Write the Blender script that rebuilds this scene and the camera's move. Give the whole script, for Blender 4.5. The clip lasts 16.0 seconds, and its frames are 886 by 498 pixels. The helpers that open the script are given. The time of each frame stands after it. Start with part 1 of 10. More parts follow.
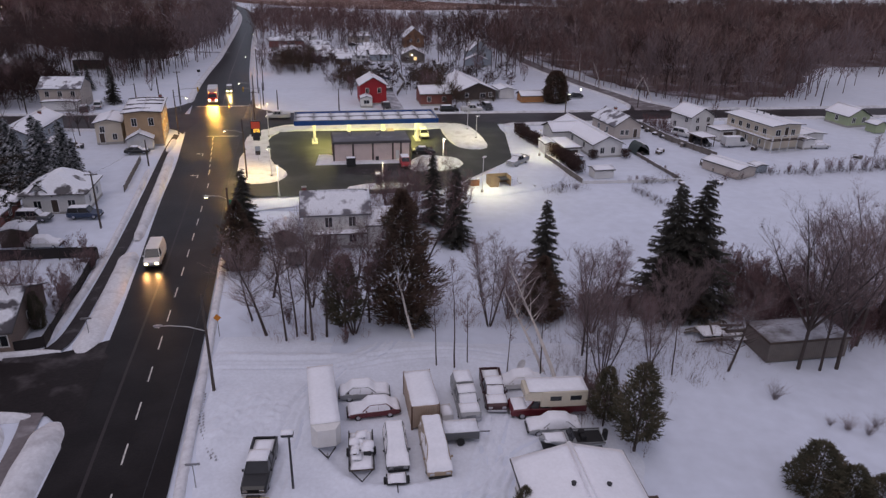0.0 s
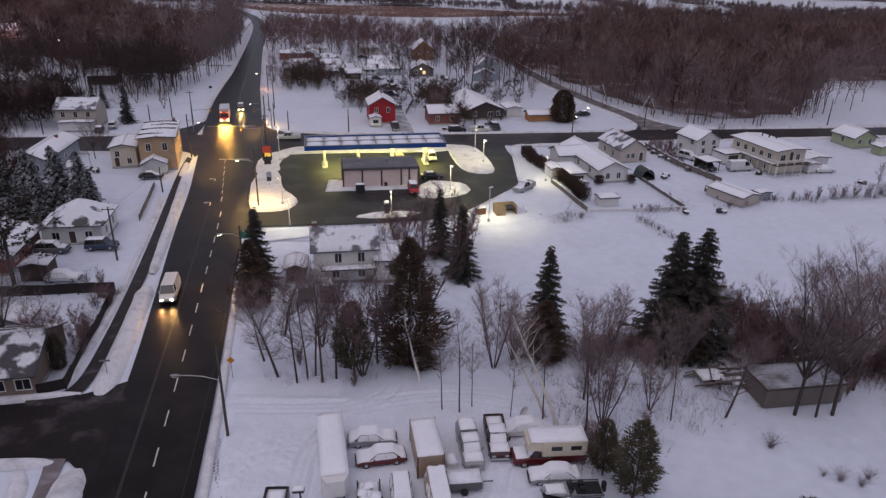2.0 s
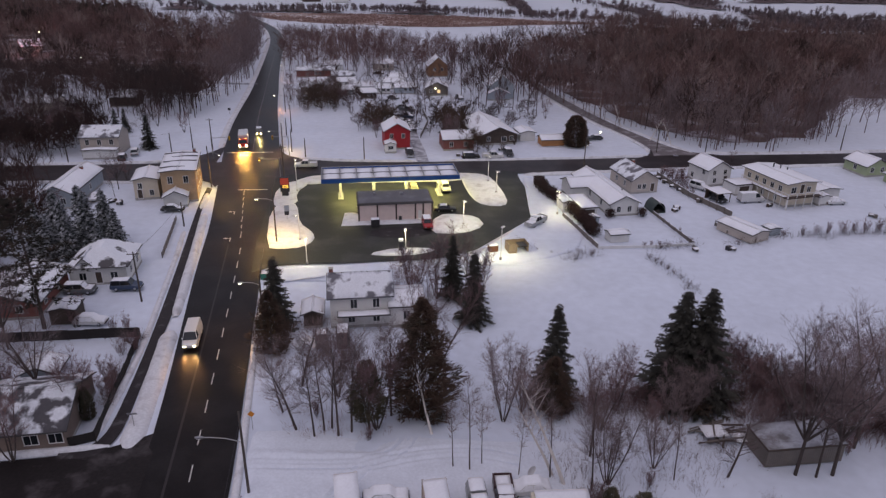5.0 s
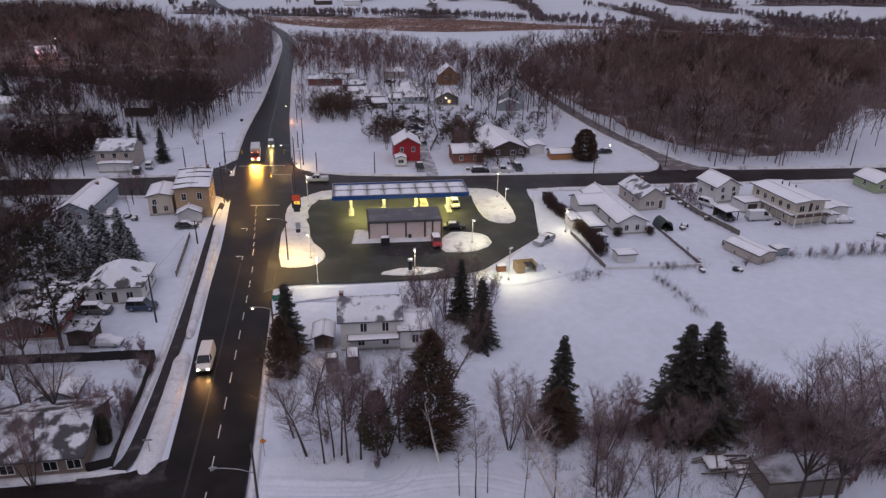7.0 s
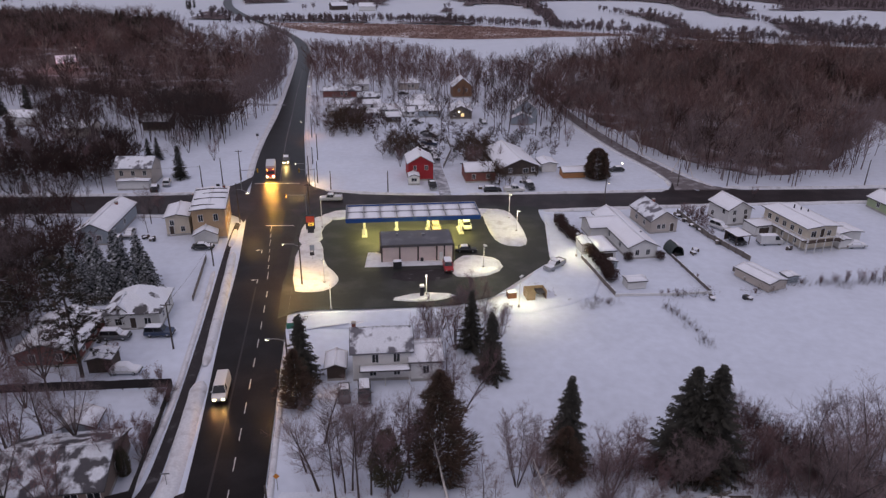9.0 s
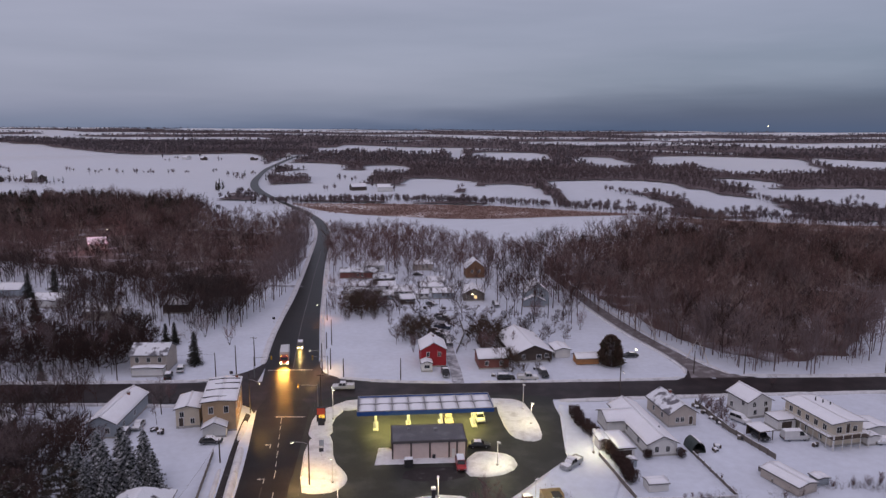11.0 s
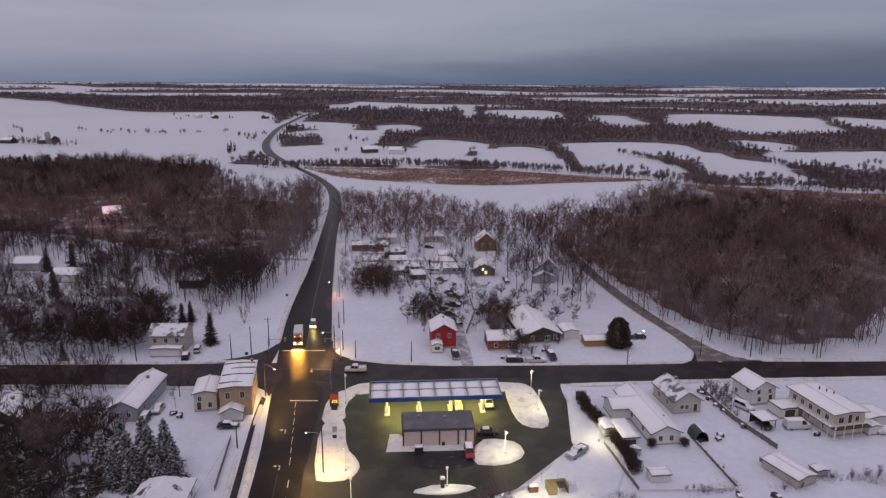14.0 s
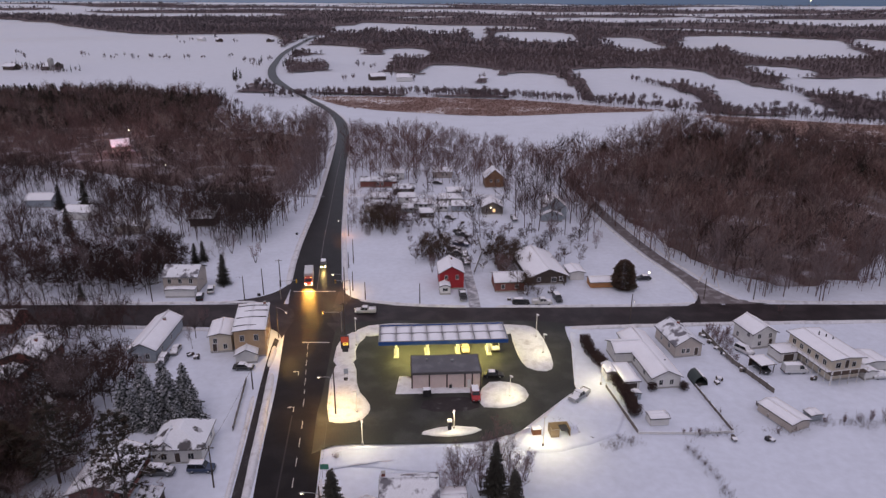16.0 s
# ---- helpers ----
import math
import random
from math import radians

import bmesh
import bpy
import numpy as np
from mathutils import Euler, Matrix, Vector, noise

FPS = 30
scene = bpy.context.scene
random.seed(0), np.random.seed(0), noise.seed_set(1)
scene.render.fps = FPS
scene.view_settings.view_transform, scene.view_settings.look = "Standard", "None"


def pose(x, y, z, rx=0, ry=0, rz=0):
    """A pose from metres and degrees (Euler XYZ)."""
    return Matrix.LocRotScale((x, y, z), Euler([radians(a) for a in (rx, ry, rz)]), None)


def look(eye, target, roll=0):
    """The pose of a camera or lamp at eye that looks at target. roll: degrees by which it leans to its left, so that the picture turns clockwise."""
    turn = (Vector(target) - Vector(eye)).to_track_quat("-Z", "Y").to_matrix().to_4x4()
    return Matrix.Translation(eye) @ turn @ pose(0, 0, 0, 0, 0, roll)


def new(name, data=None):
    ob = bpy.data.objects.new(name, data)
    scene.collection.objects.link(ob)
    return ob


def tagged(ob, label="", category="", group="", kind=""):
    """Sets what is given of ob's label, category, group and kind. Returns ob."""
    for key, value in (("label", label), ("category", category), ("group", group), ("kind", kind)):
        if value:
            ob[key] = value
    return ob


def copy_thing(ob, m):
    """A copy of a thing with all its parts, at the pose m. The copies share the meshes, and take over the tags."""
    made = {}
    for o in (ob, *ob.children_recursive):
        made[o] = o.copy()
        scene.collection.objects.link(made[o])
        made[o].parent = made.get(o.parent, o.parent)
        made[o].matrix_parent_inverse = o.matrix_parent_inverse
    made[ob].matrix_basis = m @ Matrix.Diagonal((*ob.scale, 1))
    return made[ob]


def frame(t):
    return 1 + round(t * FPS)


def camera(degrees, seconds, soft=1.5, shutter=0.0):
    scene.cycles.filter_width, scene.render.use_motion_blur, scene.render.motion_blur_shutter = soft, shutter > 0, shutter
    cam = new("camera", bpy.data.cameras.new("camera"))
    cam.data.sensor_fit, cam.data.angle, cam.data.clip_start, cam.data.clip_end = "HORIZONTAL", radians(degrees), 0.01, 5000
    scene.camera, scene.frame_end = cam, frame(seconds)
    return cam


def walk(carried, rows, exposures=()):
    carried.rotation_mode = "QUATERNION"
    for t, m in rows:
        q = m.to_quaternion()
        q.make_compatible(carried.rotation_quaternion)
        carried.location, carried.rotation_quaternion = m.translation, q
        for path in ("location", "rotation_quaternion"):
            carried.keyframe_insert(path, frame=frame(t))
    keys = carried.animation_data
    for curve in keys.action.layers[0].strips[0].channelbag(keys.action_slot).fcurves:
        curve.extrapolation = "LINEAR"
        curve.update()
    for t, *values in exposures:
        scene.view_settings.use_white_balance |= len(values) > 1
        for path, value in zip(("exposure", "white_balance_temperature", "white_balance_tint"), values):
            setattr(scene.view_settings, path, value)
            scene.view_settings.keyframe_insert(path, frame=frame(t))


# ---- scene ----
cam = camera(65.81, 16.0, soft=1.35, shutter=0.5)
PATH = [
    (0, (0.00, -0.00, 38.00), (-0.00, 91.70, -1.90), 1.25),
    (0.5, (0.05, -0.01, 39.39), (-0.27, 91.67, -0.54), 1.26),
    (1, (0.09, -0.01, 40.78), (-0.54, 91.64, 0.78), 1.22),
    (1.5, (0.13, -0.00, 42.19), (-0.79, 91.62, 2.13), 1.13),
    (2, (0.16, -0.01, 43.58), (-1.10, 91.59, 3.50), 1.16),
    (2.5, (0.18, -0.01, 44.98), (-1.42, 91.56, 4.85), 1.08),
    (3, (0.20, 0.01, 46.36), (-1.75, 91.57, 6.19), 1.06),
    (3.5, (0.23, 0.06, 47.69), (-2.08, 91.59, 7.50), 1.06),
    (4, (0.26, 0.10, 48.91), (-2.42, 91.65, 8.77), 0.96),
    (6.5, (0.48, 0.21, 54.21), (-4.03, 91.48, 13.58), 0.80),
    (7, (0.53, 0.24, 55.34), (-4.36, 91.54, 14.82), 0.76),
    (7.5, (0.59, 0.29, 56.55), (-4.65, 91.58, 16.08), 0.77),
    (8, (0.65, 0.38, 57.84), (-5.04, 91.63, 17.33), 0.85),
    (9, (0.79, 0.75, 60.61), (-6.05, 91.89, 20.01), 0.69),
    (9.6, (0.87, 0.98, 62.26), (-6.69, 92.58, 22.87), 0.60),
    (10, (0.93, 1.13, 63.37), (-7.28, 94.74, 29.16), 0.54),
    (10.3, (0.97, 1.24, 64.19), (-7.76, 96.67, 35.63), 0.49),
    (10.5, (1.00, 1.31, 64.75), (-8.09, 98.00, 40.91), 0.46),
    (11, (1.06, 1.42, 66.10), (-8.67, 99.40, 48.63), 0.36),
    (11.5, (1.11, 1.45, 67.44), (-8.86, 99.51, 50.52), 0.37),
    (12, (1.17, 1.45, 68.78), (-9.09, 99.48, 51.91), 0.37),
    (12.5, (1.22, 1.42, 70.12), (-9.26, 99.43, 53.25), 0.36),
    (13, (1.27, 1.39, 71.45), (-9.47, 99.30, 54.18), 0.38),
    (13.5, (1.34, 1.37, 72.78), (-9.69, 98.45, 51.50), 0.36),
    (14, (1.38, 1.37, 74.12), (-9.87, 97.83, 50.29), 0.35),
    (14.5, (1.42, 1.36, 75.46), (-10.08, 97.44, 50.23), 0.34),
    (15, (1.48, 1.35, 76.79), (-10.27, 96.57, 48.59), 0.35),
    (15.5, (1.53, 1.33, 78.10), (-10.38, 95.41, 46.39), 0.30),
    (16, (1.57, 1.33, 79.42), (-10.50, 94.48, 45.11), 0.27),
]
walk(cam, [(t, look(eye, target, roll)) for t, eye, target, roll in PATH], [(0, 0.03, 6500, 10), (8, 0.05, 6500, 10), (11, 0.06, 6550, 12), (12.5, 0.06, 6680, 12), (14.5, 0.10, 6860, 13), (16, 0.17, 6720, 12)])


# ---- dusk sky under high cloud, one weak wide sun ----
world = bpy.data.worlds.new("dusk_sky")
scene.world = world
world.use_nodes = True
wn, wl = world.node_tree.nodes, world.node_tree.links
wn.clear()


def wnode(kind, **values):
    n = wn.new(kind)
    for key, value in values.items():
        n.inputs[key].default_value = value
    return n


SUN_ELEVATION, SUN_ROTATION = radians(4), radians(200)
sky = wn.new("ShaderNodeTexSky")
sky.sky_type, sky.sun_disc = "NISHITA", False
sky.sun_elevation, sky.sun_rotation = SUN_ELEVATION, SUN_ROTATION
wcoord = wn.new("ShaderNodeTexCoord")
wsep = wn.new("ShaderNodeSeparateXYZ")
wl.new(wcoord.outputs["Generated"], wsep.inputs[0])
# cloud deck: layered streaks, stretched along the horizon
wmap = wn.new("ShaderNodeMapping")
wmap.inputs["Scale"].default_value = (1.1, 1.1, 9.0)
wl.new(wcoord.outputs["Generated"], wmap.inputs[0])
wnoise = wnode("ShaderNodeTexNoise", Scale=1.6, Detail=5.0, Roughness=0.5)
wl.new(wmap.outputs[0], wnoise.inputs["Vector"])
# height above the horizon, bent by the streaks and lifted toward one side
wside = wn.new("ShaderNodeMath"); wside.operation = "MULTIPLY_ADD"
wl.new(wsep.outputs["X"], wside.inputs[0]); wside.inputs[1].default_value = -0.105
wl.new(wsep.outputs["Z"], wside.inputs[2])
wbend = wn.new("ShaderNodeMath"); wbend.operation = "MULTIPLY_ADD"
wl.new(wnoise.outputs["Fac"], wbend.inputs[0]); wbend.inputs[1].default_value = 0.10
wl.new(wside.outputs[0], wbend.inputs[2])
wramp = wn.new("ShaderNodeValToRGB")
wl.new(wbend.outputs[0], wramp.inputs[0])
els = wramp.color_ramp.elements
els[0].position, els[0].color = 0.040, (0.060, 0.100, 0.185, 1)
els[1].position, els[1].color = 1.0, (0.495, 0.447, 0.545, 1)
for pos, col in ((0.066, (0.092, 0.135, 0.230, 1)), (0.100, (0.178, 0.222, 0.330, 1)), (0.145, (0.236, 0.268, 0.382, 1)), (0.25, (0.300, 0.318, 0.430, 1)), (0.5, (0.358, 0.348, 0.446, 1))):
    e = els.new(pos); e.color = col
wmix = wn.new("ShaderNodeMix"); wmix.data_type = "RGBA"
wmix.inputs["Factor"].default_value = 0.985
wl.new(sky.outputs[0], wmix.inputs["A"]); wl.new(wramp.outputs[0], wmix.inputs["B"])
# light and dark patches of the cloud deck
wpatch = wn.new("ShaderNodeMath"); wpatch.operation = "MULTIPLY_ADD"
wl.new(wnoise.outputs["Fac"], wpatch.inputs[0]); wpatch.inputs[1].default_value = 0.36; wpatch.inputs[2].default_value = 0.84
wmul = wn.new("ShaderNodeMix"); wmul.data_type = "RGBA"; wmul.blend_type = "MULTIPLY"
wmul.inputs["Factor"].default_value = 1.0
wl.new(wmix.outputs["Result"], wmul.inputs["A"]); wl.new(wpatch.outputs[0], wmul.inputs["B"])
wback = wnode("ShaderNodeBackground", Strength=1.0)
wl.new(wmul.outputs["Result"], wback.inputs[0])
wout = wn.new("ShaderNodeOutputWorld")
wl.new(wback.outputs[0], wout.inputs[0])

sun = new("sun", bpy.data.lights.new("sun", "SUN"))
sun.data.energy, sun.data.angle, sun.data.color = 0.36, radians(35), (1.0, 0.90, 0.90)
sun.matrix_world = look((0, 0, 300), (60, 150, 0))


# ---- materials ----
def material(name, color, rough=0.7, metal=0.0, var=0.25, scale=2.0, fine=25.0, bump=0.15, second=None, cut=(0.45, 0.6), emit=None, power=0.0, spec=0.4, rand=0.0):
    """A surface with coarse and fine variation of its colour, fine relief, and a second colour in patches."""
    m = bpy.data.materials.new(name)
    m.use_nodes = True
    n, l = m.node_tree.nodes, m.node_tree.links
    b = n["Principled BSDF"]
    b.inputs["Roughness"].default_value, b.inputs["Metallic"].default_value = rough, metal
    b.inputs["Specular IOR Level"].default_value = spec
    co = n.new("ShaderNodeTexCoord")
    big = n.new("ShaderNodeTexNoise"); big.inputs["Scale"].default_value = scale; big.inputs["Detail"].default_value = 4
    small = n.new("ShaderNodeTexNoise"); small.inputs["Scale"].default_value = fine; small.inputs["Detail"].default_value = 3
    for t in (big, small):
        l.new(co.outputs["Object"], t.inputs["Vector"])
    add = n.new("ShaderNodeMath"); add.operation = "ADD"
    l.new(big.outputs["Fac"], add.inputs[0]); l.new(small.outputs["Fac"], add.inputs[1])
    rng = n.new("ShaderNodeMapRange")
    rng.inputs["From Min"].default_value, rng.inputs["From Max"].default_value = 0.6, 1.4
    rng.inputs["To Min"].default_value, rng.inputs["To Max"].default_value = 1 - var, 1 + var
    l.new(add.outputs[0], rng.inputs["Value"])
    last = n.new("ShaderNodeMix"); last.data_type = "RGBA"; last.blend_type = "MULTIPLY"
    last.inputs["Factor"].default_value = 1.0
    l.new(rng.outputs[0], last.inputs["B"])
    if second:
        ramp = n.new("ShaderNodeValToRGB")
        ramp.color_ramp.elements[0].position, ramp.color_ramp.elements[1].position = cut
        l.new(big.outputs["Fac"], ramp.inputs[0])
        mix = n.new("ShaderNodeMix"); mix.data_type = "RGBA"
        mix.inputs["A"].default_value, mix.inputs["B"].default_value = (*color, 1), (*second, 1)
        l.new(ramp.outputs[0], mix.inputs["Factor"])
        l.new(mix.outputs["Result"], last.inputs["A"])
    else:
        last.inputs["A"].default_value = (*color, 1)
    col = last.outputs["Result"]
    if rand:
        info = n.new("ShaderNodeObjectInfo")
        rr = n.new("ShaderNodeMapRange")
        rr.inputs["To Min"].default_value, rr.inputs["To Max"].default_value = 1 - rand, 1 + rand
        l.new(info.outputs["Random"], rr.inputs["Value"])
        mm = n.new("ShaderNodeMix"); mm.data_type = "RGBA"; mm.blend_type = "MULTIPLY"; mm.inputs["Factor"].default_value = 1.0
        l.new(col, mm.inputs["A"]); l.new(rr.outputs[0], mm.inputs["B"])
        col = mm.outputs["Result"]
    l.new(col, b.inputs["Base Color"])
    if bump:
        bp = n.new("ShaderNodeBump"); bp.inputs["Strength"].default_value = bump; bp.inputs["Distance"].default_value = 0.05
        l.new(add.outputs[0], bp.inputs["Height"]); l.new(bp.outputs[0], b.inputs["Normal"])
    if emit:
        b.inputs["Emission Color"].default_value, b.inputs["Emission Strength"].default_value = (*emit, 1), power
    return m


def with_snow(m, amount=0.5, snow_color=(0.78, 0.80, 0.86), scale=3.0, lowest=0.25):
    """Snow lying on the upward faces of a material, in broken patches."""
    n, l = m.node_tree.nodes, m.node_tree.links
    b = n["Principled BSDF"]
    old = b.inputs["Base Color"].links[0].from_socket
    geo = n.new("ShaderNodeNewGeometry"); sep = n.new("ShaderNodeSeparateXYZ")
    l.new(geo.outputs["Normal"], sep.inputs[0])
    co = n.new("ShaderNodeTexCoord"); t = n.new("ShaderNodeTexNoise"); t.inputs["Scale"].default_value = scale; t.inputs["Detail"].default_value = 3
    l.new(co.outputs["Object"], t.inputs["Vector"])
    mul = n.new("ShaderNodeMath"); mul.operation = "MULTIPLY_ADD"
    l.new(t.outputs["Fac"], mul.inputs[0]); mul.inputs[1].default_value = 1.2
    l.new(sep.outputs["Z"], mul.inputs[2])
    rng = n.new("ShaderNodeMapRange")
    rng.inputs["From Min"].default_value, rng.inputs["From Max"].default_value = 1.5 - amount, 1.75 - amount + lowest * 0.2
    l.new(mul.outputs[0], rng.inputs["Value"])
    mix = n.new("ShaderNodeMix"); mix.data_type = "RGBA"
    mix.inputs["B"].default_value = (*snow_color, 1)
    l.new(rng.outputs[0], mix.inputs["Factor"]); l.new(old, mix.inputs["A"]); l.new(mix.outputs["Result"], b.inputs["Base Color"])
    return m


def siding(name, color, pitch=0.2, upright=False, var=0.12):
    """Boards or corrugated sheet: shallow lines at an even pitch over a varied colour."""
    m = material(name, color, 0.65, var=var, scale=0.8, fine=12, bump=0.0)
    n, l = m.node_tree.nodes, m.node_tree.links
    b = n["Principled BSDF"]
    co = n.new("ShaderNodeTexCoord"); w = n.new("ShaderNodeTexWave")
    w.bands_direction = "X" if upright else "Z"
    w.inputs["Scale"].default_value = 0.314 / pitch
    l.new(co.outputs["Object"], w.inputs["Vector"])
    bp = n.new("ShaderNodeBump"); bp.inputs["Strength"].default_value = 0.5; bp.inputs["Distance"].default_value = 0.03
    l.new(w.outputs["Fac"], bp.inputs["Height"]); l.new(bp.outputs[0], b.inputs["Normal"])
    return m


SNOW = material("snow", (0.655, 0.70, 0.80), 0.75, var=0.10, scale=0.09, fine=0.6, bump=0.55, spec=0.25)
SNOW_PILE = material("ploughed_snow", (0.70, 0.705, 0.74), 0.8, var=0.16, scale=0.5, fine=3.0, bump=0.6, second=(0.42, 0.41, 0.43), cut=(0.48, 0.74), spec=0.2)
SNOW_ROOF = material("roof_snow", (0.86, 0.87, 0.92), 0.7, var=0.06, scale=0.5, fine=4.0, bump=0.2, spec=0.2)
SNOW_WORN = material("trodden_snow", (0.78, 0.805, 0.87), 0.75, var=0.13, scale=0.35, fine=2.5, bump=0.5, second=(0.84, 0.865, 0.93), spec=0.2)
SNOW_YARD = material("yard_snow", (0.72, 0.755, 0.835), 0.75, var=0.10, scale=0.4, fine=3.0, bump=0.5, spec=0.25)
for snow_ in (SNOW, SNOW_PILE, SNOW_ROOF, SNOW_WORN, SNOW_YARD):
    # loose crystals scatter forward: brighter where seen at a low angle
    snow_.node_tree.nodes["Principled BSDF"].inputs["Sheen Weight"].default_value = 1.0
    snow_.node_tree.nodes["Principled BSDF"].inputs["Sheen Roughness"].default_value = 0.3
    snow_.node_tree.nodes["Principled BSDF"].inputs["Sheen Tint"].default_value = (1.0, 0.95, 0.94, 1)
SNOW_STREAKED = material("thin_roof_snow", (0.74, 0.76, 0.81), 0.7, var=0.15, scale=0.5, fine=3.0, bump=0.2, second=(0.085, 0.08, 0.088), cut=(0.43, 0.54), spec=0.2)
TRUNK_PALE = material("pale_grey_bark", (0.30, 0.235, 0.215), 0.9, var=0.3, scale=0.1, fine=1.0, bump=0.0, spec=0.1)
SNOW_THIN = material("thin_grey_roof_snow", (0.46, 0.47, 0.52), 0.7, var=0.2, scale=0.5, fine=5.0, bump=0.2, second=(0.17, 0.16, 0.165), cut=(0.40, 0.62), spec=0.2)
SNOW_BROKEN = material("broken_roof_snow", (0.80, 0.82, 0.87), 0.7, var=0.10, scale=0.30, fine=4.0, bump=0.3, second=(0.10, 0.095, 0.10), cut=(0.52, 0.57), spec=0.2)
SNOW_PATCHY = material("patchy_roof_snow", (0.78, 0.80, 0.85), 0.7, var=0.12, scale=0.42, fine=5.0, bump=0.2, second=(0.16, 0.155, 0.175), cut=(0.50, 0.60), spec=0.2)
ASPHALT = material("wet_asphalt", (0.0105, 0.0080, 0.0085), 0.36, var=0.30, scale=0.22, fine=6.0, bump=0.25, second=(0.0145, 0.012, 0.0125), cut=(0.45, 0.62), spec=0.11)
ASPHALT_CROSS = material("damp_brown_asphalt", (0.026, 0.020, 0.022), 0.45, var=0.30, scale=0.22, fine=6.0, bump=0.25, second=(0.040, 0.031, 0.033), cut=(0.45, 0.62), spec=0.15)
ASPHALT_LOT = material("lot_asphalt", (0.030, 0.031, 0.028), 0.6, var=0.25, scale=0.15, fine=3.0, bump=0.25, second=(0.048, 0.049, 0.045), cut=(0.48, 0.64), spec=0.25)
SLUSH = material("slushy_walk", (0.034, 0.029, 0.031), 0.6, var=0.35, scale=0.5, fine=3.0, bump=0.4, second=(0.10, 0.095, 0.10), cut=(0.58, 0.76), spec=0.15)
SLUSH_PALE = material("driven_snow", (0.30, 0.30, 0.33), 0.7, var=0.25, scale=0.5, fine=3.0, bump=0.3, second=(0.55, 0.56, 0.61), cut=(0.42, 0.62), spec=0.2)
SLUSH_DARK = material("dark_slushy_asphalt", (0.020, 0.0165, 0.017), 0.5, var=0.3, scale=0.25, fine=3.0, bump=0.3, second=(0.085, 0.075, 0.078), cut=(0.52, 0.72), spec=0.1)
SLUSH_ROAD = material("packed_slush_road", (0.17, 0.15, 0.155), 0.65, var=0.25, scale=0.4, fine=3.0, bump=0.3, second=(0.30, 0.285, 0.30), cut=(0.5, 0.7), spec=0.2)
PAINT_LINE = material("road_paint", (0.62, 0.60, 0.56), 0.6, var=0.3, scale=3.0, fine=20.0, bump=0.1, second=(0.25, 0.24, 0.23), cut=(0.52, 0.66))
SALT = material("salt_streak", (0.021, 0.015, 0.0155), 0.55, var=0.3, scale=0.4, fine=4.0, bump=0.1)
BARK = with_snow(material("grey_brown_bark", (0.078, 0.060, 0.055), 0.9, var=0.35, scale=2.0, fine=14, bump=0.5, rand=0.25), 0.15)
TWIG = material("bare_twigs", (0.195, 0.146, 0.146), 0.9, var=0.35, scale=0.6, fine=5, bump=0.0, rand=0.25)
TWIG_RED = material("reddish_brush", (0.185, 0.115, 0.118), 0.9, var=0.35, scale=0.6, fine=5, bump=0.0, rand=0.2)
BIRCH = material("white_birch_bark", (0.70, 0.65, 0.61), 0.8, var=0.2, scale=2.0, fine=10, bump=0.2, second=(0.14, 0.11, 0.11), cut=(0.64, 0.70))
NEEDLE = material("dark_spruce_needles", (0.060, 0.057, 0.049), 0.85, var=0.4, scale=0.8, fine=6, bump=0.0, rand=0.25, spec=0.15)
NEEDLE_SNOWY = with_snow(material("snow_dusted_needles", (0.018, 0.023, 0.021), 0.85, var=0.4, scale=0.8, fine=6, bump=0.0, rand=0.2, spec=0.15), 0.05, scale=1.7)
NEEDLE_BROWN = material("rusty_cedar_foliage", (0.115, 0.076, 0.060), 0.9, var=0.4, scale=0.5, fine=5, bump=0.0, second=(0.060, 0.052, 0.038), cut=(0.45, 0.66), spec=0.1)
NEEDLE_OLIVE = material("olive_evergreen_foliage", (0.085, 0.080, 0.055), 0.9, var=0.45, scale=0.7, fine=6, bump=0.0, second=(0.125, 0.100, 0.070), cut=(0.5, 0.68), spec=0.1)
NEEDLE_PINE = with_snow(material("dark_pine_needles", (0.050, 0.046, 0.038), 0.9, var=0.4, scale=0.6, fine=5, bump=0.0, second=(0.085, 0.062, 0.050), cut=(0.45, 0.65), spec=0.1), -0.30, scale=0.5)
BROWN_LEAF = material("dead_brown_leaves", (0.070, 0.044, 0.040), 0.9, var=0.4, scale=0.3, fine=4, bump=0.0, second=(0.045, 0.033, 0.031), cut=(0.45, 0.6), spec=0.1)
WOODS_PALE = material("pale_bare_woods", (0.265, 0.185, 0.172), 0.95, var=0.35, scale=0.05, fine=0.5, bump=0.0, second=(0.13, 0.098, 0.095), cut=(0.42, 0.62), spec=0.1)
GARDEN = material("dark_bare_twigs", (0.098, 0.062, 0.057), 0.95, var=0.35, scale=0.06, fine=0.8, bump=0.0, second=(0.056, 0.043, 0.041), cut=(0.42, 0.62), spec=0.1)
WOODS = material("wintry_woods", (0.200, 0.125, 0.114), 0.95, var=0.45, scale=0.03, fine=0.4, bump=0.0, second=(0.125, 0.080, 0.076), cut=(0.42, 0.62), spec=0.1)
WOODS_DARK = material("dark_evergreen_woods", (0.042, 0.042, 0.034), 0.95, var=0.4, scale=0.03, fine=0.4, bump=0.0, second=(0.060, 0.045, 0.036), cut=(0.45, 0.65), spec=0.1)
# Far woods paler and greyer: distance haze is put into their base colours.
WOODS_HAZE = material("frosted_far_woods", (0.185, 0.160, 0.172), 0.95, var=0.3, scale=0.004, fine=0.1, bump=0.0, second=(0.135, 0.116, 0.126), cut=(0.42, 0.62), spec=0.1)
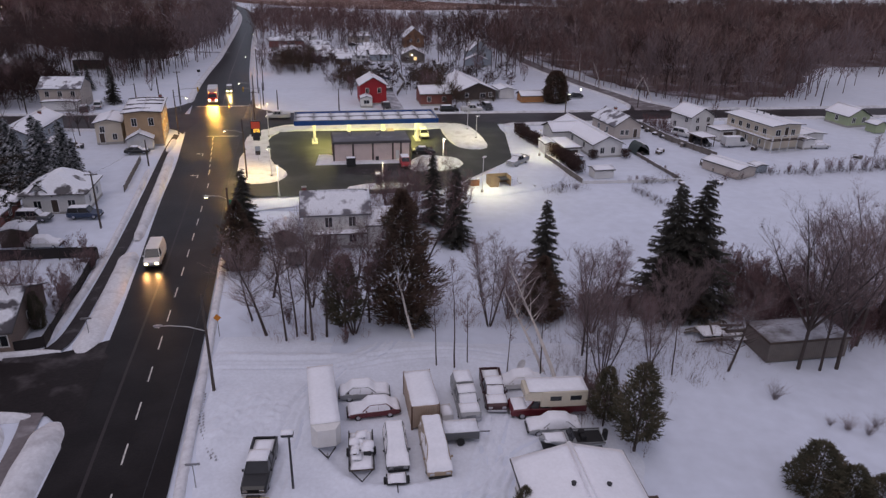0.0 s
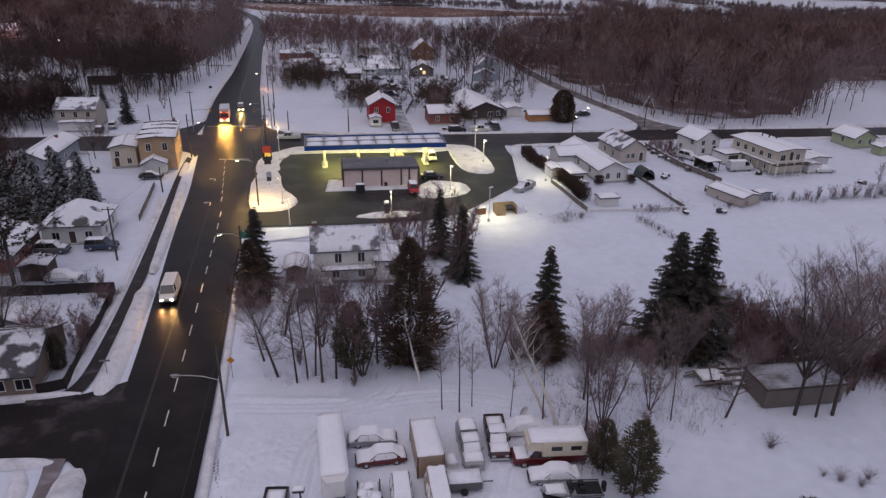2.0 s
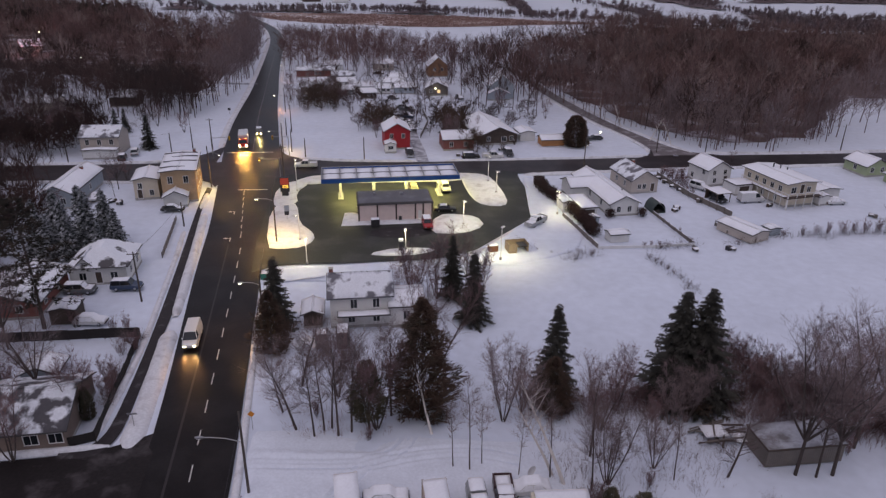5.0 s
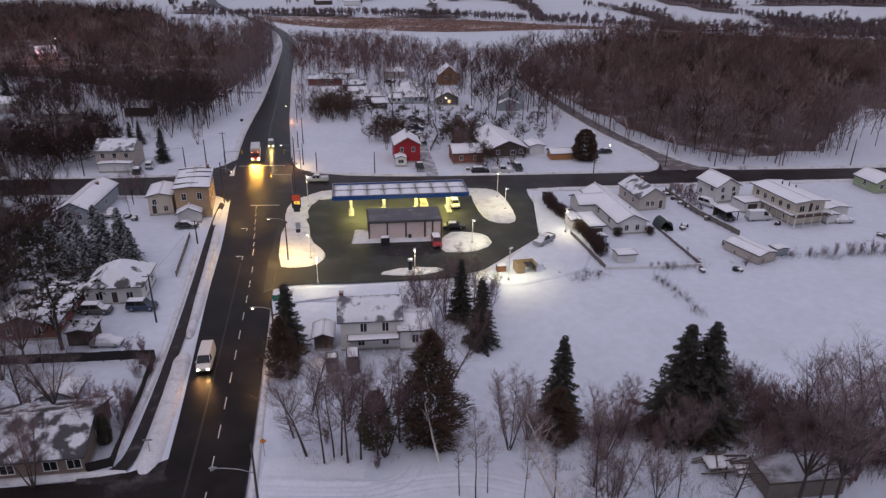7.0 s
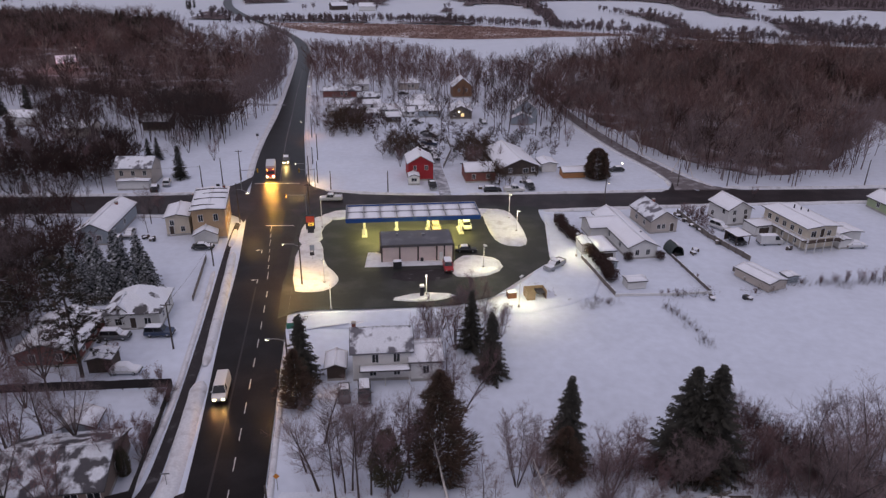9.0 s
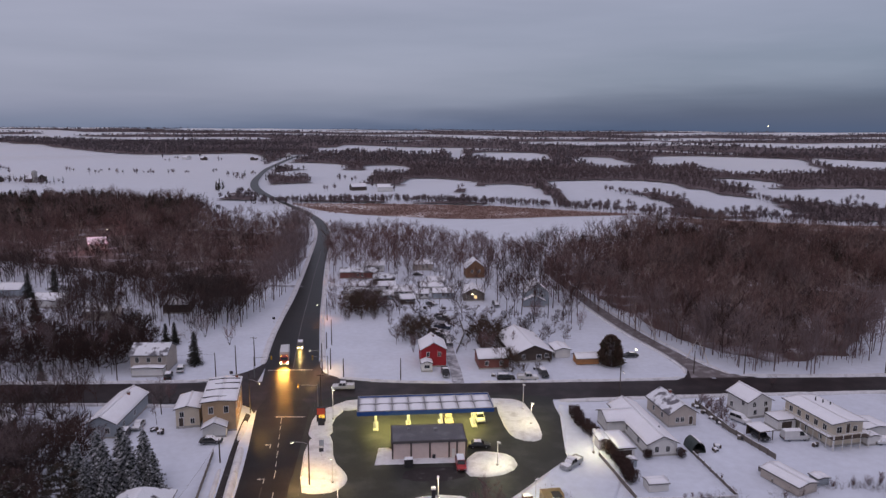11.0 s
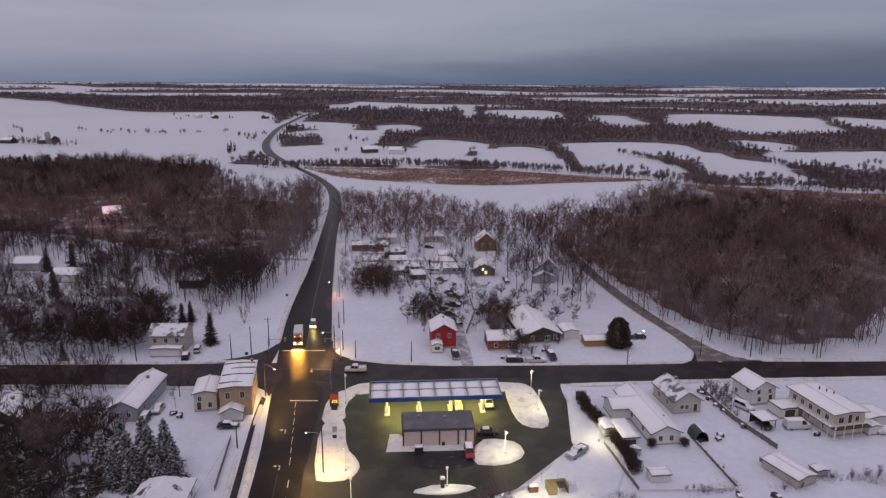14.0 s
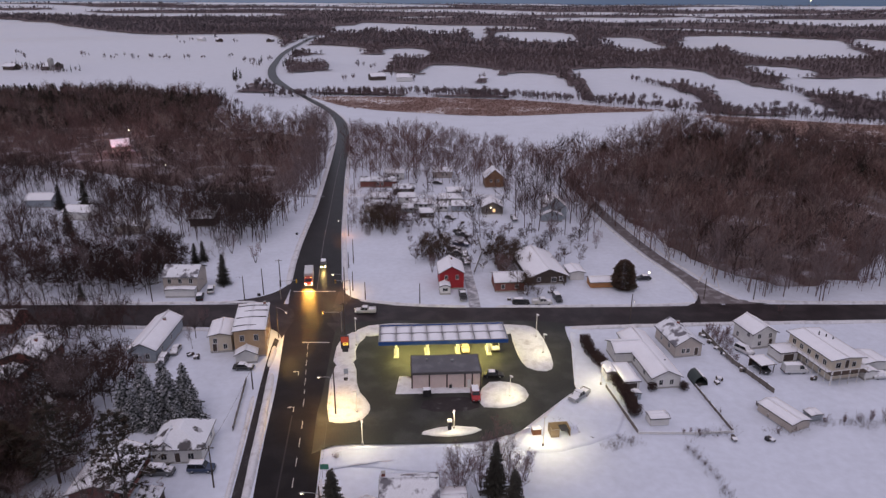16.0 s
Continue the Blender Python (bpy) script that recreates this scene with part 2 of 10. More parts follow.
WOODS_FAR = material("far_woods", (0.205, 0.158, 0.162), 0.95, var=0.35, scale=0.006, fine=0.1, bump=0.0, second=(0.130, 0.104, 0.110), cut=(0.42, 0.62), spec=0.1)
MARSH = material("dry_marsh_grass", (0.30, 0.20, 0.175), 0.95, var=0.35, scale=0.02, fine=0.3, bump=0.0, second=(0.42, 0.33, 0.29), cut=(0.5, 0.68), spec=0.1)
LITTER = material("leaf_litter", (0.16, 0.12, 0.115), 0.95, var=0.3, scale=0.07, fine=1.2, bump=0.4, second=(0.52, 0.52, 0.58), cut=(0.52, 0.74), spec=0.1)
LITTER_SNOWY = material("snowy_brush_ground", (0.34, 0.31, 0.32), 0.95, var=0.3, scale=0.10, fine=1.0, bump=0.4, second=(0.70, 0.72, 0.78), cut=(0.44, 0.58), spec=0.1)
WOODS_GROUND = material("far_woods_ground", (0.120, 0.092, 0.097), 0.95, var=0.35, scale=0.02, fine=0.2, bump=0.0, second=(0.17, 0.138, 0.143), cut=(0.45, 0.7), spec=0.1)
MARSH_GROUND = material("marsh_ground", (0.26, 0.18, 0.16), 0.95, var=0.25, scale=0.02, fine=0.2, bump=0.2, second=(0.62, 0.60, 0.62), cut=(0.52, 0.64), spec=0.1)
GLASS_DARK = material("dark_window_glass", (0.02, 0.022, 0.026), 0.08, var=0.2, scale=1.0, fine=4, bump=0.0, spec=0.6)
WHITE = material("white_paint", (0.72, 0.71, 0.70), 0.6, var=0.08, scale=1.0, fine=10, bump=0.05)
WHITE_SIDING = siding("white_siding", (0.70, 0.69, 0.67))
CREAM_SIDING = siding("cream_siding", (0.62, 0.55, 0.44))
BEIGE_SIDING = siding("beige_siding", (0.50, 0.44, 0.39))
GREY_SIDING = siding("grey_blue_siding", (0.34, 0.38, 0.42))
GREEN_SIDING = siding("pale_green_siding", (0.36, 0.42, 0.26))
RED_SIDING = siding("barn_red_siding", (0.36, 0.022, 0.030))
BRICK_TAN = material("tan_brick", (0.44, 0.31, 0.19), 0.85, var=0.2, scale=0.7, fine=9, bump=0.3)
BRICK_RED = material("dark_red_brick", (0.22, 0.085, 0.070), 0.85, var=0.25, scale=0.7, fine=9, bump=0.3)
WOOD_DARK = material("dark_stained_wood", (0.075, 0.055, 0.045), 0.8, var=0.3, scale=1.0, fine=12, bump=0.3)
WOOD_GREY = siding("weathered_grey_boards", (0.15, 0.13, 0.115), 0.25, True, 0.25)
WOOD_TAN = siding("tan_corrugated_sheet", (0.42, 0.33, 0.26), 0.22, True, 0.15)
SHINGLE = material("dark_shingles", (0.075, 0.070, 0.072), 0.85, var=0.3, scale=0.8, fine=10, bump=0.3)
ROOF_GREY = material("grey_flat_roof", (0.115, 0.115, 0.13), 0.7, var=0.2, scale=0.25, fine=4, bump=0.1, second=(0.17, 0.17, 0.19), cut=(0.5, 0.66))
FASCIA_BLUE = material("blue_fascia", (0.020, 0.085, 0.30), 0.4, var=0.1, scale=1.0, fine=8, bump=0.0)
STEEL = material("galvanised_steel", (0.35, 0.35, 0.36), 0.45, 0.8, var=0.2, scale=2, fine=14, bump=0.05)
DARK_METAL = material("dark_painted_metal", (0.045, 0.045, 0.05), 0.5, 0.3, var=0.25, scale=2, fine=14, bump=0.05)
POLE_WOOD = material("grey_pole_wood", (0.085, 0.070, 0.062), 0.9, var=0.3, scale=1.0, fine=12, bump=0.4)
CONCRETE = material("concrete", (0.36, 0.35, 0.33), 0.85, var=0.2, scale=0.8, fine=8, bump=0.2)
RUBBER = material("black_rubber", (0.02, 0.02, 0.021), 0.8, var=0.25, scale=4, fine=20, bump=0.1)
CHROME = material("dull_chrome", (0.5, 0.5, 0.52), 0.3, 0.9, var=0.15, scale=4, fine=20, bump=0.0)
YELLOW = material("yellow_paint", (0.62, 0.36, 0.02), 0.5, var=0.2, scale=2, fine=12, bump=0.05)
ORANGE = material("orange_sign", (0.60, 0.22, 0.02), 0.5, var=0.1, scale=2, fine=12, bump=0.0)
GREEN_SIGN = material("green_sign", (0.04, 0.20, 0.14), 0.5, var=0.1, scale=2, fine=12, bump=0.0)
TARP = material("dark_green_tarp", (0.045, 0.06, 0.058), 0.6, var=0.25, scale=1, fine=8, bump=0.2)
LAMP_LIT = material("lit_lamp_lens", (0.8, 0.75, 0.6), 0.4, var=0.0, bump=0.0, emit=(1.0, 0.88, 0.55), power=14)
LAMP_CANOPY = material("lit_canopy_panel", (0.8, 0.75, 0.5), 0.4, var=0.0, bump=0.0, emit=(1.0, 0.90, 0.42), power=6)
LAMP_AMBER = material("lit_amber_lamp", (0.8, 0.4, 0.1), 0.4, var=0.0, bump=0.0, emit=(1.0, 0.42, 0.08), power=10)
HEADLIGHT_ON = material("lit_headlight", (0.9, 0.85, 0.7), 0.3, var=0.0, bump=0.0, emit=(1.0, 0.78, 0.36), power=40)
SIGN_RED = material("lit_red_sign", (0.5, 0.05, 0.03), 0.4, var=0.1, bump=0.0, emit=(1.0, 0.20, 0.10), power=0.10)
SIGN_AMBER = material("lit_amber_sign", (0.7, 0.4, 0.05), 0.4, var=0.1, bump=0.0, emit=(1.0, 0.55, 0.08), power=1.3)
TAIL_RED = material("red_lens", (0.30, 0.01, 0.01), 0.3, var=0.1, bump=0.0)
PAINTS = {k: material(k + "_car_paint", c, 0.32, 0.15, var=0.08, scale=1, fine=6, bump=0.0, spec=0.6) for k, c in {
    "black": (0.015, 0.016, 0.018), "white": (0.62, 0.62, 0.62), "silver": (0.30, 0.31, 0.32), "maroon": (0.11, 0.012, 0.018), "darkred": (0.045, 0.010, 0.013),
    "red": (0.34, 0.02, 0.025), "blue": (0.03, 0.05, 0.10), "grey": (0.10, 0.105, 0.11), "tan": (0.34, 0.26, 0.18)}.items()}


# ---- builders ----
rng = random.Random(7)
nrng = np.random.RandomState(11)


class Geo:
    """Collects vertices and faces of one mesh."""

    def __init__(self):
        self.v, self.f = [], []

    def add(self, vs, fs):
        k = len(self.v)
        self.v += [tuple(p) for p in vs]
        self.f += [tuple(i + k for i in q) for q in fs]
        return self

    def loft(self, rings, caps=True):
        n, vs, fs = len(rings[0]), [p for r in rings for p in r], []
        for a in range(len(rings) - 1):
            for i in range(n):
                j = (i + 1) % n
                fs.append((a * n + i, a * n + j, (a + 1) * n + j, (a + 1) * n + i))
        if caps:
            fs.append(tuple(reversed(range(n))))
            fs.append(tuple(range((len(rings) - 1) * n, len(rings) * n)))
        return self.add(vs, fs)

    def box(self, x0, x1, y0, y1, z0, z1, c=0.0, taper=0.0):
        c = max(min(c, (x1 - x0) / 2.5, (y1 - y0) / 2.5, (z1 - z0) / 1.5), 0.002)

        def ring(i, z):
            a0, a1, b0, b1 = x0 + i, x1 - i, y0 + i, y1 - i
            return [(a0 + c, b0, z), (a1 - c, b0, z), (a1, b0 + c, z), (a1, b1 - c, z), (a1 - c, b1, z), (a0 + c, b1, z), (a0, b1 - c, z), (a0, b0 + c, z)]
        return self.loft([ring(0, z0), ring(taper * 0.9, z1 - c), ring(taper + c * 0.8, z1)])

    def tube(self, pts, radii, n=6, caps=True):
        rings = []
        for k, p in enumerate(pts):
            p = Vector(p)
            d = (Vector(pts[min(k + 1, len(pts) - 1)]) - Vector(pts[max(k - 1, 0)])).normalized()
            a = d.cross(Vector((0.31, 0.22, 0.92)) if abs(d.z) < 0.9 else Vector((1, 0, 0))).normalized()
            b = d.cross(a)
            r = radii[k] if hasattr(radii, "__len__") else radii
            rings.append([tuple(p + (a * math.cos(2 * math.pi * i / n) + b * math.sin(2 * math.pi * i / n)) * r) for i in range(n)])
        return self.loft(rings, caps)

    def wheel(self, x, y, z, r, w, n=14):
        rings = []
        for dx, rr in ((-w / 2, r * 0.86), (-w / 2 + 0.03, r), (w / 2 - 0.03, r), (w / 2, r * 0.86)):
            rings.append([(x + dx, y + rr * math.cos(2 * math.pi * i / n), z + rr * math.sin(2 * math.pi * i / n)) for i in range(n)])
        return self.loft(rings)

    def blanket(self, x0, x1, y0, y1, z, h, slope=None, rough=0.25, step=0.5):
        """A soft layer of snow over a rectangle; slope(x, y) adds the height of what it lies on."""
        nx, ny = max(3, int((x1 - x0) / step)), max(3, int((y1 - y0) / step))
        nx, ny = min(nx, 16), min(ny, 22)
        ox, oy = rng.uniform(0, 99), rng.uniform(0, 99)
        vs, fs = [], []
        for j in range(ny + 1):
            for i in range(nx + 1):
                u, w = i / nx, j / ny
                x, y = x0 + (x1 - x0) * u, y0 + (y1 - y0) * w
                edge = min(i, nx - i, j, ny - j)
                t = h * (0.12 if edge == 0 else 0.85 if edge == 1 else 1.0) * (1 + rough * noise.noise((x * 0.9 + ox, y * 0.9 + oy, 3.1)))
                if edge == 0:
                    x += 0.05 * noise.noise((y * 2 + ox, x, 0.5)); y += 0.05 * noise.noise((x * 2 + oy, y, 7.5))
                vs.append((x, y, z + t + (slope(x, y) if slope else 0)))
        top = len(vs)
        for j in range(ny):
            for i in range(nx):
                a = j * (nx + 1) + i
                fs.append((a, a + 1, a + nx + 2, a + nx + 1))
        rim = [i for i in range(nx)] + [nx + j * (nx + 1) for j in range(ny)] + [ny * (nx + 1) + i for i in range(nx, 0, -1)] + [j * (nx + 1) for j in range(ny, 0, -1)]
        for i in rim:
            x, y, zz = vs[i]
            vs.append((x, y, z + (slope(x, y) if slope else 0) + 0.004))
        for k in range(len(rim)):
            m = (k + 1) % len(rim)
            fs.append((rim[m], rim[k], top + k, top + m))
        return self.add(vs, fs)

    def mesh(self, name, mat, smooth=False):
        me = bpy.data.meshes.new(name)
        me.from_pydata(self.v, [], self.f)
        me.materials.append(mat)
        if smooth:
            me.polygons.foreach_set("use_smooth", [True] * len(me.polygons))
        me.update()
        return me


def part(name, geo, mat, parent, label="", smooth=False):
    ob = new(name, geo.mesh(name, mat, smooth))
    ob.parent = parent
    if label:
        tagged(ob, label)
    return ob


def place(name, label, category, x, y, z=0.0, heading=0.0, group="", kind=""):
    ob = new(name)
    ob.empty_display_size = 0.3
    ob.matrix_basis = pose(x, y, z, 0, 0, heading)
    return tagged(ob, label, category, group, kind)


def solo(name, geo, mat, label, category, kind="", smooth=False, group=""):
    return tagged(new(name, geo.mesh(name, mat, smooth)), label, category, group, kind)


def big_mesh(name, verts, tris, mat):
    """A large triangle mesh from arrays."""
    me = bpy.data.meshes.new(name)
    me.vertices.add(len(verts)); me.loops.add(len(tris) * 3); me.polygons.add(len(tris))
    me.vertices.foreach_set("co", np.asarray(verts, np.float32).ravel())
    me.loops.foreach_set("vertex_index", np.asarray(tris, np.int32).ravel())
    me.polygons.foreach_set("loop_start", np.arange(0, len(tris) * 3, 3, dtype=np.int32))
    me.update(calc_edges=True)
    me.materials.append(mat)
    return me


def resample(pts, n):
    p = np.array(pts, float)
    s = np.concatenate([[0], np.cumsum(np.linalg.norm(np.diff(p, axis=0), axis=1))])
    q = np.linspace(0, s[-1], n)
    return np.stack([np.interp(q, s, p[:, k]) for k in range(p.shape[1])], 1)


def rounded(poly, times=2):
    """Corner cutting of a closed outline."""
    p = np.array(poly, float)
    for _ in range(times):
        q = np.roll(p, -1, axis=0)
        p = np.stack([p * 0.75 + q * 0.25, p * 0.25 + q * 0.75], 1).reshape(-1, 2)
    return p


def smooth_line(pts, times=2):
    p = np.array(pts, float)
    for _ in range(times):
        q = np.stack([p[:-1] * 0.75 + p[1:] * 0.25, p[:-1] * 0.25 + p[1:] * 0.75], 1).reshape(-1, 2)
        p = np.concatenate([p[:1], q, p[-1:]])
    return p


def inside(poly, pts):
    p, hit_ = np.array(poly, float), np.zeros(len(pts), bool)
    x, y = pts[:, 0], pts[:, 1]
    for (x1, y1), (x2, y2) in zip(p, np.roll(p, -1, axis=0)):
        if y1 == y2:
            continue
        c = ((y1 > y) != (y2 > y)) & (x < (x2 - x1) * (y - y1) / (y2 - y1) + x1)
        hit_ ^= c
    return hit_


def terrain(x, y):
    """Height of the land: level through the village, rolling fields beyond, low far hills."""
    x, y = np.asarray(x, float), np.asarray(y, float)
    r = np.hypot(x, y)
    far = np.clip((r - 560) / 500, 0, 1)
    roll = 2.6 * np.sin(x / 95 + 1.3) * np.cos(y / 130 + 0.4) + 2.2 * np.sin(x / 210 - y / 170)
    return far * roll + 47 * np.clip((r - 1500) / 3400, 0, 1) ** 2


# ---- ground ----
def stretch(n, near, far):
    u = np.linspace(-1, 1, n)
    return np.sign(u) * (near * np.abs(u) + (far - near) * np.abs(u) ** 5)


gx = stretch(301, 420, 4950)
gy = stretch(301, 420, 4950) + 110 * (1 - np.abs(np.linspace(-1, 1, 301)) ** 3)
GX, GY = np.meshgrid(gx, gy)
GZ = terrain(GX, GY) - 0.03 - 0.10 * (1 + np.sin(GX * 0.31 + 2 * np.sin(GY * 0.17)) * np.cos(GY * 0.27 + np.sin(GX * 0.13)))
idx = np.arange(301 * 301).reshape(301, 301)
q00, q10, q01, q11 = idx[:-1, :-1].ravel(), idx[:-1, 1:].ravel(), idx[1:, :-1].ravel(), idx[1:, 1:].ravel()
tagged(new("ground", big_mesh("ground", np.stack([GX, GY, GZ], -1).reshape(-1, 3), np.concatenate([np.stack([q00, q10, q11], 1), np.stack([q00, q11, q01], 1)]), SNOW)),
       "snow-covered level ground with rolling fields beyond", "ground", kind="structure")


def ribbon(name, left, right, mat, label, z=0.05, n=120, across=4, kind="structure", category="road", crown=0.05):
    a, b = resample(smooth_line(left), n), resample(smooth_line(right), n)
    g, vs, fs = Geo(), [], []
    for k in range(n):
        for i in range(across + 1):
            u = i / across
            p = a[k] * (1 - u) + b[k] * u
            far = min(max((math.hypot(*p) - 450) / 500, 0), 1) * 0.7
            vs.append((p[0], p[1], float(terrain(p[0], p[1])) + z + far + crown * (1 - (2 * u - 1) ** 2)))
    w = across + 1
    for k in range(n - 1):
        for i in range(across):
            fs.append((k * w + i, k * w + i + 1, (k + 1) * w + i + 1, (k + 1) * w + i))
    return solo(name, g.add(vs, fs), mat, label, category, kind, True)


def sheet(name, poly, mat, label, z, category="road", kind="structure", soften=1):
    p = rounded(poly, soften)
    bm = bmesh.new()
    bm.faces.new([bm.verts.new((x, y, z)) for x, y in p])
    bmesh.ops.triangulate(bm, faces=bm.faces[:])
    bmesh.ops.recalc_face_normals(bm, faces=bm.faces[:])
    if bm.faces and sum(f.normal.z for f in bm.faces) < 0:
        bmesh.ops.reverse_faces(bm, faces=bm.faces[:])
    me = bpy.data.meshes.new(name)
    bm.to_mesh(me); bm.free()
    me.materials.append(mat)
    return tagged(new(name, me), label, category, kind=kind)


def mound(name, poly, height, label, mat=None, rough=0.35, soften=2, category="snow bank", z=0.0):
    """A heap of snow with a sloping rim over an outline."""
    p = rounded(poly, soften)
    c = p.mean(0)
    size = np.sqrt(((p - c) ** 2).sum(1)).mean()
    rim = min(0.9 / max(size, 1), 0.4)
    vs, n = [], len(p)
    levels = [(1.0, -0.1), (1 - rim * 0.35, height * 0.55), (1 - rim, height * 0.95), (1 - rim - (1 - rim) * 0.35, height), (0.32, height), (0.1, height)]
    for s, h in levels:
        for x, y in p:
            q = c + (np.array((x, y)) - c) * s
            k = 1 + rough * (noise.noise((q[0] * 0.55, q[1] * 0.55, 1.7)) + 0.6 * noise.noise((q[0] * 1.7, q[1] * 1.7, 4.2))) if h > 0 else 1
            vs.append((q[0], q[1], z + h * k))
    g = Geo()
    fs = []
    for a in range(len(levels) - 1):
        for i in range(n):
            j = (i + 1) % n
            fs.append((a * n + i, a * n + j, (a + 1) * n + j, (a + 1) * n + i))
    fs.append(tuple(range((len(levels) - 1) * n, len(levels) * n)))
    g.add(vs, fs)
    return solo(name, g, mat or SNOW_PILE, label, category, "structure", True)


def bank(name, line, width, height, label, step=1.2, mat=None):
    """A ploughed ridge of snow along a line."""
    p = smooth_line(line)
    length = np.linalg.norm(np.diff(p, axis=0), axis=1).sum()
    p = resample(p, max(4, int(length / step)))
    t = np.gradient(p, axis=0)
    t /= np.linalg.norm(t, axis=1)[:, None] + 1e-9
    rings = []
    for k, (x, y) in enumerate(p):
        nx_, ny_ = -t[k, 1], t[k, 0]
        end = min(1.0, (k + 0.15) * step / 2.6, (len(p) - 0.85 - k) * step / 2.6)
        ring = []
        taper = 0.35 + 0.65 * math.sin(1.571 * max(end, 0))
        for u, h in ((-1, -0.12), (-0.8, 0.45), (-0.45, 0.9), (0, 1), (0.45, 0.85), (0.8, 0.4), (1, -0.12)):
            w = width / 2 * u * taper * (1 + 0.14 * noise.noise((x * 0.22, y * 0.22, 0.3 + 0.2 * u)))
            z = height * h * math.sin(1.571 * max(end, 0)) * (1 + 0.35 * noise.noise((x * 0.3 + 0.5 * u, y * 0.3, 2.2))) if h > 0 else h
            ring.append((x + nx_ * w, y + ny_ * w, z))
        rings.append(ring)
    vs = [q for r in rings for q in r]
    fs = [(a * 7 + i, a * 7 + i + 1, (a + 1) * 7 + i + 1, (a + 1) * 7 + i) for a in range(len(rings) - 1) for i in range(6)]
    return solo(name, Geo().add(vs, fs), mat or SNOW_PILE, label, "snow bank", "structure", True)


# ---- roads ----
ROAD_E = [(-4, -60), (-12, 0), (-20.6, 40.7), (-23.8, 56.9), (-27, 71.1), (-30.4, 85.9), (-33.2, 98.5), (-37, 115), (-42.4, 139), (-45, 153), (-50.2, 175.9), (-58.6, 206), (-65.6, 231), (-72.4, 258), (-78.9, 283), (-89.2, 324), (-98, 363), (-105, 394), (-113.5, 424), (-129, 470), (-143.7, 501), (-161.6, 531), (-184.3, 566), (-210, 606), (-239.5, 659), (-265, 709), (-291, 770), (-317.5, 842), (-343, 923), (-370.5, 1015), (-396.5, 1121), (-421, 1248), (-443, 1362), (-462, 1500)]
ROAD_W = [(-15, -60), (-22.5, 0), (-30, 40), (-31.8, 49), (-34.9, 63), (-38.8, 78), (-43.0, 93.5), (-46.6, 107.3), (-50, 122), (-54.5, 138), (-58.5, 152), (-65.6, 176), (-72.4, 203), (-77.4, 228), (-82.4, 256), (-87.8, 281), (-97, 323), (-105.8, 362), (-113, 393), (-122.5, 429), (-139.7, 478), (-158, 513), (-178, 547), (-205, 590), (-249.5, 657), (-275.1, 708), (-300.5, 769), (-326, 840), (-351, 922), (-378.5, 1014), (-406, 1122), (-430.5, 1248), (-451, 1360), (-470, 1498)]
ribbon("main_road", ROAD_W, ROAD_E, ASPHALT, "wet dark asphalt main road through the village", 0.05, 240, 6)
CROSS_N = [(-320, 129), (-141, 155.3), (-110, 159.6), (-90, 162.4), (-68, 166.3), (-45.5, 169.5), (-17.8, 170.8), (12.9, 175.2), (43.8, 180.3), (63, 184.6), (75, 186), (100, 189.4), (330, 226)]
CROSS_S = [(-320, 118), (-132, 144.3), (-96, 149), (-84, 149.8), (-58, 152.5), (-40, 157.6), (-34, 158.7), (-2, 162.6), (11, 163.3), (27, 166.6), (53.8, 172.1), (79, 176.3), (96, 179.7), (330, 216)]
ribbon("cross_road", CROSS_N, CROSS_S, ASPHALT_CROSS, "wet asphalt road crossing the main road", 0.035, 160, 4, crown=0.04)
ribbon("fork_road", [(50.5, 183), (51.5, 190.4), (47.6, 204.2), (40.2, 221.6), (28.9, 261), (20.1, 307), (16, 325)], [(66, 185), (58.5, 190), (53, 201.2), (45, 221), (33, 263), (24.5, 308), (20.4, 326)], SLUSH_ROAD, "narrow ploughed road leading into the woods", 0.06, 60, 3)
ribbon("side_road", [(-130, 44), (-60, 54), (-43.5, 57.1), (-38.5, 58.6), (-34, 62)], [(-130, 36), (-60, 46), (-38.7, 49.2), (-33.7, 49.2), (-30.5, 44)], SLUSH_DARK, "slushy asphalt side street", 0.03, 50, 4)


def fillet(middle, curve):
    """A rounded street corner: a fan of asphalt from inside the junction to a kerb curve."""
    c = smooth_line(curve)
    vs = [(*middle, 0.088)] + [(x, y, 0.046) for x, y in c]
    fs = [(0, k + 1, k + 2) for k in range(len(c) - 1)]
    g = Geo().add(vs, [f if (Vector(vs[f[1]]) - Vector(vs[0])).cross(Vector(vs[f[2]]) - Vector(vs[0])).z > 0 else (f[0], f[2], f[1]) for f in fs])
    return solo("road_corner", g, ASPHALT_CROSS, "rounded asphalt street corner", "road", "structure")


fillet((-49, 157), [(-44.6, 147), (-44.2, 151), (-42.6, 154.4), (-39.5, 156.8), (-34, 158.4)])
fillet((-58, 158), [(-57.6, 147), (-59.6, 150.2), (-63.5, 152.2), (-71, 151.8)])
fillet((-64, 166), [(-67.0, 185), (-68.0, 177), (-70.6, 172), (-75.0, 168.6), (-83, 164.6)])
fillet((-50, 166), [(-52.8, 187), (-50.4, 178), (-47.4, 174), (-42.4, 171.7), (-34, 170.4)])
fillet((57, 182), [(46, 180.6), (49.6, 184), (51.2, 190)])
fillet((57, 182), [(58, 191), (61.5, 187.6), (69, 185.6)])
ribbon("driveway_north", [(-93, 256), (-125, 252)], [(-92, 251), (-125, 248)], SNOW_WORN, "snowy track joining the main road", 0.03, 12, 2)
ribbon("village_lane", [(-76, 279), (-48, 283), (-6, 289.5)], [(-75, 275.5), (-48, 279.5), (-6, 286)], SNOW_WORN, "packed snow lane between village houses", 0.03, 24, 2)
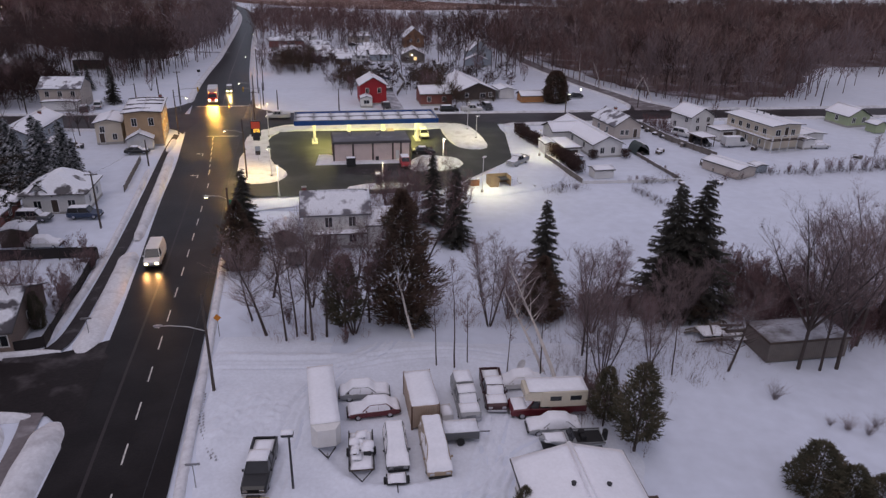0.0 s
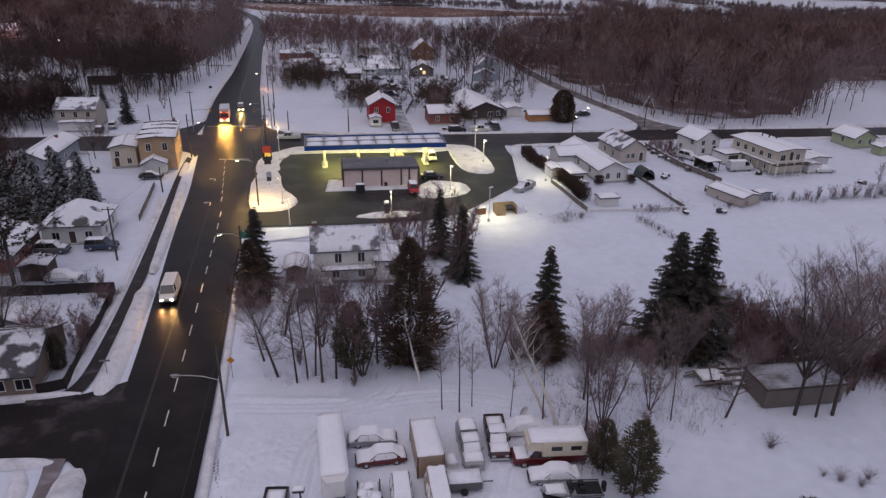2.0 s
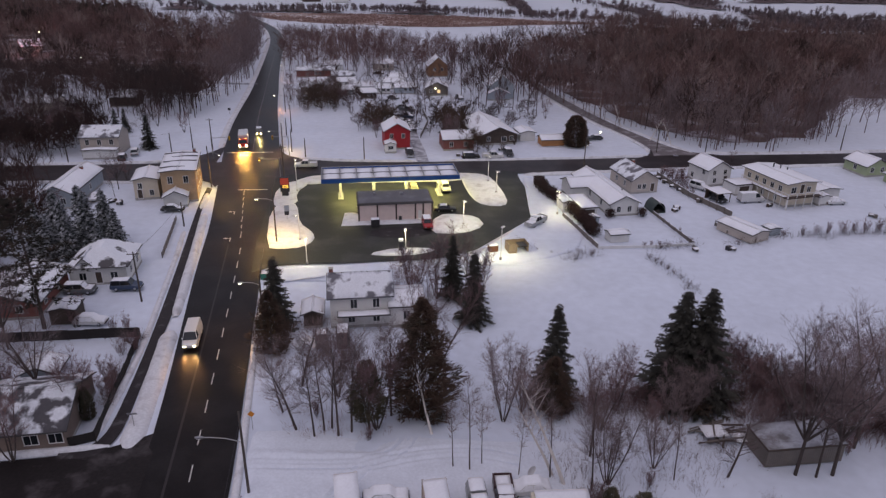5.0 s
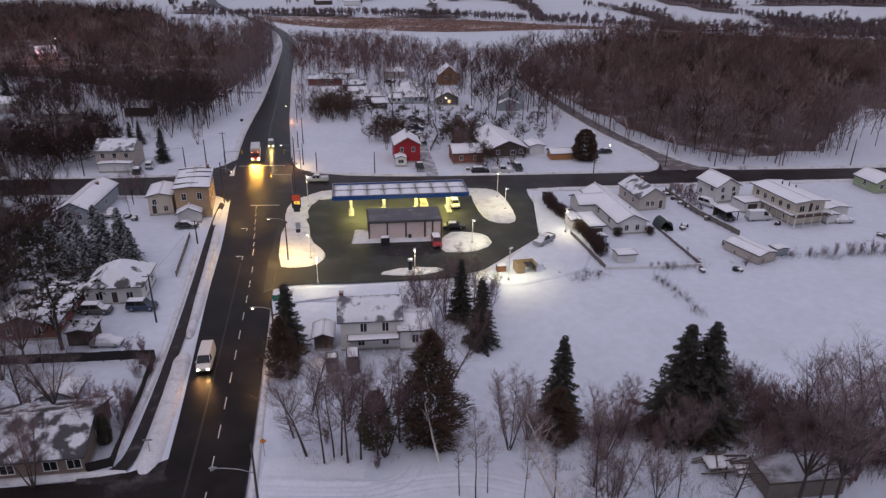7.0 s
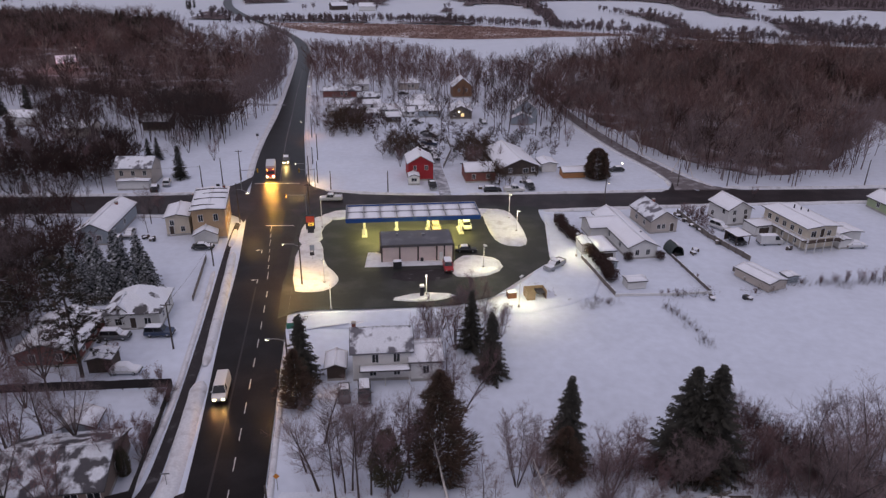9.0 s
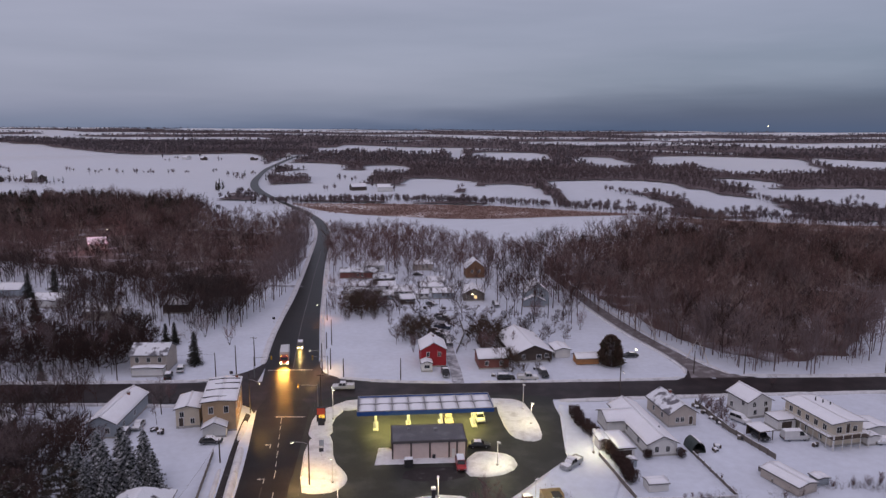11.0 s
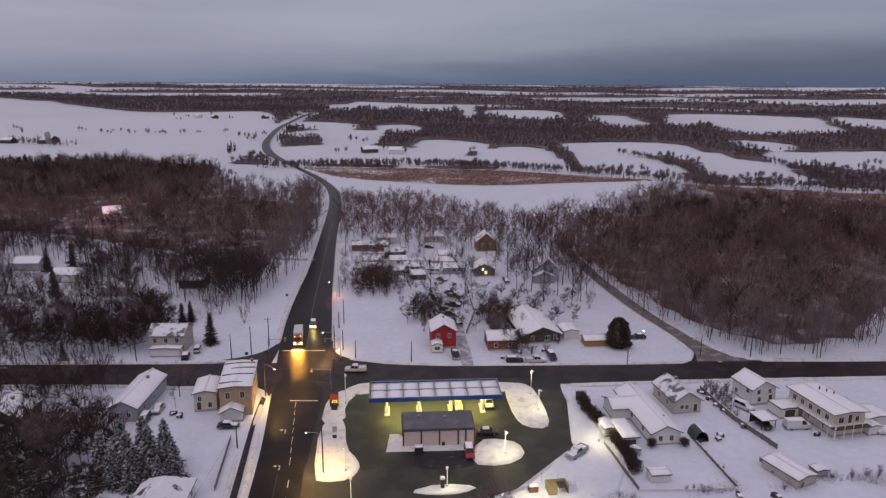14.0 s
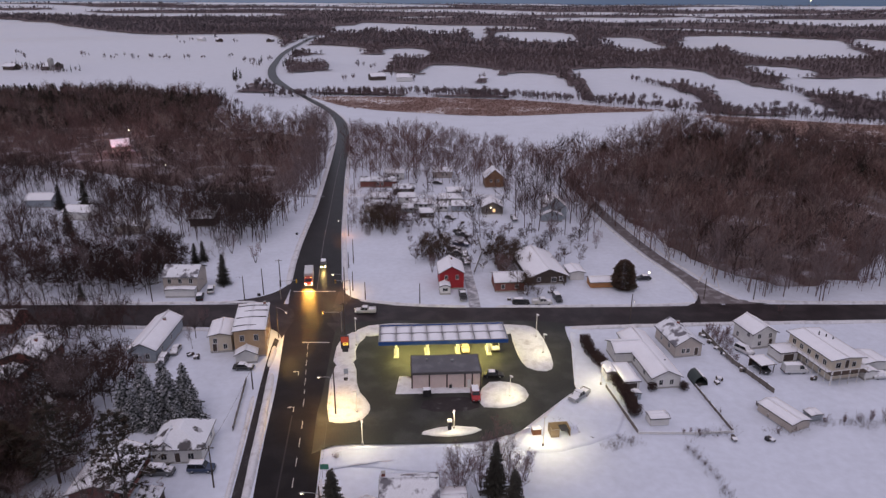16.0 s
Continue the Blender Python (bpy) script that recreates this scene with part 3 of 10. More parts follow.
ribbon("yard_drive", [(-13.2, 171.5), (-14.6, 182), (-16.9, 193), (-20.2, 209), (-24.6, 232)], [(-10.0, 171.8), (-11.6, 182), (-14.0, 193), (-17.1, 211), (-21.5, 233)], SLUSH_PALE, "packed snow drive beside a red house", 0.03, 24, 2)
# pavement beside the main road, between two ploughed ridges
ribbon("pavement", [(-43.6, 58.3), (-40.9, 58.5), (-39.9, 60.4), (-40.2, 64.0), (-42.0, 73.3), (-44.6, 85.1), (-49.6, 105.8), (-57.0, 134.7), (-59.4, 147)], [(-43.2, 56.8), (-39.6, 56.8), (-38.2, 59.6), (-38.5, 63.4), (-40.2, 71.2), (-42.8, 85.2), (-47.3, 104.5), (-54.9, 130), (-57.9, 146)], SLUSH, "slushy pavement beside the main road", 0.04, 70, 2, category="pavement")
bank("snow_bank", [(-36.4, 58.8), (-36.9, 62), (-38.0, 67.5), (-41.0, 80), (-41.9, 84)], 2.7, 0.5, "ploughed snow ridge between road and pavement", 0.6)
bank("snow_bank", [(-42.9, 88), (-45.9, 100), (-49.5, 114), (-52.5, 125), (-54.0, 130.5)], 1.7, 0.6, "ploughed snow ridge between road and pavement")
bank("snow_bank", [(-55.7, 133), (-56.9, 139.5), (-58, 143)], 1.4, 0.6, "short ploughed snow ridge by a corner")
bank("snow_bank", [(-41.0, 61), (-43.0, 75), (-45.6, 86), (-50.5, 106), (-54.5, 121)], 1.0, 0.35, "low snow ridge behind the pavement")
bank("snow_bank", [(-33.2, 48.0), (-32.4, 43.5), (-31.2, 37), (-28.4, 25), (-23.5, 2)], 3.0, 0.8, "ploughed snow ridge at a street corner", 0.5)
bank("snow_bank", [(-38.2, 47.6), (-36.3, 44), (-34.8, 37), (-32.6, 25), (-28, 4)], 1.6, 0.35, "low snow ridge behind the pavement", 0.5)
ribbon("pavement", [(-36.6, 49.0), (-35.5, 46.0), (-34.2, 40.0), (-31.4, 27), (-27, 6)], [(-34.8, 49.2), (-34.1, 46.0), (-33.0, 40.0), (-30.2, 27), (-25.6, 6)], SLUSH_ROAD, "slushy pavement beside the main road", 0.04, 40, 2, category="pavement")
bank("snow_bank", [(-75, 52.9), (-55, 55.9), (-44, 57.9), (-38.5, 59.2)], 1.1, 0.4, "low snow ridge along the side street")
bank("snow_bank", [(-75, 43.0), (-55, 46), (-40, 48.3), (-35.5, 48.6)], 1.4, 0.5, "snow ridge along the side street")
bank("snow_bank", [(-18.5, 36), (-20.1, 42), (-23.2, 57), (-26.4, 71.1), (-29.8, 85.9), (-32.3, 97)], 0.9, 0.22, "low snow edge along the main road")
bank("snow_bank", [(-49.6, 178), (-56.6, 203), (-64.6, 231), (-71.4, 258), (-82.2, 301), (-97, 363), (-112.4, 424), (-128, 470), (-160, 530), (-184, 567), (-210, 607)], 1.7, 0.5, "ploughed snow edge of the main road")
bank("snow_bank", [(-67.5, 180), (-73.6, 203), (-83.2, 254), (-98, 323), (-107, 362), (-114.2, 393), (-124, 430), (-141, 479), (-180, 548), (-206.5, 591)], 2.0, 0.5, "ploughed snow edge of the main road")
bank("snow_bank", [(-44, 172), (-30, 170.6), (-13, 172)], 1.6, 0.5, "ploughed snow edge of the cross road")
bank("snow_bank", [(-6, 173.2), (13, 176), (44, 181.2), (49, 183.5)], 1.4, 0.45, "ploughed snow edge of the cross road")
bank("snow_bank", [(14, 163), (27, 165.5), (54, 171), (79, 175.2), (130, 184)], 1.5, 0.5, "ploughed snow edge of the cross road")
bank("snow_bank", [(64, 186.5), (76, 187.3), (100, 190.7), (150, 199)], 1.6, 0.5, "ploughed snow edge of the cross road")
bank("snow_bank", [(62, 187), (59.5, 191), (54, 202), (46, 222), (34, 264)], 1.1, 0.35, "snow edge of the fork road")
bank("snow_bank", [(49.8, 186), (50.5, 191), (46.5, 204.2), (39, 221.6), (28, 261)], 1.1, 0.35, "snow edge of the fork road")
bank("snow_bank", [(-150, 155.2), (-110, 160.8), (-90, 163.6), (-72, 166.9)], 1.4, 0.4, "ploughed snow edge of the cross road")
bank("snow_bank", [(-150, 140.6), (-98, 147.8), (-84, 148.6), (-74, 149)], 1.4, 0.4, "ploughed snow edge of the cross road")


def lane_mark(x, y, length, width, heading, label="worn white lane dash", z=0.112):
    g = Geo().box(-width / 2, width / 2, -length / 2, length / 2, 0, 0.006)
    ob = solo("lane_mark", g, PAINT_LINE, label, "road marking", "structure")
    ob.matrix_basis = pose(x, y, z, 0, 0, heading)


DASHES = resample(smooth_line([(-13.6, -10), (-24.7, 40.7), (-27.1, 51.7), (-29.6, 63.2), (-32.1, 74.5), (-34.6, 85.6), (-38.6, 103.2), (-41.4, 115.0)]), 23)
for k in range(22):
    a, b = DASHES[k], DASHES[k + 1]
    lane_mark(*((a + b) / 2 * 1.0), 2.6, 0.13, math.degrees(math.atan2(-(b - a)[0], (b - a)[1])))
for (x0, y0), (x1, y1) in (((-51.8, 145.6), (-45.2, 146.4)), ((-64.3, 175.2), (-52.3, 177.0))):
    lane_mark((x0 + x1) / 2, (y0 + y1) / 2, math.hypot(x1 - x0, y1 - y0), 0.4, math.degrees(math.atan2(-(x1 - x0), y1 - y0)), "worn white stop line", 0.115)
for k in range(7):
    lane_mark(-43.0 - k * 1.15, 119.5 + k * 4.0 + 0.4, 2.0 if k % 2 else 3.0, 0.12, 13, z=0.11)
# left-turn arrows between the lanes
for x, y in ((-44.3, 117.5), (-48.0, 131.5)):
    g = Geo().box(-0.08, 0.08, -1.2, 0.5, 0, 0.006).box(-0.75, 0.08, 0.35, 0.52, 0, 0.006)
    g.add([(-0.7, 0.05, 0.006), (-0.7, 0.82, 0.006), (-1.4, 0.43, 0.006)], [(0, 1, 2)])
    ob = solo("turn_arrow", g, PAINT_LINE, "worn white left-turn arrow on the road", "road marking", "structure")
    ob.matrix_basis = pose(x, y, 0.112, 0, 0, 12.5)
# pale salt trails of the wheels
for off, y0, y1 in ((-2.4, 30, 118),):
    line = [(x + off, y) for x, y in ((-17.5, 8), (-24.7, 40.7), (-29.6, 63.2), (-34.6, 85.6), (-41.4, 115.0)) if y0 - 25 <= y <= y1 + 5]
    ribbon("salt_trail", [(x - 0.14, y) for x, y in line], [(x + 0.14, y) for x, y in line], SALT, "pale salt trail along the road", 0.108, 40, 1, category="road marking", crown=0)
ribbon("far_centre_line", [(-58.2, 178), (-68.0, 216), (-76.9, 255), (-87.1, 298), (-101.1, 360)], [(-58.0, 178), (-67.8, 216), (-76.7, 255), (-86.9, 298), (-100.9, 360)], SLUSH_ROAD, "worn centre line of the road", 0.108, 60, 1, category="road marking", crown=0)


# ---- trees ----
def sliver(g, a, b, w):
    """A thin tapering twig, two crossed blades' worth of a single triangle pair."""
    a, b = Vector(a), Vector(b)
    d = (b - a).normalized()
    s = d.cross(Vector((rng.uniform(-1, 1), rng.uniform(-1, 1), rng.uniform(-1, 1)))).normalized() * w
    g.add([a - s, a + s, b], [(0, 1, 2)])


def limb_path(p, d, length, wander, rise, steps=3):
    pts, q, dd = [p.copy()], p.copy(), d.copy()
    for k in range(steps):
        dd = (dd + Vector((rng.uniform(-1, 1), rng.uniform(-1, 1), rng.uniform(-0.5, 1) * rise)) * wander).normalized()
        q = q + dd * (length / steps)
        pts.append(q.copy())
    return pts, dd


def along(pts, u):
    k = min(int(u * (len(pts) - 1)), len(pts) - 2)
    return pts[k].lerp(pts[k + 1], u * (len(pts) - 1) - k)


def stem(tr, cr, base, d, h, radius, limbs, low, steep, reach, twig=0.0078, fine=9):
    """One stem from foot to tip with rising limbs, branchlets and fine twigs."""
    pts, _ = limb_path(base, d, h, 0.07, 0.6, 6)
    tr.tube([tuple(q) for q in pts], [radius * (1 - 0.86 * k / 6) for k in range(7)], 6, False)
    for k in range(limbs):
        u = low + (0.97 - low) * (k + rng.uniform(0, 0.9)) / limbs
        p = along(pts, u)
        a = rng.uniform(0, 6.283)
        e = steep + rng.uniform(-0.25, 0.25) + 0.25 * u
        v = (u - low) / (1 - low)
        L = h * reach * (0.34 + 0.62 * math.sin(math.pi * min(1.0, 0.12 + 0.80 * v))) * rng.uniform(0.65, 1.25)
        dd = Vector((math.cos(a) * math.cos(e), math.sin(a) * math.cos(e), math.sin(e)))
        bp, be = limb_path(p, dd, L, 0.14, 0.8)
        r0 = radius * (1 - 0.8 * u) * 0.42
        (tr if r0 > 0.03 else cr).tube([tuple(q) for q in bp], [r0, r0 * 0.8, r0 * 0.55, r0 * 0.25], 3, False)
        for j in range(7):
            q = along(bp, rng.uniform(0.15, 1.0))
            side = Vector((rng.uniform(-1, 1), rng.uniform(-1, 1), rng.uniform(-0.2, 0.8)))
            sp, se = limb_path(q, (be * 0.7 + side * 0.95).normalized(), L * rng.uniform(0.3, 0.55), 0.18, 0.7, 2)
            sliver(cr, sp[0], sp[1] + (sp[2] - sp[1]) * 0.5, twig * 1.5)
            sliver(cr, sp[1], sp[2], twig)
            for m in range(fine):
                w = along(sp, rng.uniform(0.0, 1.0))
                t = (se + Vector((rng.uniform(-1, 1), rng.uniform(-1, 1), rng.uniform(-0.4, 0.9))) * 0.9).normalized()
                sliver(cr, w, w + t * (L * rng.uniform(0.2, 0.5) + 0.012 * h), twig)


def bare_tree(label, x, y, h, depth=5, lean=(0, 0), spread=0.5, radius=0.17, bark=BARK, twigs=TWIG, category="tree", stems=1, limbs=32, low=0.22, steep=0.75, reach=0.30):
    t = place("bare_tree", label, category, x, y)
    tr, cr = Geo(), Geo()
    for s in range(stems):
        out = 0.30 if stems > 1 else 0.0
        a = 6.283 * s / stems + rng.uniform(-0.4, 0.4)
        d = Vector((lean[0] + math.cos(a) * out, lean[1] + math.sin(a) * out, 1)).normalized()
        stem(tr, cr, Vector((math.cos(a) * out * 0.5, math.sin(a) * out * 0.5, -0.3)), d, h * rng.uniform(0.85, 1.0) if stems > 1 else h, radius / (1 if stems == 1 else 1.5), limbs if stems == 1 else limbs // 2, low, steep, reach)
    part("trunk", tr, bark, t)
    part("crown", cr, twigs, t)
    return t


def broad_tree(label, x, y, h, radius=0.145):
    """A wide old tree: a short trunk that divides into heavy arching limbs."""
    t = place("bare_tree", label, "tree", x, y)
    tr, cr = Geo(), Geo()
    tr.tube([(0, 0, -0.3), (0.1, 0.05, h * 0.28)], [radius, radius * 0.8], 7, False)
    for k in range(6):
        a = k * 1.05 + rng.uniform(-0.3, 0.3)
        o = rng.uniform(0.35, 0.75)
        stem(tr, cr, Vector((0.1, 0.05, h * 0.26)), Vector((math.cos(a) * o, math.sin(a) * o, 1)).normalized(), h * rng.uniform(0.6, 0.76), radius * 0.75, 17, 0.2, 0.5, 0.32, 0.0085, 6)
    part("trunk", tr, BARK, t)
    part("crown", cr, TWIG, t)
    return t


def shrub(label, x, y, h, width, stems=9, twigs=TWIG_RED, name="shrub"):
    """Many thin stems from one foot, each with fine twigs."""
    t = place(name, label, "shrub", x, y)
    tr, cr = Geo(), Geo()
    for s in range(stems):
        a = rng.uniform(0, 2 * math.pi)
        o = rng.uniform(0.1, 0.55) * width / h
        r = rng.uniform(0, 0.22) * width
        stem(tr, cr, Vector((math.cos(a) * r, math.sin(a) * r, -0.15)), Vector((math.cos(a) * o, math.sin(a) * o, 1)).normalized(), h * rng.uniform(0.6, 1.0), min(0.03, 0.007 * h), 8, 0.12, 0.9, 0.28, min(0.008, 0.0032 * h), 6)
    part("stem", tr, BARK, t)
    part("crown", cr, twigs, t)
    return t


def conifer(label, x, y, h, r, mat=NEEDLE, dense=1.0, droop=0.35, name="spruce_tree", low=0.06, blunt=0.0, feather=1.0, gap=0.036):
    """A spruce: whorls of drooping boughs with upturned tips, each carrying many narrow side twigs."""
    t = place(name, label, "tree", x, y)
    tr, cr = Geo(), Geo()
    tr.tube([(0, 0, -0.3), (0.03, 0, h * 0.5), (0, 0.02, h * 0.98)], [h * 0.016, h * 0.010, 0.02], 6)
    z = h * low
    while z < h * 0.985:
        u = z / h
        reach = r * ((1 - u) ** (0.85 - 0.35 * blunt)) * rng.uniform(0.82, 1.1) + 0.18
        n = max(5, int((7 + 4 * (1 - u)) * dense))
        a0 = rng.uniform(0, 6.28)
        for k in range(n):
            a = a0 + 6.283 * k / n + rng.uniform(-0.3, 0.3)
            L = reach * rng.choice((0.5, 0.7, 0.9, 1.0, 1.0, 1.18)) * rng.uniform(0.8, 1.08)
            zz = z + rng.uniform(-0.25, 0.25)
            d, side = Vector((math.cos(a), math.sin(a), 0)), Vector((-math.sin(a), math.cos(a), 0))
            sag = L * droop * rng.uniform(0.7, 1.3)

            def spine(q):
                return d * (L * q) + Vector((0, 0, zz + 0.1 - sag * 1.35 * q ** 1.3 + 0.4 * sag * q ** 5))
            m = int(8 + 2.4 * L)
            cr.add([spine(0), spine(0.5) + side * 0.05 * feather, spine(0.5) - side * 0.05 * feather, spine(1.0)], [(0, 1, 2), (1, 3, 2)])
            for j in range(m):
                q = 0.12 + 0.88 * (j + rng.random()) / m
                b = spine(q)
                o = d * (0.085 + 0.016 * L) * feather * rng.uniform(0.8, 1.3)
                for sgn in (-1, 1):
                    ln = (L * 0.30 * (1.08 - q) + 0.020 * h + 0.08) * rng.uniform(0.7, 1.25)
                    e = b + (side * sgn * 0.85 + d * rng.uniform(0.3, 0.9)).normalized() * ln + Vector((0, 0, -0.30 * ln * rng.uniform(0.2, 1.8)))
                    cr.add([b - o, b + o, e], [(0, 1, 2)])
        z += max(0.24, h * gap * (1.05 - 0.5 * u)) * rng.uniform(0.8, 1.2)
    for k in range(6):
        a = k * 1.05
        sliver(cr, (0, 0, h * 0.93), (math.cos(a) * 0.2, math.sin(a) * 0.2, h * 0.97), 0.04)
    sliver(cr, (0, 0, h * 0.95), (0.02, 0, h * 1.02), 0.05)
    part("trunk", tr, BARK, t)
    part("crown", cr, mat, t)
    return t


def plume_tree(name, label, x, y, h, r, mat, count=8000, low=0.04, blunt=0.7, size=0.6, lift=0.4, lump=0.35, foot=0.0, width=0.038):
    """A cedar or bushy evergreen: a lumpy crown of many short upswept sprays round a trunk."""
    t = place(name, label, "tree", x, y)
    tr, cr = Geo(), Geo()
    tr.tube([(0, 0, -0.3), (0.05, 0, h * 0.5), (0, 0.03, h * 0.93)], [h * 0.016, h * 0.010, 0.02], 6, False)
    ox = rng.uniform(0, 50)
    for k in range(count):
        u = foot + (1 - foot) * rng.random() ** 1.25
        a = rng.uniform(0, 6.283)
        shape = ((1 - u) ** blunt) * min(1.0, 0.45 + (u - foot) / 0.22)
        lumps = 1 + lump * (noise.noise((math.cos(a) * 1.3 + ox, math.sin(a) * 1.3, u * h * 0.55)) * 1.3 + 0.6 * noise.noise((math.cos(a) * 3 + ox, math.sin(a) * 3, u * h * 1.4)))
        q = math.sqrt(rng.uniform(0.25, 1.0)) * (1.12 if rng.random() < 0.06 else 1.0)
        R = r * shape * max(lumps, 0.3) * q
        b = Vector((math.cos(a) * R, math.sin(a) * R, u * h))
        d = Vector((math.cos(a), math.sin(a), lift)) + Vector((rng.uniform(-1, 1), rng.uniform(-1, 1), rng.uniform(-0.8, 0.8))) * 0.7
        sliver(cr, b, b + d.normalized() * size * rng.uniform(0.5, 1.3) * (0.5 + 0.5 * shape), width * rng.uniform(0.7, 1.4))
    for k in range(int(18 * (1 - foot))):
        u, a = rng.uniform(max(foot - 0.1, low), 0.8), rng.uniform(0, 6.283)
        L = r * ((1 - u) ** blunt) * 0.8
        tr.tube([(0, 0, u * h), (math.cos(a) * L, math.sin(a) * L, u * h + L * 0.3)], [0.05, 0.015], 3, False)
    part("trunk", tr, BARK, t)
    part("crown", cr, mat, t)
    return t


def pine(label, x, y, h, r):
    """An old pine: a tall bare lower trunk and uneven tiers of tufted boughs."""
    t = place("pine_tree", label, "tree", x, y)
    tr, cr = Geo(), Geo()
    tr.tube([(0, 0, -0.3), (0.1, 0.05, h * 0.35), (-0.1, 0.1, h * 0.7), (0, 0, h * 0.97)], [0.30, 0.24, 0.15, 0.03], 7, False)
    for k in range(74):
        u = 0.24 + 0.75 * (k + rng.random()) / 74
        a = k * 2.4 + rng.uniform(-0.5, 0.5)
        v = (u - 0.24) / 0.76
        L = r * (0.45 + 0.75 * math.sin(math.pi * min(0.15 + 0.85 * v, 1.0))) * rng.uniform(0.55, 1.15) * (1.15 - 0.75 * v)
        d = Vector((math.cos(a), math.sin(a), rng.uniform(-0.18, 0.25) + 0.35 * v)).normalized()
        b0 = Vector((0, 0, u * h))
        tip = b0 + d * L + Vector((0, 0, -0.06 * L))
        tr.tube([tuple(b0), tuple(b0.lerp(tip, 0.5) + Vector((0, 0, 0.12))), tuple(tip)], [0.065, 0.04, 0.015], 3, False)
        for m in range(int(6 + L * 1.6)):
            c = b0.lerp(tip, rng.uniform(0.28, 1.02)) + Vector((rng.uniform(-0.5, 0.5), rng.uniform(-0.5, 0.5), rng.uniform(-0.2, 0.3))) * (0.35 + 0.14 * L)
            for n in range(15):
                e = c + Vector((rng.uniform(-1, 1) + d.x * 0.4, rng.uniform(-1, 1) + d.y * 0.4, rng.uniform(-0.5, 0.7))) * 0.6
                w = Vector((rng.uniform(-1, 1), rng.uniform(-1, 1), rng.uniform(-0.25, 0.25))).normalized() * 0.085
                cr.add([c - w, c + w, e], [(0, 1, 2)])
    part("trunk", tr, BARK, t)
    part("crown", cr, NEEDLE_PINE, t)
    return t


def again(tree, x, y, scale, turn, label="", wide=1.0):
    c = copy_thing(tree, pose(x, y, 0, 0, 0, turn) @ Matrix.Diagonal((scale * wide, scale * wide, scale, 1)))
    if label:
        c["label"] = label
    return c


def fan_bush(label, x, y):
    """Thin wands that spread from one foot, with a few side twigs each."""
    t = place("shrub", label, "shrub", x, y)
    tr, cr = Geo(), Geo()
    for k in range(70):
        a, o = rng.uniform(0, 6.28), 0.85 * math.sqrt(rng.random())
        foot = Vector((rng.uniform(-0.25, 0.25), rng.uniform(-0.25, 0.25), -0.1))
        h = rng.uniform(1.1, 2.1) * (1 - 0.35 * o)
        mid = foot + Vector((math.cos(a) * o * 0.55, math.sin(a) * o * 0.55, 0.6)) * h
        tip = mid + Vector((math.cos(a) * o * 0.9, math.sin(a) * o * 0.9, 0.5)) * h
        if k < 12:
            tr.tube([tuple(foot), tuple(mid)], [0.016, 0.008], 3, False)
        sliver(cr, foot, mid + (tip - mid) * 0.3, 0.010)
        sliver(cr, mid, tip, 0.008)
        for m in range(6):
            c = mid.lerp(tip, rng.uniform(-0.3, 0.9))
            sliver(cr, c, c + Vector((rng.uniform(-1, 1), rng.uniform(-1, 1), rng.uniform(0, 1))) * 0.32, 0.007)
    part("stem", tr, BARK, t)
    part("crown", cr, TWIG, t)
    return t


def hedge_bush(label, x, y):
    """A clipped block of fine dead foliage."""
    t = place("hedge_bush", label, "hedge", x, y)
    tr, cr = Geo(), Geo()
    tr.tube([(0, 0, -0.2), (0.05, 0, 1.5)], [0.05, 0.02], 5, False)
    for k in range(1500):
        p = Vector((rng.uniform(-0.95, 0.95), rng.uniform(-1.15, 1.15), 0.1 + 2.2 * rng.random() ** 0.8))
        sliver(cr, p, p + Vector((rng.uniform(-1, 1), rng.uniform(-1, 1), rng.uniform(-0.4, 1))) * 0.26, 0.075)
    part("stem", tr, BARK, t)
    part("crown", cr, BROWN_LEAF, t)
    return t


# the row behind the parked vehicles
BARE = [
    bare_tree("bare leaning tree with fine grey twigs in the snow", -18.7, 63.5, 10.5, 5, (-0.20, 0.0), steep=0.5, reach=0.36),
    bare_tree("tall slender bare tree in a snowy row", -16.3, 62.3, 12.0, 5, (-0.03, 0), radius=0.13, low=0.35, reach=0.24),
    bare_tree("tall bare tree with upright branches", -13.6, 62.6, 13.4, 5, (0.02, 0), radius=0.15, low=0.3, reach=0.27, limbs=38),
    bare_tree("bare multi-stemmed tree with many twigs", -9.4, 64.0, 12.5, 4, (0, 0), radius=0.17, stems=4, steep=0.80, reach=0.25, limbs=36, low=0.28, twigs=TWIG_RED),
    bare_tree("slim bare tree beside parked vehicles", 1.4, 57.9, 11.5, 5, (-0.03, 0), radius=0.10, low=0.45, reach=0.16, limbs=16),
    broad_tree("spreading bare tree with a broad crown", 36.3, 59.2, 16.5, 0.2),
    bare_tree("fan-shaped bare tree with dense fine twigs", 5.3, 66.4, 10.0, 4, (0, 0), radius=0.12, stems=6, steep=0.85, reach=0.22, limbs=38, low=0.25, twigs=TWIG),
]
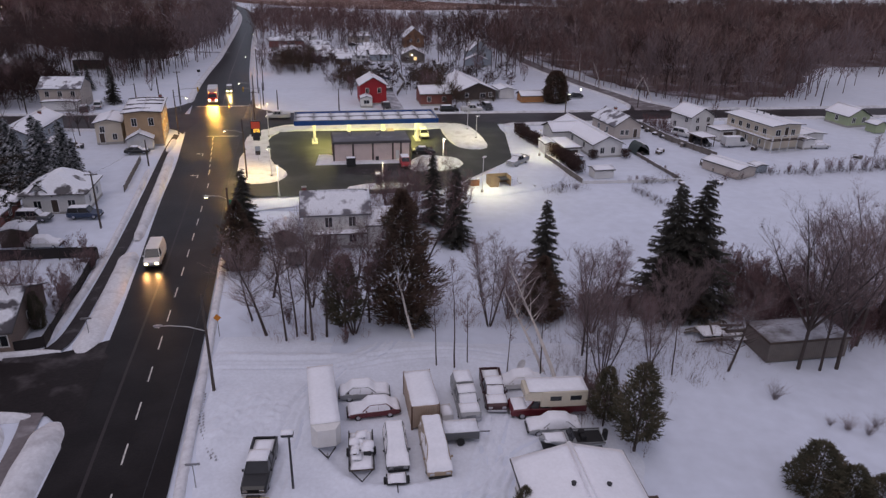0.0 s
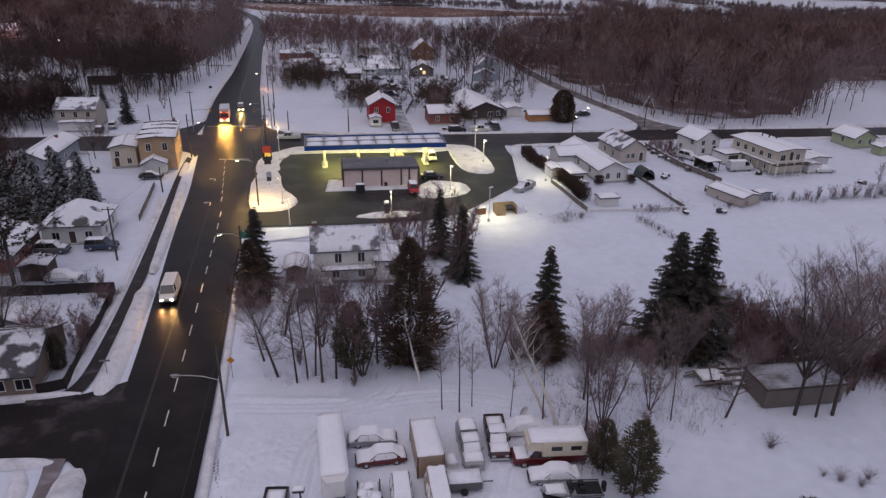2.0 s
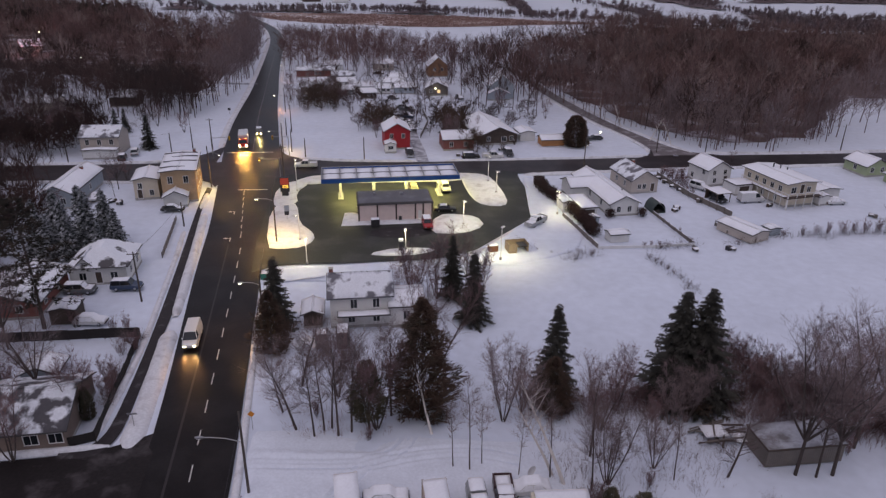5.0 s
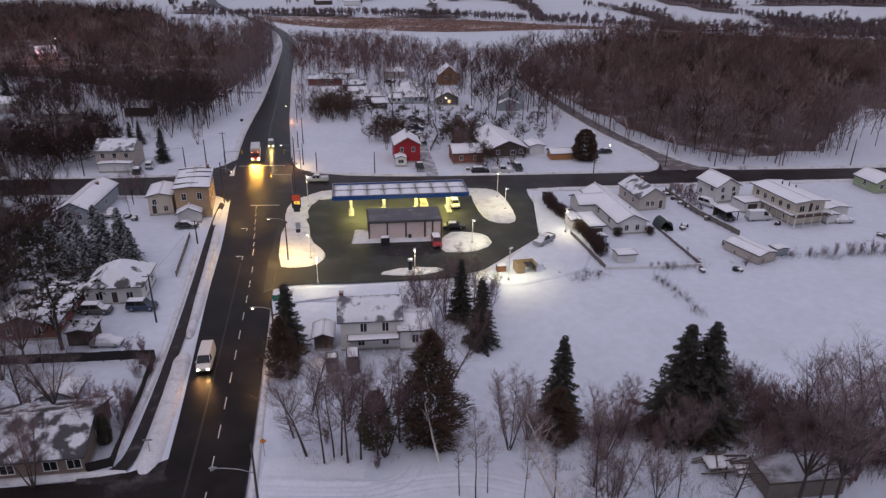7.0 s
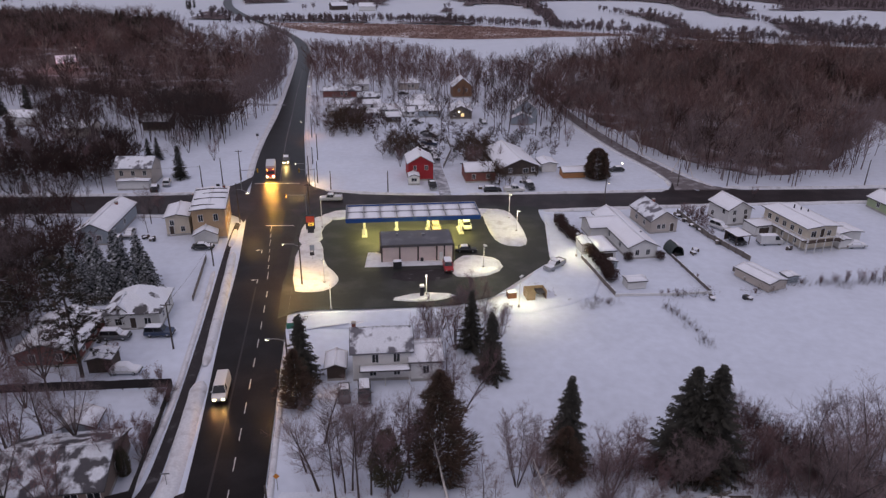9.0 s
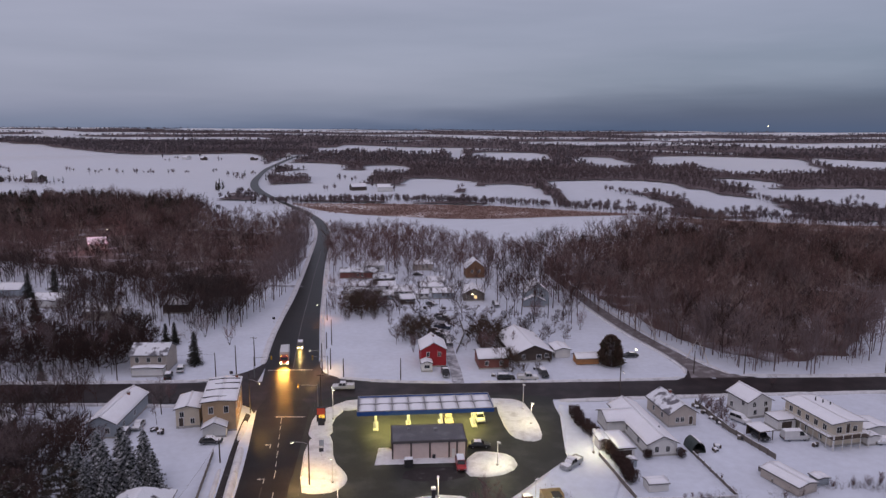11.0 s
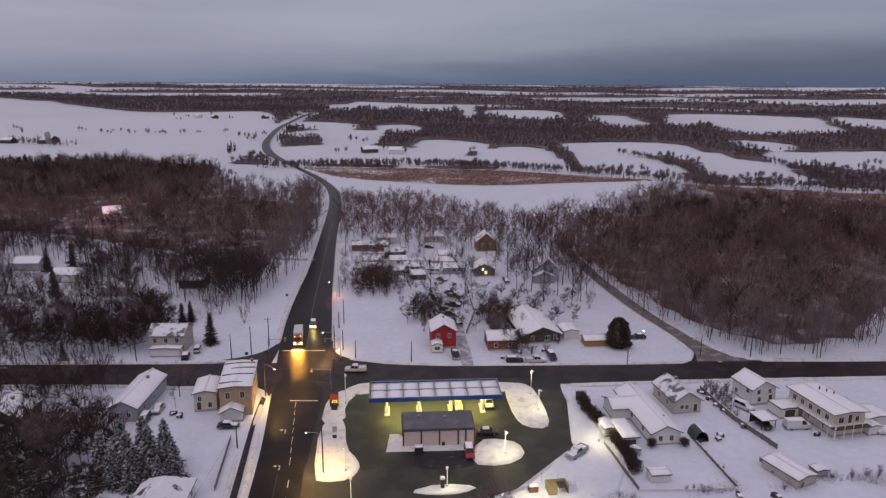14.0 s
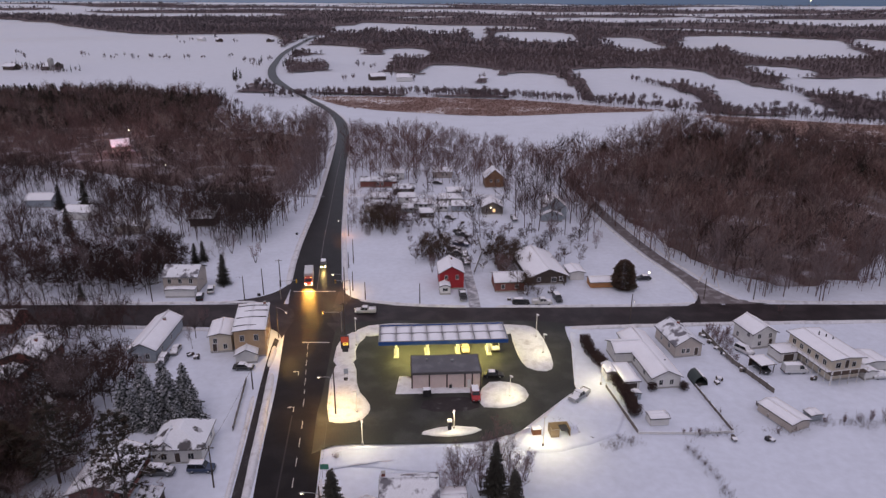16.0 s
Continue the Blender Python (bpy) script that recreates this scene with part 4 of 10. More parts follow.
for src, x, y, s, turn, label in (
        (1, -15.4, 63.4, 0.95, 60, ""), (1, -14.6, 63.9, 1.05, 200, ""), (2, -12.2, 63.3, 0.9, 110, ""), (3, -11.0, 65.5, 0.85, 40, ""), (0, -21.0, 66.5, 0.8, 70, ""),
        (0, -20.0, 72.0, 0.95, 160, ""), (3, -15.0, 70.0, 0.8, 250, ""), (2, -8.0, 66.6, 0.95, 10, ""), (4, 2.7, 58.9, 0.7, 120, ""), (4, -0.4, 58.3, 0.75, 100, ""), (4, 6.6, 57.4, 0.65, 300, ""),
        (4, 9.9, 57.2, 0.85, 20, ""), (1, 14.6, 60.7, 0.95, 80, ""), (3, 16.5, 65.5, 0.85, 140, ""), (6, 7.6, 68.4, 0.8, 310, ""), (6, 15.8, 56.6, 1.0, 120, ""), (1, 14.0, 55.6, 0.85, 20, ""), (3, -3.5, 74.5, 1.25, 90, "tall brown bare tree behind a cedar"), (6, 27.0, 67.6, 0.85, 200, ""), (6, 21.3, 59.4, 0.7, 15, ""), (6, 24.9, 67.0, 0.75, 260, ""), (4, 23.0, 57.6, 0.78, 20, "small bare tree with a forked trunk"),
        (0, 28.8, 58.3, 0.85, 200, "crooked bare tree beside a low shed"), (5, 40.3, 59.4, 1.0, 100, ""), (5, 44.8, 64.0, 1.04, 220, ""), (2, 38.4, 59.0, 0.95, 300, ""), (5, 49.5, 68.0, 0.95, 320, ""), (5, 55.0, 66.0, 0.9, 20, ""),
        (3, 19.0, 69.2, 0.7, 20, ""), (3, -1.8, 103.5, 0.78, 200, "bare tree beside the filling station lot"), (2, -4.5, 99.0, 0.7, 50, ""), (3, -7.6, 95.0, 0.75, 130, ""), (2, 0.4, 100.6, 0.62, 150, ""), (3, 3.4, 101.5, 0.5, 10, ""),
        (2, 41.5, 72.0, 0.9, 40, ""), (3, 43.8, 70.0, 0.95, 140, ""), (3, 47.6, 71.6, 0.9, 220, ""), (2, 50.8, 70.2, 1.0, 310, ""), (3, 53.0, 72.5, 0.95, 20, ""),
        (3, -9.8, 93.6, 0.62, 80, ""), (6, -8.0, 98.2, 0.8, 30, ""), (3, -4.1, 96.7, 0.72, 190, ""), (6, 1.8, 97.3, 0.85, 100, "")):
    again(BARE[src], x, y, s, turn, label)
birch = bare_tree("leaning white birch with a forked trunk", 11.3, 56.3, 12.8, 4, (-0.42, 0.05), 0.35, 0.24, BIRCH, limbs=16, low=0.5, reach=0.22)
again(birch, 10.2, 57.6, 0.8, 25, "slender leaning white birch")
again(birch, -3.0, 63.6, 0.75, 330, "thin leaning pale birch stem")
SPRUCE = [
    conifer("dark narrow spruce with sparse drooping boughs", 11.4, 71.0, 13.2, 3.5, dense=0.85, droop=0.24, feather=1.0, gap=0.036),
    conifer("tall broad dark spruce beside a twin", 29.0, 71.5, 15.6, 5.4, dense=1.0, droop=0.24, feather=0.95, gap=0.032, blunt=0.4),
    conifer("dark spruce beside the main road", -26.6, 85.5, 11.6, 3.2, dense=0.95, droop=0.28, feather=1.0, gap=0.034),
    conifer("snow-dusted spruce in a tight group", -67.0, 110.5, 11.6, 3.7, NEEDLE_SNOWY, 1.0, 0.34, feather=1.5),
    plume_tree("evergreen_tree", "ragged olive-brown evergreen beside a parked camper", 16.4, 46.1, 8.4, 2.1, NEEDLE_OLIVE, 3600, blunt=0.45, size=0.6, foot=0.17, lump=0.6, width=0.06),
]
again(SPRUCE[1], 26.3, 71.8, 0.96, 130, "tall dark spruce with ragged boughs beside a twin")
again(SPRUCE[2], 1.6, 89.6, 0.97, 70, "dark spruce in front of the filling station")
again(SPRUCE[0], -1.7, 97.0, 0.82, 200, "dark spruce at the edge of the station lot")
again(SPRUCE[4], 14.4, 49.2, 0.72, 100, "small brownish evergreen beside a parked camper")
again(SPRUCE[4], 6.2, 37.6, 0.42, 30, "small dark evergreen at a house corner")
cedar = plume_tree("cedar_tree", "large rusty brown cedar with dense feathery foliage", -4.4, 67.8, 15.0, 4.1, NEEDLE_BROWN, 11000, blunt=0.66, size=1.05, lump=0.75, width=0.068)
bushy = plume_tree("evergreen_bush", "bushy dark evergreen in the snow", 29.2, 41.6, 4.6, 2.3, NEEDLE_OLIVE, 4600, blunt=0.42, size=0.5, lump=0.5, width=0.055)
again(cedar, -25.8, 79.5, 0.62, 90, "rusty brown cedar beside the main road")
again(cedar, 11.2, 68.6, 0.5, 45, "brown cedar below a dark spruce", 1.2)
again(cedar, 27.3, 69.8, 0.40, 210, "low brown cedar below twin spruces", 1.6)
again(bushy, 31.4, 40.6, 0.72, 100, "low bushy evergreen in the snow", 1.1)
again(bushy, 33.6, 40.2, 0.6, 160, "low bushy evergreen in the snow", 1.2)
again(bushy, -44.9, 64.6, 0.95, 20, "narrow dark evergreen beside a bungalow", 0.42)
again(bushy, -43.2, 63.8, 0.95, 80, "narrow dark evergreen beside a bungalow", 0.42)
again(SPRUCE[4], -10.3, 64.0, 1.08, 15, "sparse olive evergreen among bare trees")
again(cedar, -84.0, 88.5, 0.85, 170, "large rusty brown evergreen in a snowy garden", 1.1)
again(BARE[5], -61.9, 77.8, 0.78, 60, "old bare tree with a stout trunk beside a fence")
again(BARE[5], -86.4, 108.4, 0.8, 30, "large spreading bare garden tree")
again(BARE[5], -104.8, 143.3, 0.62, 130, "spreading bare tree beside the cross road")
again(BARE[5], -78.8, 144.5, 0.55, 220, "bare tree beside a long cottage")
plume_tree("evergreen_tree", "dense brown round evergreen beside a road", 30.2, 191.4, 8.6, 3.9, NEEDLE_BROWN, 7000, blunt=0.38, size=0.8, lump=0.25, width=0.13)
for x, y, s, turn in ((-71.5, 110.5, 0.86, 20), (-74.0, 112.8, 0.95, 60), (-70.0, 114.0, 0.98, 100), (-64.2, 112.0, 0.86, 150), (-62.0, 110.2, 0.74, 200), (-76.5, 110.0, 0.85, 250), (-66.3, 115.0, 0.9, 300), (-73.0, 107.5, 0.7, 330), (-69.0, 107.4, 0.72, 15), (-63.5, 107.2, 0.62, 45)):
    again(SPRUCE[3], x, y, s, turn)
old_pine = pine("tall old pine with dusted dark boughs in a snowy garden", -60.2, 83.5, 20.0, 6.0)
again(old_pine, -77.0, 90.0, 0.80, 130, "tall dark old pine with snow on its lower boughs", 1.1)
again(old_pine, -88.0, 84.0, 0.9, 250, "dark old pine among bare garden trees", 1.1)
for x, y, s, turn in ((-100.9, 189.5, 0.7, 10), (-86.5, 178.0, 0.82, 70), (-101.0, 195.0, 0.6, 130), (-160.0, 213.0, 0.9, 20), (-175.0, 245.0, 1.0, 60), (-183.0, 241.0, 0.9, 100), (-120.0, 160.5, 0.5, 40)):
    again(SPRUCE[2], x, y, s, turn, "dark spruce among snowy village plots")
# scattered bare trees of the village and the western gardens
for k, (x, y, s) in enumerate(((-87, 108.3, 1.1), (-92, 112, 0.95), (-84, 100, 0.85), (-99, 118, 0.9), (-95, 103, 1.0), (-80, 121, 0.75), (-104, 108, 0.9), (-91, 124, 0.7), (-60, 78.5, 0.75), (-64, 75.5, 0.9), (-74, 78, 1.0), (-55, 66.8, 1.2), (-44.8, 64.0, 0.85), (-50.5, 66.5, 1.15), (-58, 64.5, 1.2), (-67, 64, 1.2), (-61, 67.0, 1.2), (-47.6, 56.2, 1.0), (-52.5, 55.6, 1.1), (-80, 70, 1.1), (-88, 78, 1.0), (-100, 92, 1.1),
                              (-77, 139, 0.6), (-80, 151, 0.5), (-112, 173, 0.95), (-118, 178, 0.9), (-124, 171, 1.0), (-133, 176, 1.05), (-115, 186, 0.95), (-128, 188, 1.0), (-140, 170, 0.9), (-105, 180, 0.8), (-148, 182, 1.0), (-121, 196, 0.9), (-91, 188, 0.6), (-84, 196, 0.6), (-86, 205, 0.75), (-95, 203, 0.7),
                              (-3.5, 190, 0.7), (-5.5, 194, 0.75), (2.5, 200, 0.6), (-27, 196, 0.55), (-33, 205, 0.5), (-44, 238, 0.6), (-50, 243, 0.6), (-55, 250, 0.65), (-62, 262, 0.7), (-38, 262, 0.5), (-6, 228, 0.6), (10, 231, 0.8), (22, 236, 0.85), (25, 225, 0.6), (4, 246, 0.7), (-2, 266, 0.8), (-22, 275, 0.7), (-30, 300, 0.8), (-50, 300, 0.8), (-8, 285, 0.85), (5, 275, 0.9), (16, 262, 0.8),
                              (86, 134, 0.6), (70, 178.8, 0.3), (-132, 148.5, 0.7), (-118, 128, 0.8), (-110, 140, 0.8), (-125, 118, 0.9), (-137, 130, 0.9), (-103, 132, 0.6))):
    again(BARE[(k * 2 + 1) % 4 if s < 0.8 else (0, 2, 3, 5, 3)[k % 5]], x, y, s * (0.62 if k % 5 == 3 and s >= 0.8 else 0.85), k * 67, "bare tree in a snowy garden")
for x, y, s in ((53, 199, 0.65), (58.5, 196, 0.6), (44, 232, 0.75), (48, 216, 0.7)):
    again(birch, x, y, s, x * 31, "pale bare birch at the edge of the woods")
brown_maple = shrub("broad dark brown leaf-holding tree", -113, 172.5, 7.5, 7.0, 15, NEEDLE_BROWN, "brown_tree")
again(brown_maple, -119.5, 175.0, 0.95, 70)
for x, y, s_ in ((-28.0, 204.0, 0.65), (-31.0, 206.5, 0.55), (-25.8, 205.5, 0.5), (-4.0, 192.0, 0.7), (-5.4, 196.5, 0.75), (-6.8, 201.0, 0.75), (-7.6, 206.0, 0.7), (-2.0, 196.0, 0.5), (0.6, 182.0, 0.45), (5.4, 181.8, 0.4), (9.4, 184.2, 0.4), (-54.5, 227.0, 0.6), (-50.0, 229.0, 0.6), (-45.5, 228.5, 0.55), (-52.5, 234.0, 0.65), (-47.0, 236.0, 0.65), (-55.5, 241.0, 0.6), (-49.5, 242.0, 0.6), (-60.5, 256.0, 0.75), (-63.0, 240.0, 0.5)):
    again(brown_maple, x, y, s_, x * 13, "brown twiggy tree in a village yard")
again(brown_maple, -107.5, 176.5, 0.85, 150)
BUSH = [shrub("twiggy reddish bush in the snow", 33.5, 78.5, 4.6, 3.2, 12), fan_bush("low grey fan-shaped bush in the snow", 31.6, 53.9), hedge_bush("dense dark clipped hedge bush", 24.6, 126.5)]
for x, y, s in ((37.4, 80.5, 1.0), (38.6, 75.4, 1.2), (40.7, 71.0, 1.3), (36.2, 72.6, 1.4), (39.0, 70.0, 1.5), (43.0, 70.6, 1.5), (46.5, 67.4, 1.4), (44.1, 67.5, 1.3), (42.0, 74.8, 1.2), (35.4, 84.0, 0.9), (34.4, 74.6, 1.0), (37.0, 70.5, 1.1), (46.4, 71.3, 1.2), (33.2, 82.0, 0.7), (49.5, 73.5, 1.2), (53.0, 70.5, 1.2), (22.0, 70.6, 0.75), (19.3, 71.3, 0.7), (24.4, 69.2, 0.7), (16.5, 69.5, 0.8), (8.0, 69.5, 0.7), (-12.5, 66.8, 0.7), (-16.8, 66.0, 0.6), (-10.0, 62.0, 0.45), (36.0, 66.8, 1.0), (43.5, 62.8, 0.55), (47.6, 61.2, 0.6), (13.6, 52.6, 0.6), (15.0, 50.3, 0.75), (16.4, 48.8, 0.7), (17.8, 47.4, 0.6), (14.4, 54.0, 0.6), (22.9, 67.4, 0.8), (18.6, 52.0, 0.4), (20.1, 56.3, 0.5), (52.5, 55.0, 0.9), (55.0, 52.5, 0.9)):
    again(BUSH[0], x, y, s, x * 77)
for x, y, s in ((-46.5, 68.6, 0.8), (-45.2, 66.2, 0.9), (-47.4, 70.8, 0.7), (-44.6, 63.4, 0.7), (-44.4, 61.6, 0.6), (-50.5, 70.2, 0.6), (-56.5, 69.5, 0.9), (-60.0, 67.5, 1.0), (-45.8, 77.4, 0.6), (-56.0, 84.2, 0.6), (-57.4, 88.6, 0.7), (-48.0, 83.6, 0.6), (-50.0, 83.4, 0.5), (-43.4, 69.4, 1.05), (-42.8, 67.4, 0.9), (-44.4, 78.4, 0.7)):
    again(BUSH[0], x, y, s, x * 41, "dark twiggy shrub in a fenced garden")
for x, y, s in ((-44.6, 81, 1.0), (-46.4, 80.6, 1.1), (-43.6, 70.5, 1.3), (-44.2, 72.4, 1.5), (-47.0, 81.0, 1.2), (-43.6, 63.6, 1.1), (-58.5, 74.5, 1.5), (-42.0, 66.0, 1.2), (-31.2, 103.0, 0.9), (36.1, 49.5, 0.9), (37.6, 48.8, 0.7), (38.8, 49.8, 0.8), (34.8, 50.0, 0.5), (35.8, 42.0, 0.9), (86.5, 133.0, 1.8), (55.0, 124.0, 0.7), (36.8, 119.6, 0.8), (38.0, 120.2, 0.7), (40.6, 138.0, 0.6), (21.0, 116.2, 0.6), (23.2, 115.2, 0.7)):
    again(BUSH[1], x, y, s, x * 53)
for x, y, s in ((47.6, 163.0, 0.75), (48.6, 161.0, 0.7), (49.4, 158.6, 0.8), (50.2, 156.0, 0.7), (50.6, 153.2, 0.55), (51.4, 150.6, 0.5), (50.0, 163.6, 0.7), (51.4, 161.0, 0.75), (52.2, 158.4, 0.6), (53.0, 164.4, 0.6), (49.4, 166.4, 0.5)):
    again(BUSH[0], x, y, s, x * 29, "dark tangled brush along a fence")
for x, y, s in ((62.5, 127.2, 0.3), (66.5, 128.0, 0.4), (69.5, 128.6, 0.45), (72.0, 129.2, 0.55), (75.0, 129.6, 0.6), (77.5, 130.2, 0.55), (80.0, 130.6, 0.6), (83.0, 131.4, 0.6), (88.0, 132.2, 0.6), (52.0, 122.0, 0.3), (55.5, 123.4, 0.3), (33.6, 119.4, 0.28), (35.0, 119.8, 0.3), (36.6, 120.0, 0.28), (43.2, 122.4, 0.28), (42.6, 128.0, 0.22)):
    again(BUSH[0], x, y, s, x * 29, "dark brush at the edge of a snowy field")
for x, y, s in ((33.6, 115.0, 0.45), (34.4, 113.6, 0.55), (35.0, 112.0, 0.5), (35.8, 110.4, 0.55), (36.4, 108.6, 0.4), (37.0, 106.6, 0.4), (37.6, 104.0, 0.35), (23.8, 116.6, 0.4), (13.5, 117.0, 0.3), (16.0, 115.6, 0.3)):
    again(BUSH[1], x, y, s, x * 29, "low dead weeds poking through a snowy field")
# clipped hedges beside the lot
for x, y in ((22.4, 137.2), (22.9, 135.4), (23.5, 133.4), (23.8, 131.6), (24.3, 129.8), (24.6, 128.0), (25.1, 124.8), (16.9, 154.4), (17.3, 152.2), (17.6, 150.0), (18.3, 147.8), (19.2, 145.6), (20.1, 143.9)):
    again(BUSH[2], x, y, 1.05, x * 91)
for x, y in ((30.0, 135.0), (36.9, 136.2), (24.9, 147.5), (27.8, 149.2)):
    again(BUSH[2], x, y, 0.75, x * 40)


# ---- woods, too many to count ----
def strip(line, width, n):
    q = resample(np.array(line, float), n)
    return q + nrng.uniform(-0.5, 0.5, q.shape) * width


def wood_tree(h, fine, dark, low=False, blade=0.0):
    """A light template tree as arrays: trunk, limbs and twig blades."""
    g = Geo()
    if dark:
        g.tube([(0, 0, -0.5), (0, 0, h)], [0.16, 0.03], 3, False)
        for k in range(fine):
            z = h * (0.12 + 0.86 * k / fine)
            a = rng.uniform(0, 6.28)
            L = h * 0.23 * (1.06 - z / h) + 0.35
            d = Vector((math.cos(a), math.sin(a), 0))
            s = Vector((-d.y, d.x, 0)) * L * 0.42
            tip = d * L + Vector((0, 0, z - L * 0.35))
            g.add([Vector((0, 0, z + 0.5)), tip + s * 0.9, tip - s * 0.9], [(0, 1, 2)])
            g.add([Vector((0, 0, z + 0.1)) + s * 0.3, tip * 1.0 + s * 1.2 - Vector((0, 0, 0.3)), tip + Vector((0, 0, 0.35))], [(0, 1, 2)])
    else:
        lean = Vector((rng.uniform(-0.08, 0.08), rng.uniform(-0.08, 0.08), 1))
        top = lean * h * 0.8
        g.tube([(0, 0, -0.5), tuple(top * 0.5), tuple(top)], [0.10 if low else 0.13, 0.08, 0.03], 3, False)
        wide, tall = h * rng.uniform(0.27, 0.36) * (1.25 if low else 1), h * rng.uniform(0.32, 0.40) * (1.2 if low else 1)
        mid = lean * h * (0.48 if low else 0.62)
        w = blade or (0.060 if low else 0.048 if h > 14 else 0.036)
        limbs = max(6, fine // 22)
        for k in range(limbs):
            a, e = 6.283 * k / limbs * 2.6 + rng.uniform(-0.4, 0.4), rng.uniform(-0.35, 1.45)
            tip = mid + Vector((math.cos(a) * math.cos(e) * wide, math.sin(a) * math.cos(e) * wide, math.sin(e) * tall)) * rng.uniform(0.7, 1.0)
            root = top * rng.uniform(0.25, 0.6) if e < 0.8 else top * rng.uniform(0.6, 0.95)
            sliver(g, root, tip, w * 1.8)
            for m in range(4):
                b = root.lerp(tip, rng.uniform(0.3, 0.95))
                d = ((tip - root).normalized() + Vector((rng.uniform(-1, 1), rng.uniform(-1, 1), rng.uniform(-0.3, 0.8))) * 0.8).normalized()
                q = b + d * wide * rng.uniform(0.4, 0.8)
                sliver(g, b, q, w * 1.2)
                for n in range(5):
                    c = b.lerp(q, rng.uniform(0.15, 1.0))
                    t = (d + Vector((rng.uniform(-1, 1), rng.uniform(-1, 1), rng.uniform(-0.5, 0.9))) * 0.9).normalized()
                    sliver(g, c, c + t * wide * rng.uniform(0.25, 0.55), w)
    tris = [t for f in g.f for t in ([f] if len(f) == 3 else [(f[0], f[1], f[2]), (f[0], f[2], f[3])])]
    return np.array(g.v, float), np.array(tris, int)


def scatter(poly, spacing, jitter=0.5):
    p = np.array(poly, float)
    lo, hi = p.min(0), p.max(0)
    xs, ys = np.meshgrid(np.arange(lo[0], hi[0], spacing), np.arange(lo[1], hi[1], spacing))
    pts = np.stack([xs.ravel(), ys.ravel()], 1)
    pts += nrng.uniform(-jitter, jitter, pts.shape) * spacing
    return pts[inside(p, pts)]


def wood(name, pts, templates, mat, label, low=0.75, high=1.2):
    vs, ts, k = [], [], 0
    for i, (x, y) in enumerate(pts):
        v, t = templates[i % len(templates)]
        s, a = nrng.uniform(low, high), nrng.uniform(0, 6.28)
        c, d = math.cos(a) * s, math.sin(a) * s
        q = np.stack([v[:, 0] * c - v[:, 1] * d + x, v[:, 0] * d + v[:, 1] * c + y, v[:, 2] * s], 1)
        vs.append(q); ts.append(t + k); k += len(v)
    v = np.concatenate(vs)
    v[:, 2] += terrain(v[:, 0], v[:, 1])
    return tagged(new(name, big_mesh(name, v, np.concatenate(ts), mat)), label, "woods", kind="stuff")


BROAD = [wood_tree(16.0, 250, False) for _ in range(10)]
BROAD_FINE = [wood_tree(11.0, 250, False) for _ in range(6)]
BROAD_LOW = [wood_tree(9.5, 330, False, True) for _ in range(6)]
DARKS = [wood_tree(11.5, 56, True) for _ in range(5)]
pts = scatter([(22, 314), (30, 272), (39, 246), (48, 224), (57, 206), (64, 196.5), (77, 194.5), (100, 203), (104, 206), (140, 262), (300, 290), (420, 330), (420, 420), (300, 400), (182, 392), (140, 402), (115, 417), (86, 425), (65, 390), (41, 355), (18, 342), (-8, 324), (-4, 314)], 4.7)
pts = pts[(np.hypot(pts[:, 0] - 131, pts[:, 1] - 276) > 13) & ~inside([(101, 197), (111, 222), (112, 240), (122, 262), (140, 262), (122, 226), (112, 205)], pts)]
def thinned(p, cut=-0.95, near=0.0):
    """Leave irregular gaps, more of them in a strip along the near edge."""
    f = np.sin(p[:, 0] / 8.0 + 1.7 * np.sin(p[:, 1] / 11.0)) + np.sin(p[:, 1] / 6.5 - 1.2 * np.sin(p[:, 0] / 17.0))
    return p[f > cut + near]


def mixed(name, p, label, low, high):
    """Woods of three kinds of bark, in drifts."""
    f = np.sin(p[:, 0] / 14.0 + p[:, 1] / 9.0) + np.sin(p[:, 1] / 12.0 - p[:, 0] / 23.0) + nrng.normal(0, 0.7, len(p))
    wood(name, p[f < -0.1], BROAD, WOODS, label, low, high)
    wood(name, p[(f >= -0.1) & (f < 0.75)], BROAD[::-1], WOODS_PALE, label, low, high * 1.08)
    wood(name, p[f >= 0.75], BROAD, BROWN_LEAF, label, low * 0.8, high * 0.9)


mixed("eastern_woods", thinned(pts), "dense bare brown woods standing in snow", 0.6, 1.25)
wood("woods_fringe", thinned(np.concatenate([strip([(-90, 238), (-90, 262), (-94, 268)], 6.0, 12), strip([(-95, 280), (-100, 304), (-106, 328), (-114, 356), (-124, 390), (-134, 420)], 11.0, 120), strip([(22, 312), (31, 270), (41, 243), (50, 221), (59, 203), (66, 194), (78, 192), (101, 200), (108, 212), (124, 238)], 9.0, 95), strip([(104, 205), (122, 226), (140, 246), (170, 262), (240, 272)], 22.0, 60)]), -1.2), BROAD_FINE, TWIG, "straggling bare trees along the edge of the woods", 0.5, 1.7)
wood("evergreen_woods", scatter([(68, 368), (92, 420), (182, 384), (300, 398), (420, 420), (430, 365), (250, 330), (150, 318), (100, 330)], 6.0), DARKS, WOODS_DARK, "dark evergreen belt along the far edge of the woods", 0.8, 1.15)
pts = scatter([(-104, 320), (-98, 276), (-93, 248), (-102, 232), (-142, 268), (-170, 286), (-221, 298), (-300, 306), (-420, 335), (-480, 470), (-405, 492), (-340, 536), (-240, 515), (-180, 440), (-136, 402), (-126, 384)], 5.8)
barn_free = lambda p: np.hypot(p[:, 0] + 222, (p[:, 1] - 338) * 0.75) > 15
